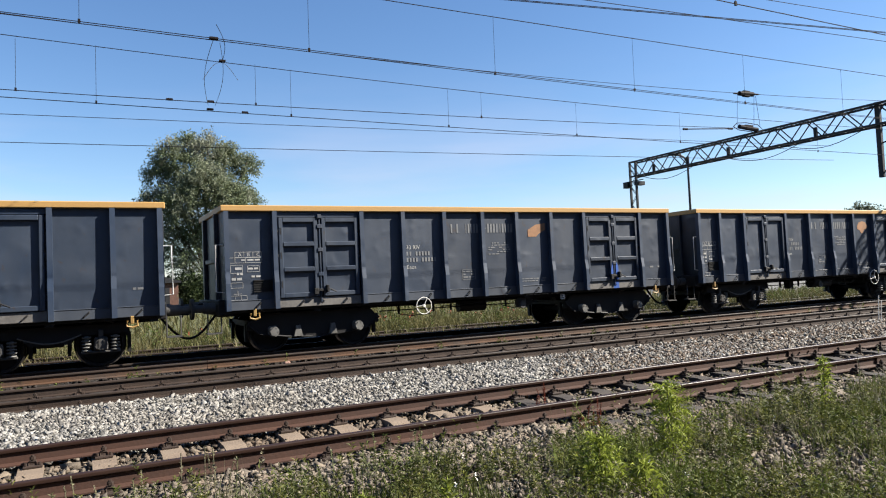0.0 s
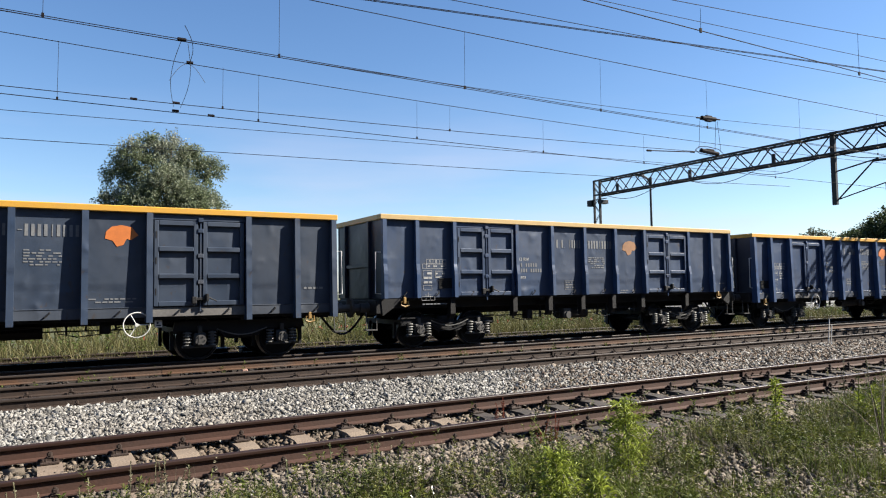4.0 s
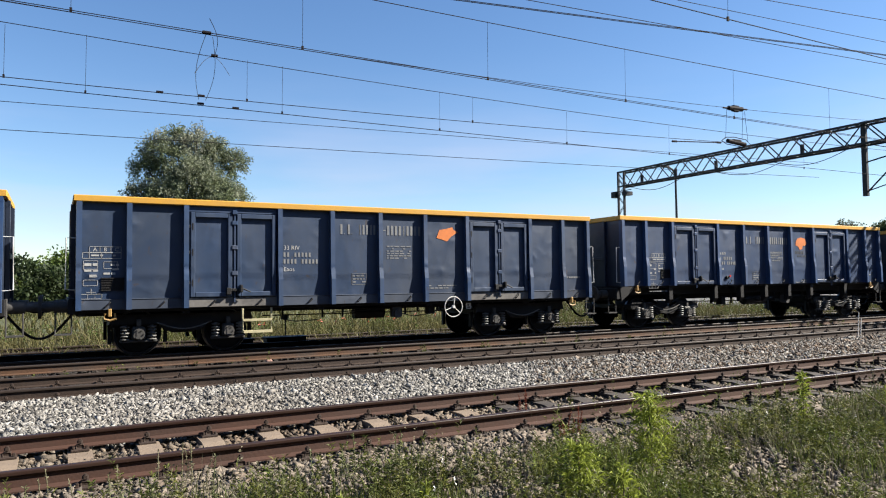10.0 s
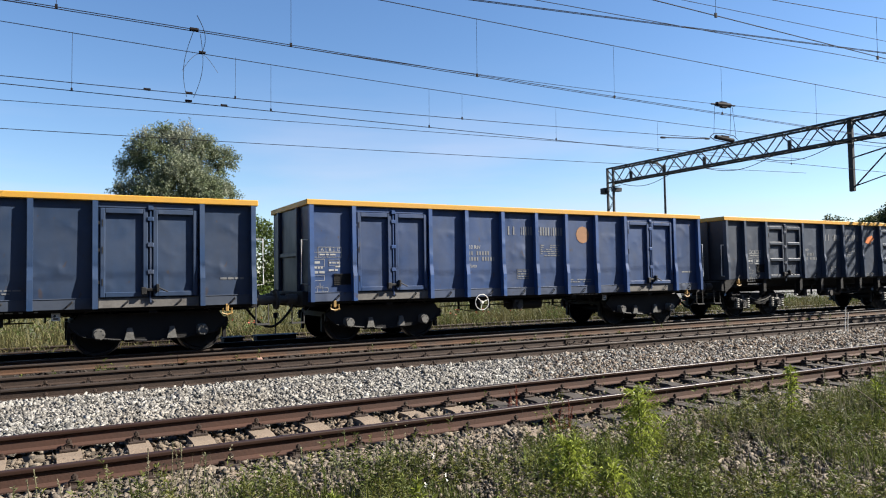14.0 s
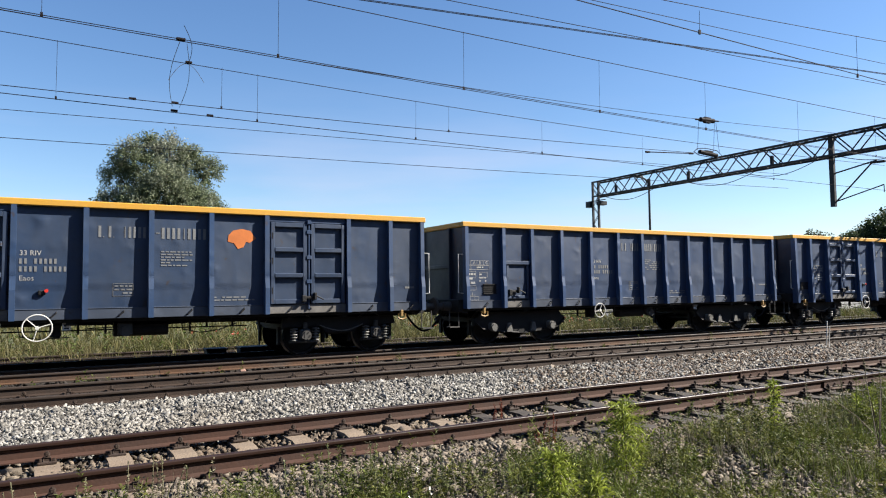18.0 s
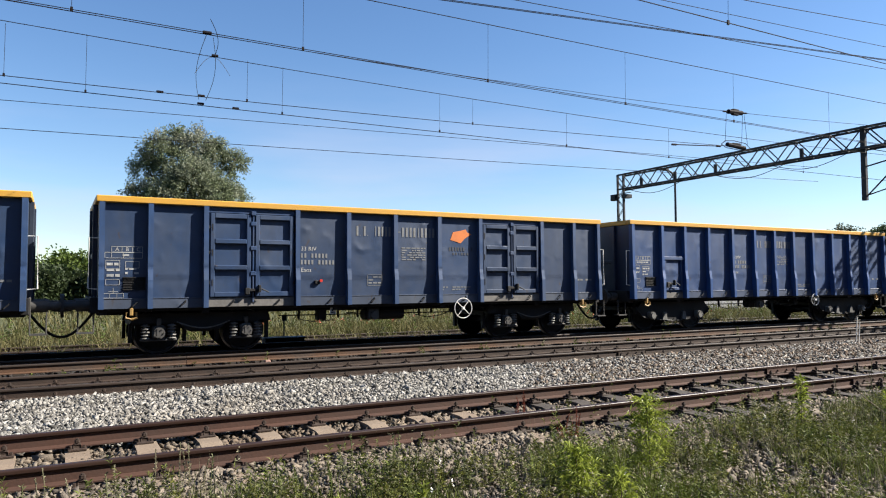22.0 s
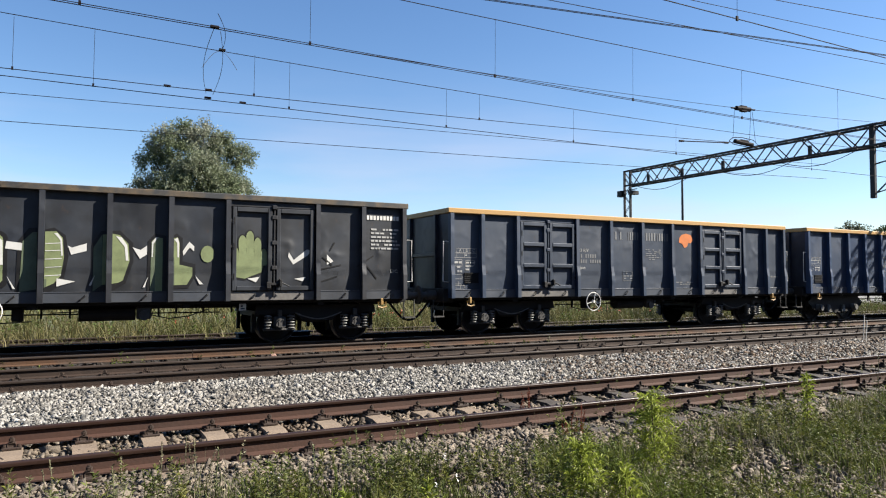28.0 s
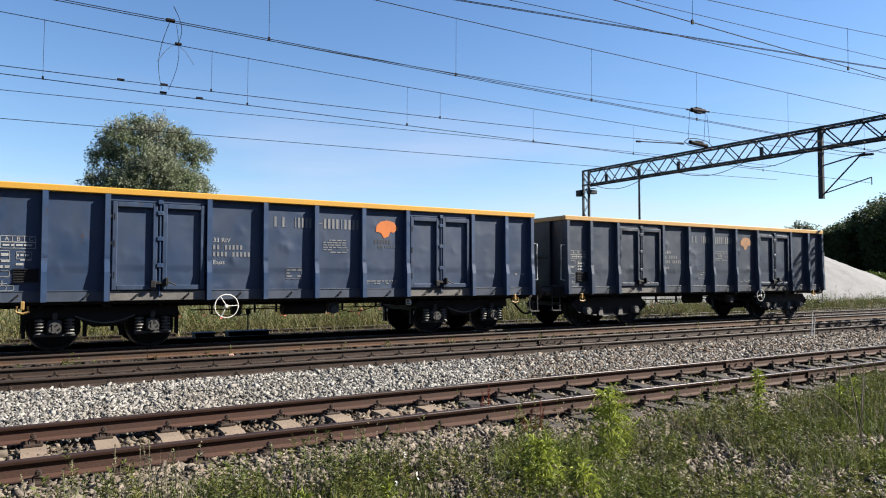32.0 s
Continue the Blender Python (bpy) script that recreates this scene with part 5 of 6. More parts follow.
SPECS = [
    (-1, "B", "F", "n", "Y", 0, 0, "slate", "tan", "-"), (0, "A", "R", "n", "X", 4.65, 0, "slate", "tan", "sf"), (1, "B", "F", "n", "Y", 8.6, 0, "slate", "tan", "of"),
    (2, "B", "R", "n", "Y", 8.7, 0, "slate", "tan", "cf"), (3, "S", "R", "s", "Y", 8.55, 0, "slate", "yellow", "o"), (4, "B", "R", "d", "D", 0, 0, "steel", "pale", "of"),
    (5, "S", "F", "s", "Y", 3.4, 0, "navy", "yellow", "ot"), (6, "B", "R", "n", "X", 8.4, 0, "steel", "yellow", "ot"), (7, "B", "F", "n", "Y", 0, 0, "slate", "tan", "of"),
    (8, "A", "R", "n", "X", 4.7, 0, "navy", "yellow", "ot"), (9, "B", "F", "n", "Y", 8.4, 1, "steel", "yellow", "b"), (10, "B", "F", "d", "D", 0, 0, "navy", "yellow", "ot"),
    (11, "S", "R", "s", "Y", 4.55, 0, "navy", "yellow", "ot"), (12, "A", "F", "n", "X", 4.7, 0, "steel", "yellow", "-"), (13, "A", "F", "n", "X", 4.6, 0, "blue", "yellow", "cf"),
    (14, "B", "R", "d", "D", 0, 0, "slate", "yellow", "b"), (15, "B", "R", "n", "Y", 4.55, 0, "navy", "pale", "-"), (16, "B", "R", "n", "Y", 4.45, 1, "steel", "yellow", "o"),
    (17, "C", "F", "n", "X", 4.6, 0, "navy", "yellow", "-"), (18, "S", "R", "s", "Y", 4.4, 0, "navy", "yellow", "st"), (19, "B", "R", "n", "Y", 8.5, 1, "navy", "yellow", "ot"),
    (20, "B", "R", "n", "Y", 8.3, 0, "navy", "yellow", "bt"), (21, "C", "F", "n", "X", 8.45, 0, "blue", "yellow", "-"), (22, "B", "F", "n", "Y", 4.55, 1, "slate", "tan", "o"),
    (23, "B", "F", "n", "Y", 4.5, 1, "slate", "tan", "b"), (24, "S", "R", "s", "Y", 4.4, 0, "navy", "yellow", "o"), (25, "G", "F", "n", "Y", 4.3, 0, "black", "grey", "-"),
    (26, "B", "R", "n", "Y", 4.55, 0, "slate", "tan", "o"), (27, "E", "F", "n", "X", 7.9, 0, "steel", "tan", "ot"), (28, "B", "T", "n", "Y", 4.45, 1, "navy", "yellow", "s"),
    (29, "B", "F", "n", "Y", 4.4, 0, "steel", "yellow", "ot"), (30, "B", "F", "n", "X", 8.9, 0, "slate", "tan", "of"),
]
DOORWORD = {"R": "ribbed double doors", "F": "flat double doors", "T": "two-panel double doors"}
SHADEWORD = {"slate": "dark slate-blue", "steel": "dull grey-blue", "navy": "navy blue", "blue": "bright blue", "black": "black"}
for spec in SPECS:
    k, layout, door, pk, bg, wx, lad, shade, rim, logo = spec
    what = "a small side hatch" if layout == "C" else DOORWORD[door]
    label = "black steel open wagon with green and white graffiti" if rim == "grey" else "%s open wagon with %s and %s rim" % (SHADEWORD[shade], what, rim)
    wagon(*spec, label)
# ---- graffiti and marks on the black wagon ----
def graffiti(w):
    green = mat("graffiti_green", (0.17, 0.205, 0.095), 0.6, 0, 0.3, 3.0, 30.0, 0.0)
    white = mat("graffiti_white", (0.5, 0.5, 0.48), 0.6, 0, 0.15, 3.0, 30.0, 0.0)
    grey = mat("graffiti_shade", (0.09, 0.115, 0.07), 0.6, 0, 0.3, 3.0, 30.0, 0.0)
    bluehaze = mat("graffiti_blue", (0.012, 0.04, 0.1), 0.6, 0, 0.3, 3.0, 30.0, 0.0)
    black = mat("graffiti_black", (0.004, 0.004, 0.005), 0.5, 0, 0.3, 3.0, 30.0, 0.0)

    def put(name, outline, material, lift, label=""):
        part(name, Geo().prism(outline, -0.002, 0.0, "y").mesh(name, material), w, pose(-HALF, SIDE - lift, 0), label)

    def level(x):
        return 0.024 if 2.05 < x < 4.0 or 8.63 < x < 10.62 else 0.008

    def rounded(x, z0, z1, width, left=1.0):
        """A fat letter stroke with a round head; left: how far the head is rounded on its left."""
        top = [(x + width * (0.5 - 0.5 * math.cos(math.pi * i / 8)), z1 - 0.16 + 0.16 * (math.sin(math.pi * i / 8) if i > 4 else max(math.sin(math.pi * i / 8), 1 - left))) for i in range(9)]
        return [(x + 0.02, z0)] + top + [(x + width, z0 + 0.06), (x + width * 0.9, z0)]
    for x, w_, z0, z1 in ((3.27, 0.54, 1.45, 2.27), (4.09, 0.44, 1.36, 2.33)):
        d = level(x)
        put("graffiti_outline", rounded(x - 0.05, z0 - 0.08, z1 + 0.05, w_ + 0.12), black, d - 0.003)
        put("graffiti_letter", rounded(x, z0, z1, w_), green, d, "green sprayed letter")
        put("graffiti_shade", [(x + 0.01, z0 + 0.02), (x + 0.01, z1 - 0.25), (x + w_ * 0.16, z1 - 0.25), (x + w_ * 0.2, z0 + 0.02)], grey, d + 0.002)
        put("graffiti_highlight", [(x + w_ * 0.25, z1 - 0.03), (x + w_ * 0.62, z1 - 0.02), (x + w_ * 0.97, z1 - 0.16), (x + w_, z0 + 0.35), (x + w_ * 0.88, z0 + 0.35), (x + w_ * 0.87, z1 - 0.18), (x + w_ * 0.58, z1 - 0.07), (x + w_ * 0.3, z1 - 0.08)], white, d + 0.004)
    # fat letters, each with a dark outline, a shaded flank and a light edge
    for dark, body, flank, edge in (
            ([(5.21, 1.14), (5.21, 2.4), (5.36, 2.44), (5.56, 2.3), (5.62, 1.9), (5.54, 1.42), (5.4, 1.26)], [(5.21, 1.28), (5.21, 2.36), (5.4, 2.37), (5.51, 2.25), (5.54, 1.88), (5.49, 1.51), (5.37, 1.36)], [(5.21, 1.28), (5.21, 1.45), (5.25, 1.45), (5.25, 1.3)],
             [(5.36, 2.33), (5.42, 2.34), (5.5, 2.22), (5.52, 1.9), (5.49, 1.9), (5.47, 2.2), (5.4, 2.29)]),
            ([(6.02, 1.14), (6.02, 2.12), (6.18, 2.4), (6.52, 2.42), (6.77, 2.18), (6.78, 1.8), (6.64, 1.36), (6.3, 1.14)], [(6.21, 1.33), (6.21, 2.33), (6.4, 2.35), (6.52, 2.33), (6.68, 2.16), (6.71, 1.82), (6.59, 1.42), (6.5, 1.37)],
             [(6.05, 1.2), (6.05, 2.07), (6.2, 2.33), (6.21, 1.33)], [(6.45, 2.31), (6.56, 2.28), (6.66, 2.13), (6.69, 1.82), (6.64, 1.82), (6.61, 2.1), (6.5, 2.24)]),
            ([(7.04, 1.14), (7.05, 2.22), (7.18, 2.38), (7.4, 2.34), (7.4, 1.14)], [(7.1, 1.2), (7.11, 2.21), (7.2, 2.31), (7.33, 2.29), (7.33, 1.2)], [(7.1, 1.2), (7.11, 2.2), (7.19, 2.28), (7.19, 1.2)], [(7.12, 2.2), (7.2, 2.31), (7.24, 2.3), (7.15, 2.17), (7.14, 1.9), (7.12, 1.9)]),
            ([(7.5, 1.24), (7.5, 2.32), (7.6, 2.4), (7.72, 2.3), (7.72, 1.82), (7.98, 1.76), (7.98, 1.5), (7.84, 1.26)], [(7.53, 1.32), (7.53, 2.29), (7.62, 2.32), (7.66, 2.2), (7.66, 1.75), (7.92, 1.69), (7.92, 1.52), (7.81, 1.33)], [(7.53, 1.32), (7.53, 1.9), (7.56, 1.9), (7.57, 1.32)],
             [(7.55, 2.27), (7.62, 2.31), (7.65, 2.2), (7.65, 1.9), (7.62, 1.9), (7.61, 2.2)])):
        put("graffiti_outline", dark, black, 0.005)
        put("graffiti_letter", body, green, 0.008, "green sprayed letter")
        put("graffiti_shade", flank, grey, 0.01)
        put("graffiti_highlight", edge, white, 0.012)
    put("graffiti_outline", [(4.74, 1.14), (4.76, 2.16), (4.94, 2.42), (5.08, 2.43), (5.08, 1.14)], black, 0.005)
    put("graffiti_shade", [(4.8, 1.2), (4.82, 1.72), (4.84, 2.16), (5.0, 2.34), (5.08, 2.35), (5.08, 1.25)], grey, 0.01)
    put("graffiti_letter", [(8.22 + 0.14 * math.cos(a * 0.524), 1.98 + 0.18 * math.sin(a * 0.524)) for a in range(12)], green, 0.01, "green sprayed letter")
    bands = [[(2.2, 1.74), (2.36, 1.9), (2.42, 2.06), (2.32, 2.02), (2.18, 1.84)], [(2.36, 2.36), (2.48, 2.14), (2.66, 2.06), (2.62, 1.98), (2.42, 2.08), (2.36, 2.2)],
             [(3.2, 1.98), (3.22, 2.1), (3.3, 2.12), (3.28, 1.96)], [(4.56, 2.02), (4.88, 1.98), (4.9, 2.12), (4.58, 2.16)], [(5.6, 2.1), (5.66, 1.92), (5.93, 2.0), (5.93, 2.15), (5.67, 2.06)],
             [(6.76, 2.09), (6.9, 1.86), (7.03, 1.95), (7.03, 2.13), (6.91, 2.04)], [(7.72, 2.03), (7.85, 2.23), (7.95, 2.14), (7.95, 2.03), (7.86, 2.11), (7.74, 1.94)],
             [(9.95, 1.95), (10.07, 1.78), (10.39, 1.98), (10.5, 2.1), (10.38, 2.12), (10.08, 1.88), (9.97, 2.05)], [(10.86, 2.02), (11.02, 1.86), (10.86, 1.78)]]
    for outline in bands:
        put("graffiti_band", outline, white, level(outline[0][0]))
    spikes = [[(2.2, 1.58), (2.5, 1.5), (2.46, 1.47)], [(2.46, 1.32), (2.58, 1.52), (2.6, 1.33)], [(4.2, 1.68), (4.44, 1.5), (4.4, 1.46)], [(4.6, 1.5), (4.74, 1.26), (4.7, 1.26)], [(5.42, 1.46), (5.74, 1.4), (5.42, 1.3)],
              [(6.08, 1.52), (6.02, 1.32), (5.98, 1.32)], [(7.06, 1.5), (7.0, 1.28), (6.96, 1.28)], [(8.14, 1.34), (7.98, 1.52), (8.06, 1.34)], [(9.06, 1.46), (9.32, 1.5), (9.24, 1.38)], [(10.1, 1.46), (10.36, 1.5), (10.28, 1.4)]]
    for outline in spikes:
        put("graffiti_spike", outline, white, level(outline[0][0]) + 0.006)
    palm = [(8.74, 1.5), (9.0, 1.46), (9.36, 1.6), (9.44, 1.9), (9.3, 2.04), (8.76, 2.02)]
    put("graffiti_outline", [(9.08 + (x - 9.08) * 1.14, 1.78 + (z - 1.78) * 1.14) for x, z in palm], black, 0.0225)
    put("graffiti_letter", palm, green, 0.025, "green sprayed palm shape")
    for x, z0, z1, wd in ((8.72, 1.8, 2.14, 0.15), (8.86, 1.9, 2.4, 0.17), (9.02, 1.95, 2.5, 0.17), (9.19, 1.9, 2.36, 0.16), (9.34, 1.75, 2.12, 0.14)):
        put("graffiti_outline", rounded(x - 0.02, z0, z1 + 0.03, wd + 0.04), black, 0.0235)
        put("graffiti_finger", rounded(x, z0, z1, wd), green, 0.026, "green sprayed finger shape")
    put("graffiti_haze", [(2.2, 2.2), (2.62, 2.24), (2.66, 2.42), (2.4, 2.46), (2.2, 2.38)], bluehaze, 0.022, "blue sprayed haze")
    for z in (1.5, 1.66, 1.82, 1.98, 2.12):               # brick joints on one letter
        put("graffiti_joint", [(5.22, z), (5.5, z + 0.02), (5.5, z + 0.035), (5.22, z + 0.015)], white, 0.013)
    for i, (x, z, a, n) in enumerate(((10.62, 1.64, 12, 0.6), (10.55, 1.32, 18, 0.6), (10.75, 1.95, -40, 0.3), (11.6, 1.73, 32, 0.5), (11.8, 1.8, -50, 0.45), (10.95, 2.1, 60, 0.22))):
        c, s = math.cos(radians(a)), math.sin(radians(a))
        put("graffiti_line", [(x, z), (x + n * c, z + n * s), (x + n * c - 0.03 * s, z + n * s + 0.03 * c), (x - 0.03 * s, z + 0.03 * c)], black, 0.008)
    rnd = random.Random(9)
    for i in range(10):
        part("name_block", kept("black_name", lambda: bars([(0, 0.06, 0, 0.1)]).mesh("name_block", WHITE)), w, pose(11.84 + i * 0.085 - HALF, SIDE - 0.008, 2.86))
    part("small_print", bars(small_print(rnd, 11.95, 12.7, 2.14, 2.68, 6, 0.9)).mesh("small_print", LETTER), w, pose(-HALF, SIDE - 0.008, 0))
    part("type_mark", text_mesh("UIC", 0.12, LETTER), w, pose(12.45 - HALF, SIDE - 0.008, 1.6))
    part("type_mark", text_mesh("33 RIV", 0.15, WHITE), w, pose(0.14 - HALF, SIDE - 0.008, 2.0))
    part("type_mark", text_mesh("Eaos", 0.15, WHITE), w, pose(0.14 - HALF, SIDE - 0.008, 1.5))
    for z, pattern in ((1.84, "11.11111"), (1.68, "1111.1111")):
        for i, c in enumerate(pattern):
            if c == "1":
                part("number_bar", kept("black_bar", lambda: bars([(0, 0.05, 0, 0.11)]).mesh("number_bar", LETTER)), w, pose(0.14 + i * 0.09 - HALF, SIDE - 0.008, z))
    table = outline_box(1.25, 1.95, 2.25, 2.45, 0.012) + outline_box(1.15, 1.95, 2.1, 2.25, 0.012) + outline_box(1.2, 1.5, 1.82, 2.02, 0.012) + outline_box(1.6, 1.9, 1.84, 2.0, 0.012) + outline_box(1.2, 1.5, 1.62, 1.72, 0.012)
    part("load_table", bars(table + [(1.42, 1.432, 2.1, 2.45), (1.6, 1.612, 2.1, 2.45), (1.78, 1.792, 2.1, 2.45)]).mesh("load_table", LETTER), w, pose(-HALF, SIDE - 0.008, 0), "white load table")
    put("graffiti_smear", [(1.3, 1.3), (1.75, 1.24), (1.8, 1.4), (1.5, 1.46), (1.34, 1.42)], mat("red_smear", (0.07, 0.014, 0.01), 0.7, 0, 0.4, 6.0, 30.0, 0.0), 0.009, "red sprayed smear")
    part("number_bars", bars(small_print(rnd, 5.2, 5.85, 1.1, 1.18, 1, 0.95) + small_print(rnd, 6.3, 7.0, 1.08, 1.16, 1, 0.8)).mesh("number_bars", LETTER), w, pose(-HALF, SIDE - 0.022, 0))


graffiti([w for k, w in TRAIN if k == 25][0])


SPRAY = mat("blue_overspray", (0.012, 0.075, 0.33), 0.6, 0, 0.3, 3.0, 30.0, 0.0)
first = [w for k, w in TRAIN if k == 0][0]
seam = (LAYOUTS["A"][0][LAYOUTS["A"][1][-1]] + LAYOUTS["A"][0][LAYOUTS["A"][1][-1] + 1]) / 2 - HALF
for name, outline, y in (("paint_patch", [(-0.02, 0.99), (0.17, 0.99), (0.17, 1.18), (-0.02, 1.18)], SIDE - 0.052), ("paint_patch", [(-0.12, 1.25), (-0.05, 1.22), (-0.05, 1.75), (-0.08, 1.7), (-0.13, 1.5)], SIDE - 0.092),
                         ("paint_patch", [(0.05, 1.22), (0.13, 1.24), (0.14, 1.6), (0.08, 1.72), (0.05, 1.6)], SIDE - 0.092)):
    part(name, Geo().prism(outline, -0.002, 0.0, "y").mesh(name, SPRAY), first, pose(seam, y, 0), "blue sprayed paint")


# ---- plants ----
def blades(places, height, width, per, lean, material, name, curl=0.5, seed=1):
    """Tufts of bent grass blades at places (n, 3)."""
    rng = np.random.default_rng(seed)
    n = len(places) * per
    base = np.repeat(places, per, axis=0) + np.concatenate([rng.normal(0, 0.035, (n, 2)), np.zeros((n, 1))], 1)
    az = rng.uniform(0, 2 * np.pi, n)
    h = height * rng.lognormal(-0.1, 0.35, n)
    if np.ndim(width):
        width = np.repeat(width, per)
    out = np.abs(rng.normal(0, lean, n))
    d = np.stack([np.cos(az), np.sin(az), np.zeros(n)], 1)
    side = np.stack([-np.sin(az + rng.normal(0, 0.6, n)), np.cos(az), np.zeros(n)], 1) * (width * rng.uniform(0.6, 1.2, n))[:, None]
    up = np.array([0, 0, 1.0])
    mid = base + up * (h * 0.55)[:, None] + d * (h * out * 0.4)[:, None]
    tip = base + up * (h * (1 - 0.25 * out * curl))[:, None] + d * (h * out)[:, None]
    v = np.stack([base - side, base + side, mid + side * 0.8, mid - side * 0.8, tip + side * 0.12, tip - side * 0.12], 1).reshape(-1, 3)
    k = np.arange(n)[:, None] * 6
    f = np.concatenate([k + np.array([0, 1, 2, 3]), k + np.array([3, 2, 4, 5])])
    return soup(name, v, f, material)


def leaves(points, outward, length, width, material, name, seed=1, droop=0.2):
    """Pointed leaves at points that grow along outward (n, 3)."""
    rng = np.random.default_rng(seed)
    n = len(points)
    d = outward / (np.linalg.norm(outward, axis=1)[:, None] + 1e-9)
    r = rng.normal(size=(n, 3))
    s = np.cross(d, r)
    s /= np.linalg.norm(s, axis=1)[:, None] + 1e-9
    ln = (length * rng.uniform(0.6, 1.25, n))[:, None]
    wd = (width * rng.uniform(0.7, 1.2, n))[:, None]
    mid = points + d * ln * 0.45 + np.array([0, 0, 0.06]) * ln
    tip = points + d * ln - np.array([0, 0, droop]) * ln
    v = np.stack([points, mid + s * wd, tip, mid - s * wd], 1).reshape(-1, 3)
    f = np.arange(n)[:, None] * 4 + np.array([0, 1, 2, 3])
    return soup(name, v, f, material)


def wedge(n, y0, y1, u0, u1, seed, power=1.0):
    rng = np.random.default_rng(seed)
    y = rng.uniform(y0, y1, n)
    x = (u0 + (u1 - u0) * rng.uniform(0, 1, n) ** power) * y
    return np.stack([x, y, BED(y) - 0.01], 1)


def patchy(p, seed, cut=0.0, scale=0.9):
    keep = [noise.noise(Vector((q[0] * scale + seed * 7.3, q[1] * scale * 1.4, seed))) > cut for q in p]
    return p[np.array(keep)]


def stuff(name, label, category, me):
    return thing(name, label, category, me=me, kind="stuff")


# rough growth along the track
front = np.stack(fan(4.3, 6.1, 6, 69)(9500), 1)
front[:, 2] = BED(front[:, 1]) - 0.01
slope = front[:, 0] / front[:, 1]
front = front[front[:, 1] < np.interp(slope, [-0.3, 0.25, 0.5, 0.62, 0.95, 1.3, 3.0], [5.75, 5.85, 5.95, 5.8, 5.6, 5.9, 6.2])]
left = wedge(420, 4.6, 6.0, -0.3, 0.4, 12)
stuff("grass", "low green grass and weeds in trackside stones", "grass", blades(patchy(np.concatenate([front, left]), 1, 0.06), 0.13, 0.0048, 4, 0.6, GRASS, "grass", 0.6, 2))
stuff("grass", "fresh green grass at the trackside", "grass", blades(patchy(front, 2, 0.25), 0.15, 0.005, 6, 0.6, MIDWEED, "green_grass", 0.6, 3))
stuff("dry_grass", "pale dry stalks among the weeds", "grass", blades(patchy(np.concatenate([front[:2200], left]), 3, 0.0), 0.24, 0.0022, 3, 0.35, DRY, "dry_grass", 0.3, 4))
small = patchy(np.concatenate([front[:3600], left[:200]]), 4, 0.05)


def herbs(places, height, n_leaf, length, width, material, name, seed):
    rng = np.random.default_rng(seed)
    n = len(places)
    lean = rng.normal(0, 0.16, (n, 2))
    h = height * rng.lognormal(0, 0.35, n)
    t = rng.uniform(0.12, 1.0, (n, n_leaf))
    pts = np.repeat(places[:, None, :], n_leaf, 1).copy()
    pts[..., 2] += t * h[:, None]
    pts[..., :2] += lean[:, None, :] * (t * h[:, None])[..., None]
    az = rng.uniform(0, 2 * np.pi, (n, n_leaf))
    out = np.stack([np.cos(az), np.sin(az), 0.25 + 0.8 * t ** 2], -1)
    return leaves(pts.reshape(-1, 3), out.reshape(-1, 3), length, width, material, name, seed)


stuff("weeds", "small leafy green weeds in the stones", "weeds", herbs(patchy(small, 9, 0.1), 0.18, 24, 0.06, 0.0055, MIDWEED, "weeds", 5))
fine = patchy(np.concatenate([front[3400:6800], left[:140]]), 6, 0.03, 1.3)
stuff("weeds", "olive-green fine-leaved weeds with pale tips in the stones", "weeds", herbs(fine, 0.26, 40, 0.055, 0.0048, FINEWEED, "fine_weeds", 6))
stuff("weeds", "pale seeding weeds in the stones", "weeds", herbs(patchy(front[6400:7600], 10, 0.0), 0.3, 12, 0.026, 0.006, DRY, "seeding_weeds", 16))
rng = np.random.default_rng(77)
yard = np.stack([rng.uniform(-24, 34, 9000), rng.uniform(-9, 5.6, 9000), np.zeros(9000)], 1)
angle, away = np.degrees(np.arctan2(yard[:, 0], yard[:, 1])), np.hypot(yard[:, 0], yard[:, 1])
yard = yard[((angle < 4) | (angle > 70) | (away < 4.3)) & (away > 1.6)]
yard[:, 2] = BED(yard[:, 1]) - 0.02
stuff("grass", "rough low grass over the yard's edge", "grass", blades(patchy(yard, 21, -0.1), 0.11, 0.011, 5, 0.7, GRASS, "yard_grass", 0.6, 22))
far_tuft = wedge(60, 14.4, 15.7, -0.2, 1.6, 14)
stuff("weeds", "small weeds beside the rusty rail under the train", "weeds", herbs(far_tuft, 0.2, 18, 0.07, 0.012, GRASS, "rail_weeds", 7))
mid_tuft = wedge(36, 6.9, 8.0, 0.6, 2.1, 15)
stuff("weeds", "a few thin weeds between the rusty rails", "weeds", herbs(mid_tuft, 0.16, 14, 0.04, 0.006, GRASS, "track_weeds", 8))

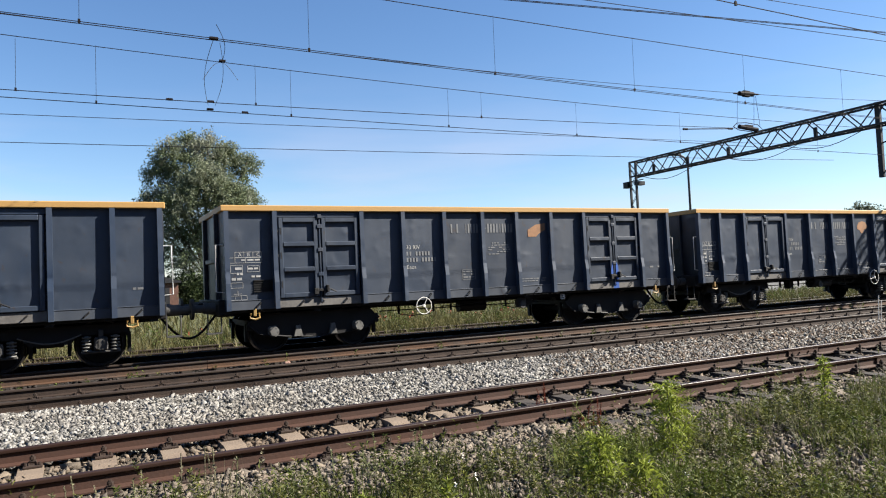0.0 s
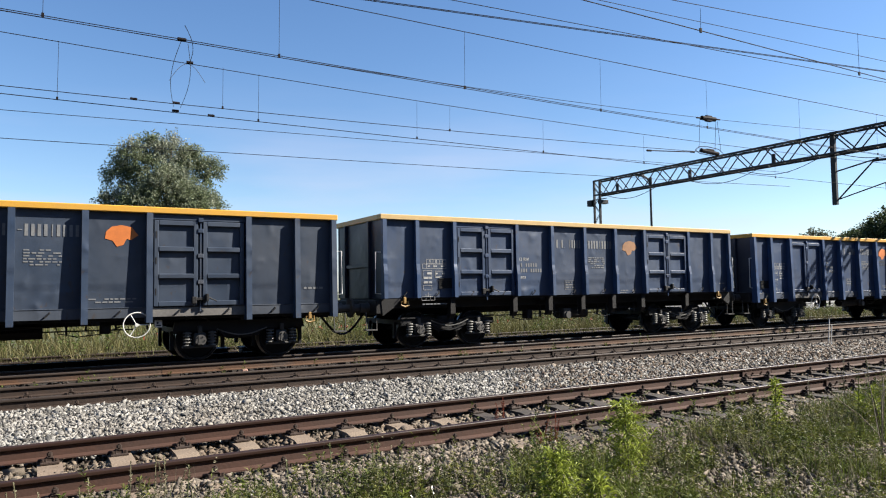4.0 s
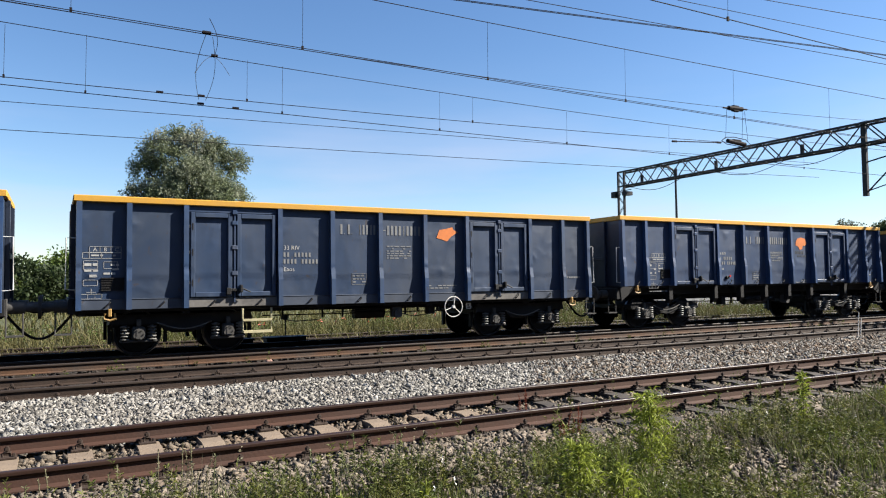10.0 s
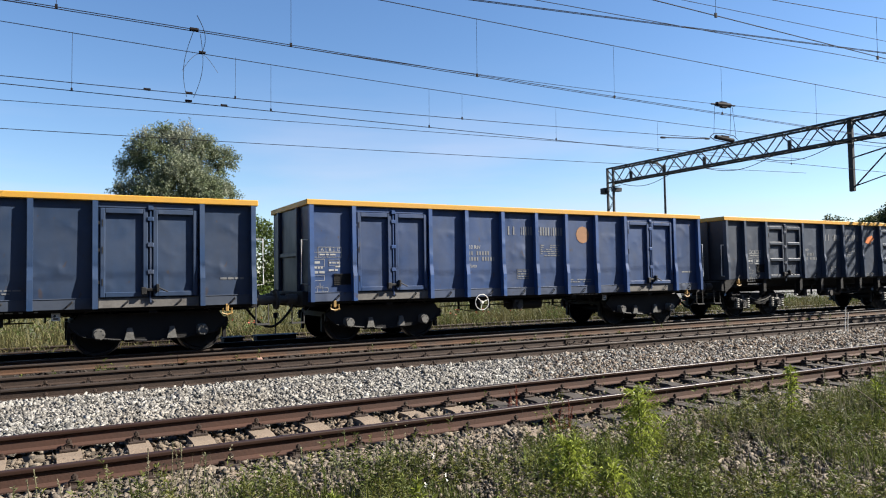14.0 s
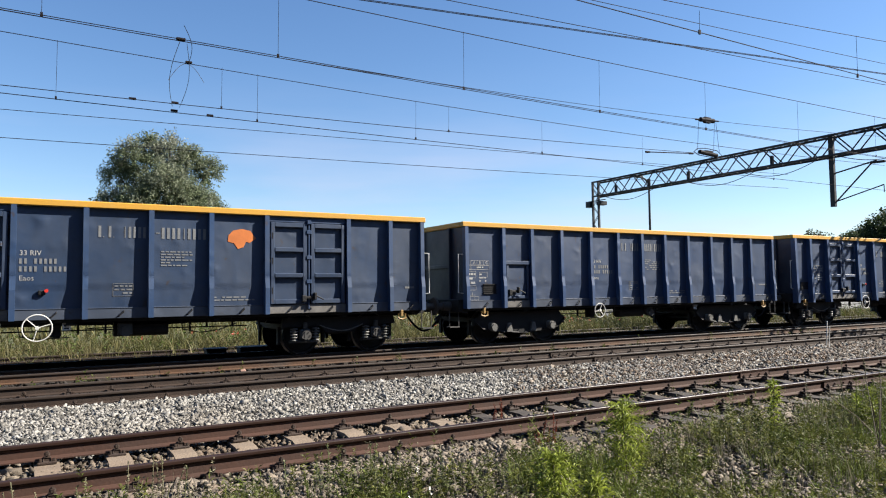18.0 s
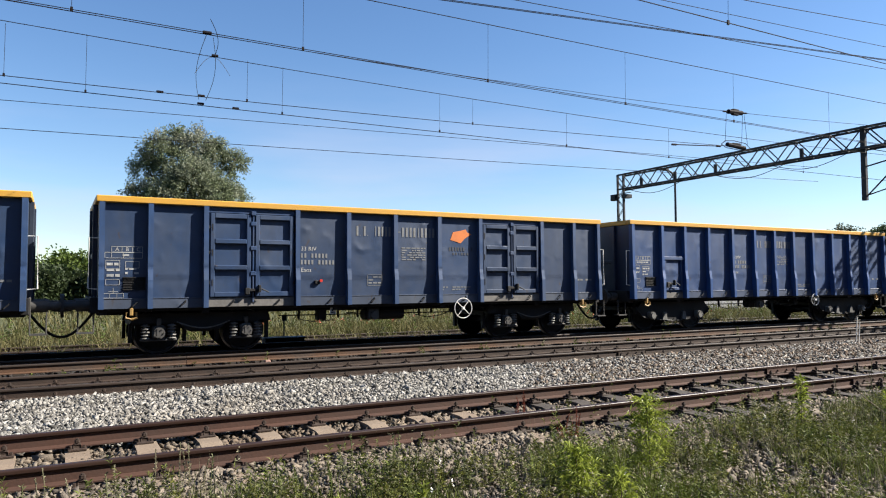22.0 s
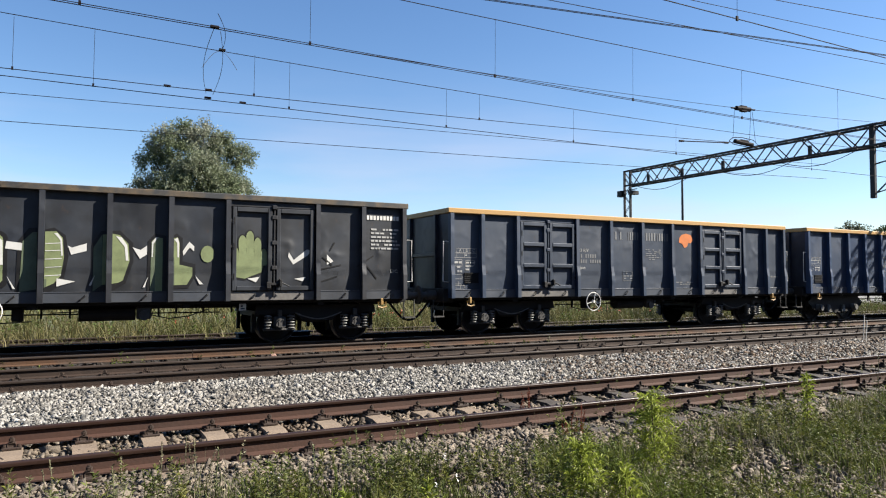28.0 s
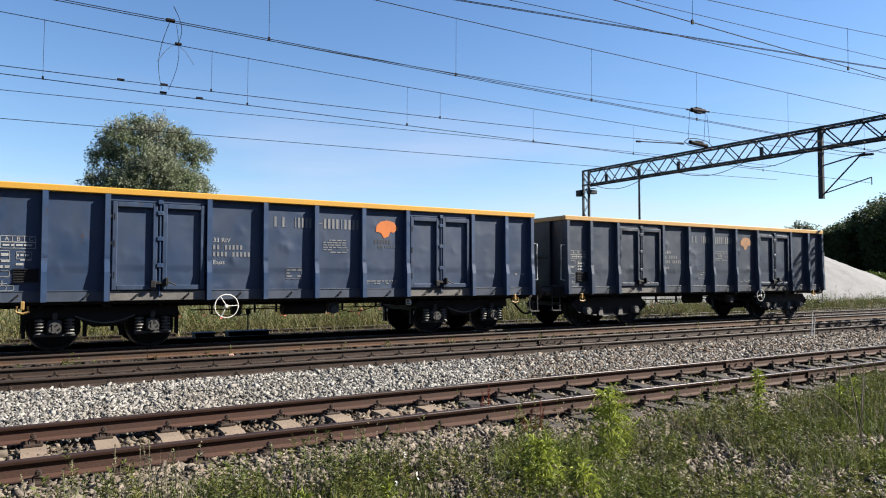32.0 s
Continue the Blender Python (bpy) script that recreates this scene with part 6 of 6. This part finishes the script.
# tall leafy weeds that stand out one by one
def tall_weed(name, label, x, y, height, stems, spread, material, leaf=(0.115, 0.0085), n_leaf=120, seed=1):
    rng = np.random.default_rng(seed)
    z = bed(y) - 0.01
    t = thing(name, label, "weed", pose(x, y, z), group="tall weeds by the track")
    for i in range(stems):
        a = rng.uniform(0, 2 * np.pi)
        h = height * (1.0 if i == 0 else rng.uniform(0.5, 0.85))
        top = Vector((spread * math.cos(a) * (0.15 if i == 0 else 1), spread * math.sin(a) * (0.15 if i == 0 else 1), h))
        foot = Vector((top.x * 0.25, top.y * 0.25, 0))
        bend = Vector((rng.normal(0, 0.02), rng.normal(0, 0.02), 0))
        line = [foot.lerp(top, q / 6) + bend * math.sin(math.pi * q / 6) for q in range(7)]
        stem = part("stem", Geo().path(line, 0.0035, 5).mesh("stem", material), t)
        s = rng.uniform(0.08, 1.0, n_leaf)
        pts = np.array([tuple(foot.lerp(top, q) + bend * math.sin(math.pi * q)) for q in s])
        az = rng.uniform(0, 2 * np.pi, n_leaf)
        out = np.stack([np.cos(az), np.sin(az), 0.35 + 1.1 * s ** 3], 1)
        part("foliage", leaves(pts, out, leaf[0] * (1.15 - 0.45 * s), leaf[1], material, "foliage", seed * 31 + i), stem)
    return t


def bushy_weed(x, y, height, width, shoots, seed, label):
    """An upright weed: one stem, with leafy side shoots that grow shorter towards the tip."""
    rng = np.random.default_rng(seed)
    t = thing("tall_weed", label, "weed", pose(x, y, bed(y) - 0.01), group="tall weeds by the track")
    sway = Vector((rng.normal(0, 0.03), rng.normal(0, 0.03), 0))

    def at(q):
        return Vector((0, 0, height * q)) + sway * q * q
    stem = part("stem", Geo().path([at(q / 8) for q in range(9)], 0.005, 5).mesh("stem", BARK), t)
    q = np.linspace(0.08, 0.93, shoots)
    for i in range(shoots):
        az = 2.4 * i + rng.normal(0, 0.4)
        length = width * (1.05 - 0.75 * q[i] ** 2) * rng.uniform(0.7, 1.2)
        way = Vector((math.cos(az), math.sin(az), rng.uniform(0.7, 1.3)))
        a = at(q[i])
        line = [a + way * length * f + Vector((0, 0, 0.25 * length * f * f)) for f in (0, 0.35, 0.7, 1.0)]
        shoot = part("shoot", Geo().path(line, 0.0025, 4).mesh("shoot", LEAF_WEED), t)
        n = int(14 + 75 * length)
        f = rng.uniform(0.15, 1.0, n)
        pts = np.array([tuple(a + way * length * u + Vector((0, 0, 0.25 * length * u * u))) for u in f])
        turn = rng.uniform(0, 2 * np.pi, n)
        out = np.stack([np.cos(turn) + way.x * 0.5, np.sin(turn) + way.y * 0.5, 0.25 + 1.0 * f ** 2], 1)
        part("foliage", leaves(pts, out, 0.14 * (1.1 - 0.35 * f), 0.0066, LEAF_WEED, "foliage", seed * 41 + i, 0.4), shoot)
    n = 26
    turn = rng.uniform(0, 2 * np.pi, n)
    part("tip_leaves", leaves(np.array([tuple(at(u)) for u in rng.uniform(0.9, 1.0, n)]), np.stack([np.cos(turn), np.sin(turn), rng.uniform(0.6, 2.0, n)], 1), 0.085, 0.008, LEAF_WEED, "tip_leaves", seed), stem)
    return t


for i, (x, y, h, wd, n) in enumerate(((4.56, 4.6, 0.73, 0.2, 32), (3.44, 4.2, 0.5, 0.17, 26), (3.72, 4.05, 0.34, 0.11, 12), (7.5, 5.2, 0.64, 0.06, 18), (9.3, 4.5, 0.74, 0.09, 20))):
    bushy_weed(x, y, h, wd, n, 20 + i, "tall bright green weed with narrow drooping leaves")
for i, (x, y, h, st, sp) in enumerate(((6.0, 6.1, 0.32, 2, 0.05), (8.9, 4.9, 0.5, 3, 0.14), (2.35, 4.55, 0.3, 3, 0.12), (1.75, 4.7, 0.26, 3, 0.1))):
    tall_weed("tall_weed", "green weed with narrow leaves at the trackside", x, y, h, st, sp, LEAF_WEED, seed=20 + i)
bare = thing("bare_weed", "dark bare branching weed beside tall grass", "weed", pose(7.35, 3.95, bed(3.95) - 0.01))
rng = np.random.default_rng(301)
for i in range(7):
    tip = Vector((rng.uniform(-0.5, 0.4), rng.uniform(-0.2, 0.35), rng.uniform(0.6, 0.85)))
    foot = Vector((0, 0, 0.05 * i))
    part("twig", Geo().path([foot, foot.lerp(tip, 0.4) + Vector((0, 0, 0.03)), foot.lerp(tip, 0.75), tip], 0.004, 4).mesh("twig", BARK), bare)
flowers = front[rng.choice(len(front), 26, replace=False)] + np.array([0, 0, 0.12])
stuff("white_flowers", "few small white flowers among the weeds", "flowers", herbs(flowers, 0.06, 9, 0.022, 0.007, PETAL, "white_flowers", 303))
for i, (x, y, h, st, sp) in enumerate(((2.55, 5.2, 0.42, 3, 0.12), (2.1, 4.9, 0.28, 3, 0.12), (7.6, 4.3, 0.78, 4, 0.25), (8.2, 4.25, 0.85, 4, 0.3), (5.5, 4.9, 0.36, 4, 0.15), (6.3, 5.0, 0.34, 4, 0.2), (8.0, 5.6, 0.4, 3, 0.2), (10.0, 5.3, 0.6, 4, 0.25), (0.55, 5.6, 0.34, 2, 0.06),
                                   (0.0, 4.9, 0.3, 3, 0.1), (0.85, 5.9, 0.3, 2, 0.06), (-0.35, 5.3, 0.34, 3, 0.1), (1.3, 5.4, 0.3, 3, 0.12), (1.9, 5.3, 0.36, 4, 0.14), (2.75, 5.5, 0.4, 4, 0.14), (2.9, 5.3, 0.34, 4, 0.14))):
    tall_weed("thin_weed", "thin grey-green weed with small leaves and seeds", x, y, h, st, sp, GRASS, (0.035, 0.005), 40, seed=60 + i)
for i, (x, y, h) in enumerate(((5.35, 7.6, 0.3), (5.2, 7.55, 0.24), (5.02, 6.15, 0.34), (4.95, 6.2, 0.26), (4.75, 6.1, 0.22))):
    tall_weed("red_weed", "reddish dry weed beside the rusty rail", x, y, h, 3, 0.04, REDWEED, (0.03, 0.004), 50, seed=90 + i)

for i, (x, y, h) in enumerate(((-0.05, 6.05, 0.36), (0.1, 5.9, 0.3), (0.42, 6.0, 0.33), (0.72, 6.1, 0.4), (0.9, 6.05, 0.44), (0.98, 6.1, 0.4), (1.1, 5.9, 0.32), (-0.3, 5.8, 0.3), (1.5, 6.0, 0.22), (9.6, 5.6, 0.75), (9.9, 5.5, 0.8), (8.9, 5.7, 0.5))):
    tall_weed("seed_stalk", "pale dry seed stalk among the trackside stones", x, y, h, 2, 0.05, DRY, (0.03, 0.0065), 34, seed=130 + i)

for i, (x, y, h, n) in enumerate(((0.35, 5.5, 0.42, 2), (0.6, 5.2, 0.36, 3), (1.05, 5.55, 0.44, 2), (1.35, 5.1, 0.4, 3), (1.75, 5.45, 0.42, 3), (2.2, 5.6, 0.46, 3), (2.45, 5.35, 0.5, 3), (2.62, 5.6, 0.42, 2), (3.1, 5.3, 0.36, 3), (-0.15, 5.6, 0.38, 2))):
    tall_weed("thin_weed", "thin grey-green weed that stands against the rusty rail", x, y, h, n, 0.12, GREYWEED, (0.05, 0.0055), 46, seed=160 + i)

# tall meadow grass behind the train
back = np.concatenate([wedge(700, 20.0, 22.0, -0.25, 2.3, 31, 0.8), wedge(8000, 22.2, 27.5, -0.25, 2.3, 32, 0.8)])
stuff("meadow_grass", "tall rough meadow grass behind the train", "grass", blades(back, 0.34, 0.011, 7, 0.85, MEADOWGRASS, "meadow_grass", 0.4, 33))
stuff("meadow_weeds", "darker weeds in the rough meadow", "weeds", herbs(patchy(back[700:], 8, 0.2), 0.5, 10, 0.09, 0.02, LEAF_BUSH, "meadow_weeds", 34))
stuff("meadow_grass", "rough meadow grass towards the bushes", "grass", blades(wedge(5200, 27.5, 47, -0.25, 2.2, 37, 0.9), 0.5, 0.02, 5, 0.8, MEADOWGRASS, "far_meadow_grass", 0.4, 38))
poppies = wedge(60, 22.8, 25.5, 0.1, 1.2, 35)
stuff("poppies", "scattered red-orange flowers in the meadow", "flowers", herbs(poppies + np.array([0, 0, 0.4]), 0.12, 6, 0.06, 0.03, mat("poppy", (0.3, 0.05, 0.02), 0.6, 0, 0.2, 3.0, 30.0, 0.0), "poppies", 36))


def crown(centre, radius, clumps, per, length, width, material, name, seed, clump=0.3, low=-1.0):
    """Leaves in many clumps on an uneven rounded crown, denser outside, with gaps."""
    rng = np.random.default_rng(seed)
    d = rng.normal(size=(clumps, 3))
    d /= np.linalg.norm(d, axis=1)[:, None]
    d[:, 2] = np.maximum(d[:, 2], low)
    mids = np.array(centre) + d * np.array(radius) * rng.uniform(0.45, 1.0, (clumps, 1)) ** 0.6 * rng.uniform(0.86, 1.1, (clumps, 1))
    size = clump * np.mean(radius) * rng.uniform(0.6, 1.3, clumps)
    o = rng.normal(size=(clumps, per, 3))
    o /= np.linalg.norm(o, axis=2)[..., None]
    pts = mids[:, None, :] + o * (size[:, None] * rng.uniform(0.35, 1.1, (clumps, per)))[..., None]
    out = o + rng.normal(0, 0.5, o.shape) + np.array([0, 0, 0.2])
    return leaves(pts.reshape(-1, 3), out.reshape(-1, 3), length, width, material, name, seed), mids


def tree(name, label, x, y, centre_z, radius, clumps, per, leaf, material, seed, clump=0.3, trunk=0.3, low=-1.0):
    t = thing(name, label, "tree", pose(x, y, bed(y)))
    me, mids = crown((0, 0, centre_z), radius, clumps, per, leaf[0], leaf[1], material, "crown", seed, clump, low)
    g = Geo()
    fork = Vector((0.1, 0, centre_z * 0.35))
    g.rod((0, 0, -0.3), fork, trunk, 10, trunk * 0.75)
    rng = np.random.default_rng(seed)
    for m in mids[rng.choice(len(mids), min(14, len(mids)), replace=False)]:
        m = Vector(m)
        knee = fork.lerp(m, 0.5) + Vector((0, 0, 0.4))
        g.rod(fork, knee, trunk * 0.45, 6, trunk * 0.28)
        g.rod(knee, m, trunk * 0.28, 6, trunk * 0.08)
    part("trunk", g.mesh("trunk", BARK, 50), t)
    part("crown", me, t)
    return t


def twigs(centre, r, n, per, seed):
    """Leaves strewn along twigs that fan out from a centre, so that the outline stays ragged."""
    rng = np.random.default_rng(seed)
    d = rng.normal(size=(n, 3)) * np.array([1, 1, 0.9]) + np.array([0, 0, 0.35])
    d /= np.linalg.norm(d, axis=1)[:, None]
    reach = r * rng.uniform(0.72, 1.12, n) * np.where(rng.random(n) < 0.12, 1.18, 1.0)
    f = rng.uniform(0.3, 1.0, (n, per)) ** 0.7
    pts = np.array(centre) + d[:, None, :] * (reach[:, None] * f)[..., None] + rng.normal(0, 0.13, (n, per, 3))
    out = d[:, None, :] * 0.8 + rng.normal(0, 0.7, (n, per, 3))
    return leaves(pts.reshape(-1, 3), out.reshape(-1, 3), 0.22, 0.045, LEAF_WILLOW, "crown_lobe", seed)


willow = thing("willow_tree", "large grey-green broadleaf tree behind the railway", "tree", pose(9.5, 60, bed(60)))
part("trunk", Geo().rod((0, 0, -0.3), (0.1, 0, 2.8), 0.38, 12, 0.3).mesh("trunk", BARK, 50), willow)
for i, (x, y, z, r) in enumerate(((9.6, 60, 8.6, 3.7), (9.5, 60.2, 4.4, 3.6), (7.0, 59.4, 12.0, 1.9), (9.9, 59.6, 12.8, 1.9), (8.3, 60.3, 13.2, 1.4), (11.5, 59.8, 12.2, 1.7), (13.0, 59.6, 11.6, 1.5), (5.5, 59.8, 8.8, 1.3),
                                  (6.1, 60.4, 10.8, 1.6), (13.2, 60, 8.7, 1.6), (5.9, 60, 6.0, 1.9), (12.9, 59.6, 5.4, 2.0), (9.3, 57.6, 10.0, 2.2), (11.3, 57.4, 8.4, 2.0), (7.2, 57.8, 8.4, 1.9))):
    part("crown_lobe", twigs(((x - 9.5) * 0.93, y - 60, z), r * 0.97, int(34 * r * r), 38, 44 + i), willow)
    part("branch", Geo().path([(0.1, 0, 2.6), ((x - 9.5) * 0.45, (y - 60) * 0.4, 2.6 + (z - 2.6) * 0.6), (x - 9.5, y - 60, z + r * 0.4)], 0.07, 6).mesh("branch", BARK, 50), willow)

# bushes along the far edge of the meadow
rnd = random.Random(5)
for i, (u, y, top, width) in enumerate(((-0.035, 50, 3.3, 3.2), (-0.075, 52, 2.8, 2.5), (0.02, 54, 3.9, 2.8), (0.045, 50, 2.6, 2.0), (0.07, 56, 3.0, 1.7), (-0.13, 55, 3.5, 4.0), (0.13, 58, 2.6, 2.5), (0.255, 60, 6.6, 3.2), (0.33, 62, 5.6, 3.5), (0.2, 61, 4.6, 2.4),
                                         (1.92, 44, 2.35, 1.6), (2.0, 45, 1.9, 1.5), (2.08, 47, 1.7, 1.5))):
    tree("bush", "leafy green bush at the meadow's edge", u * y, y, top * 0.5, (width, width * 0.8, top * 0.5), 34, 260, (0.24, 0.09), LEAF_BUSH if i % 3 or i > 9 else LEAF_DARK, 120 + i, 0.36, 0.08, -0.6)

# dark wood to the side, lower towards its far end
first_tree = tree("forest_tree", "tall dark green broadleaf tree in a wood", 118, 56, 7.6, (4.6, 4.6, 5.6), 90, 260, (0.42, 0.17), LEAF_DARK, 70, 0.3, 0.4)
tagged(first_tree, group="trees of the wood")
WOOD_TREES = [(2.01 + 0.055 * i, 60 + (i * 7) % 11, 0.98 + 0.1 * ((i * 5) % 3)) for i in range(12)] + [(1.79 + 0.032 * i, 66 + (i * 5) % 9, 0.76 + 0.06 * ((i * 2) % 3)) for i in range(6)]
for u, y, s in WOOD_TREES:
    o = copy_thing(first_tree, pose(u * y, y, -0.3, 0, 0, rnd.uniform(0, 360)))
    o.scale = (s * 1.1, s * 1.1, s)
# distance haze is put into the paler leaf colour of these trees
pale_tree = tree("forest_tree", "far tree behind the wood, distance haze in its pale colour", 1.56 * 140, 140, 9.6, (5.2, 5.2, 6.4), 70, 130, (0.5, 0.2), LEAF_FAR, 71, 0.28, 0.35)
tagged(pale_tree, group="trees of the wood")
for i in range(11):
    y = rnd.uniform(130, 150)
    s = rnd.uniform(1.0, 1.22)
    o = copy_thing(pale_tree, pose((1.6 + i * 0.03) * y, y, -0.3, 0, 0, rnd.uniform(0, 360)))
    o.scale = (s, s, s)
for i in range(16):
    y = rnd.uniform(260, 320)
    o = copy_thing(first_tree, pose((-0.2 + i * 0.03) * y, y, -0.3, 0, 0, rnd.uniform(0, 360)))
    o.scale = (0.7, 0.7, 0.5)


# gravel heap
def heap(x, y, rx, ry, h):
    n, m = 40, 16
    verts, faces = [(0, 0, h)], []
    for j in range(1, m + 1):
        r = j / m
        for i in range(n):
            a = 2 * math.pi * i / n
            wob = 1 + 0.12 * noise.noise(Vector((math.cos(a) * 1.5, math.sin(a) * 1.5, 3.1)))
            z = h * (1 - r ** 1.1) + 0.12 * noise.noise(Vector((rx * r * math.cos(a), ry * r * math.sin(a), 1.0)))
            verts.append((rx * r * wob * math.cos(a), ry * r * wob * math.sin(a), max(z, -0.05)))
    for i in range(n):
        faces.append((0, 1 + i, 1 + (i + 1) % n))
        for j in range(m - 1):
            k = 1 + j * n
            faces.append((k + i, k + n + i, k + n + (i + 1) % n, k + (i + 1) % n))
    me = bpy.data.meshes.new("gravel_heap")
    me.from_pydata(verts, [], faces)
    me.polygons.foreach_set("use_smooth", [True] * len(me.polygons))
    me.materials.append(PILE)
    return thing("gravel_heap", "grey heap of crushed stone on the grass", "gravel heap", pose(x, y, bed(y)), me)


heap(50.0, 33.0, 19.0, 7.0, 4.6)


# small things beside the tracks
def machine(x, y, w, label):
    t = thing("point_machine", label, "point machine", pose(x, y, bed(y)))
    part("case", Geo().box(0, w, -0.2, 0.2, 0.0, 0.3, 0.02).mesh("case", BLACK), t)
    part("lid", Geo().box(-0.03, w + 0.03, -0.24, 0.24, 0.3, 0.34, 0.01).mesh("lid", STEEL), t)
    part("rod", Geo().rod((w * 0.5, -0.2, 0.15), (w * 0.5, -1.6, 0.12), 0.025, 6).mesh("rod", STEEL), t)


machine(4.15, 19.35, 0.5, "low black point machine box beside the rails")
machine(5.0, 19.3, 1.1, "long low black trackside box with a lid")
t = thing("signal_stake", "thin dark stake beside a trackside box", "stake", pose(5.65, 19.6, bed(19.6)))
part("pole", Geo().rod((0, 0, 0), (0, 0, 0.95), 0.02, 6).mesh("pole", STEEL), t)
part("head", Geo().box(-0.06, 0.06, -0.03, 0.03, 0.8, 0.95, 0.01).mesh("head", STEEL), t)
for dx, h in ((0.0, 0.62), (0.17, 0.75)):
    thing("marker_stake", "thin white-painted marker stake in the ballast", "stake", pose(18.2 + dx, 10.95 + dx, bed(10.9) - 0.05, 2, 3, 0), Geo().rod((0, 0, 0), (0, 0, h), 0.011, 6).mesh("marker_stake", WHITE))
rock = mat("pinkish_stone", (0.25, 0.15, 0.12), 0.9, 0, 0.3, 8.0, 40.0, 0.3)
thing("marker_stone", "small pinkish stone beside the rusty rail", "stone", pose(3.9, 14.75, bed(14.75)), Geo().box(-0.07, 0.07, -0.05, 0.05, 0, 0.15, 0.03).mesh("marker_stone", rock))


def hut():
    t = thing("brick_hut", "small brown brick hut beyond the meadow", "hut", pose(5.1, 56, bed(56)))
    brick = mat("brown_brick", (0.11, 0.055, 0.04), 0.9, 0, 0.4, 3.0, 20.0, 0.3)
    part("wall", Geo().box(-1.3, 1.6, -1.2, 1.2, 0, 2.3, 0.02).mesh("wall", brick), t)
    part("roof", Geo().prism([(-1.5, 2.3), (-1.5, 2.42), (0.15, 2.9), (1.8, 2.42), (1.8, 2.3)], -1.4, 1.4, "y").mesh("roof", STEEL), t)
    part("door", Geo().box(0.2, 1.0, -1.23, -1.2, 0, 1.95).mesh("door", STEEL), t)


hut()
t = thing("yellow_sign", "plain yellow board on a post beyond the meadow", "sign", pose(4.4, 55, bed(55)))
part("board", Geo().box(-0.55, 0.55, -0.03, 0.03, 2.3, 2.85, 0.01).mesh("board", LAMPYELLOW), t)
part("post", Geo().rod((0, 0.06, 0), (0, 0.06, 2.8), 0.05, 8).mesh("post", STEEL), t)


# ---- the moving train ----
START = 2.83 + HALF                                  # centre of the first whole wagon at the start
RUN = [(0.0, 0.0), (3.3, 42.58), (7.4, 95.25), (10.0, 128.87), (13.0, 167.25), (17.6, 226.55), (21.0, 270.1), (24.2, 311.0), (28.0, 359.35), (32.0, 410.4)]


def run_at(t):
    return float(np.interp(t, [q[0] for q in RUN], [q[1] for q in RUN]))


def motions():
    for k, w in TRAIN:
        walk(w, [(t, pose(START + k * PITCH - s, T3, 0)) for t, s in RUN])
    for (side, base), sets in WHEELS.items():
        rows = []
        for i in range(0, 641):
            t = i * 0.05
            turn = -math.degrees(run_at(t) / 0.46)
            rows.append((t, pose(side * base, 0, 0.46) @ Matrix.Rotation(radians(turn % 360), 4, "Y")))
        walk(sets[0], rows)
        first = sets[0].animation_data
        for other in sets[1:]:
            other.rotation_mode = "QUATERNION"
            data = other.animation_data_create()
            data.action = first.action
            data.action_slot = first.action_slot


motions()
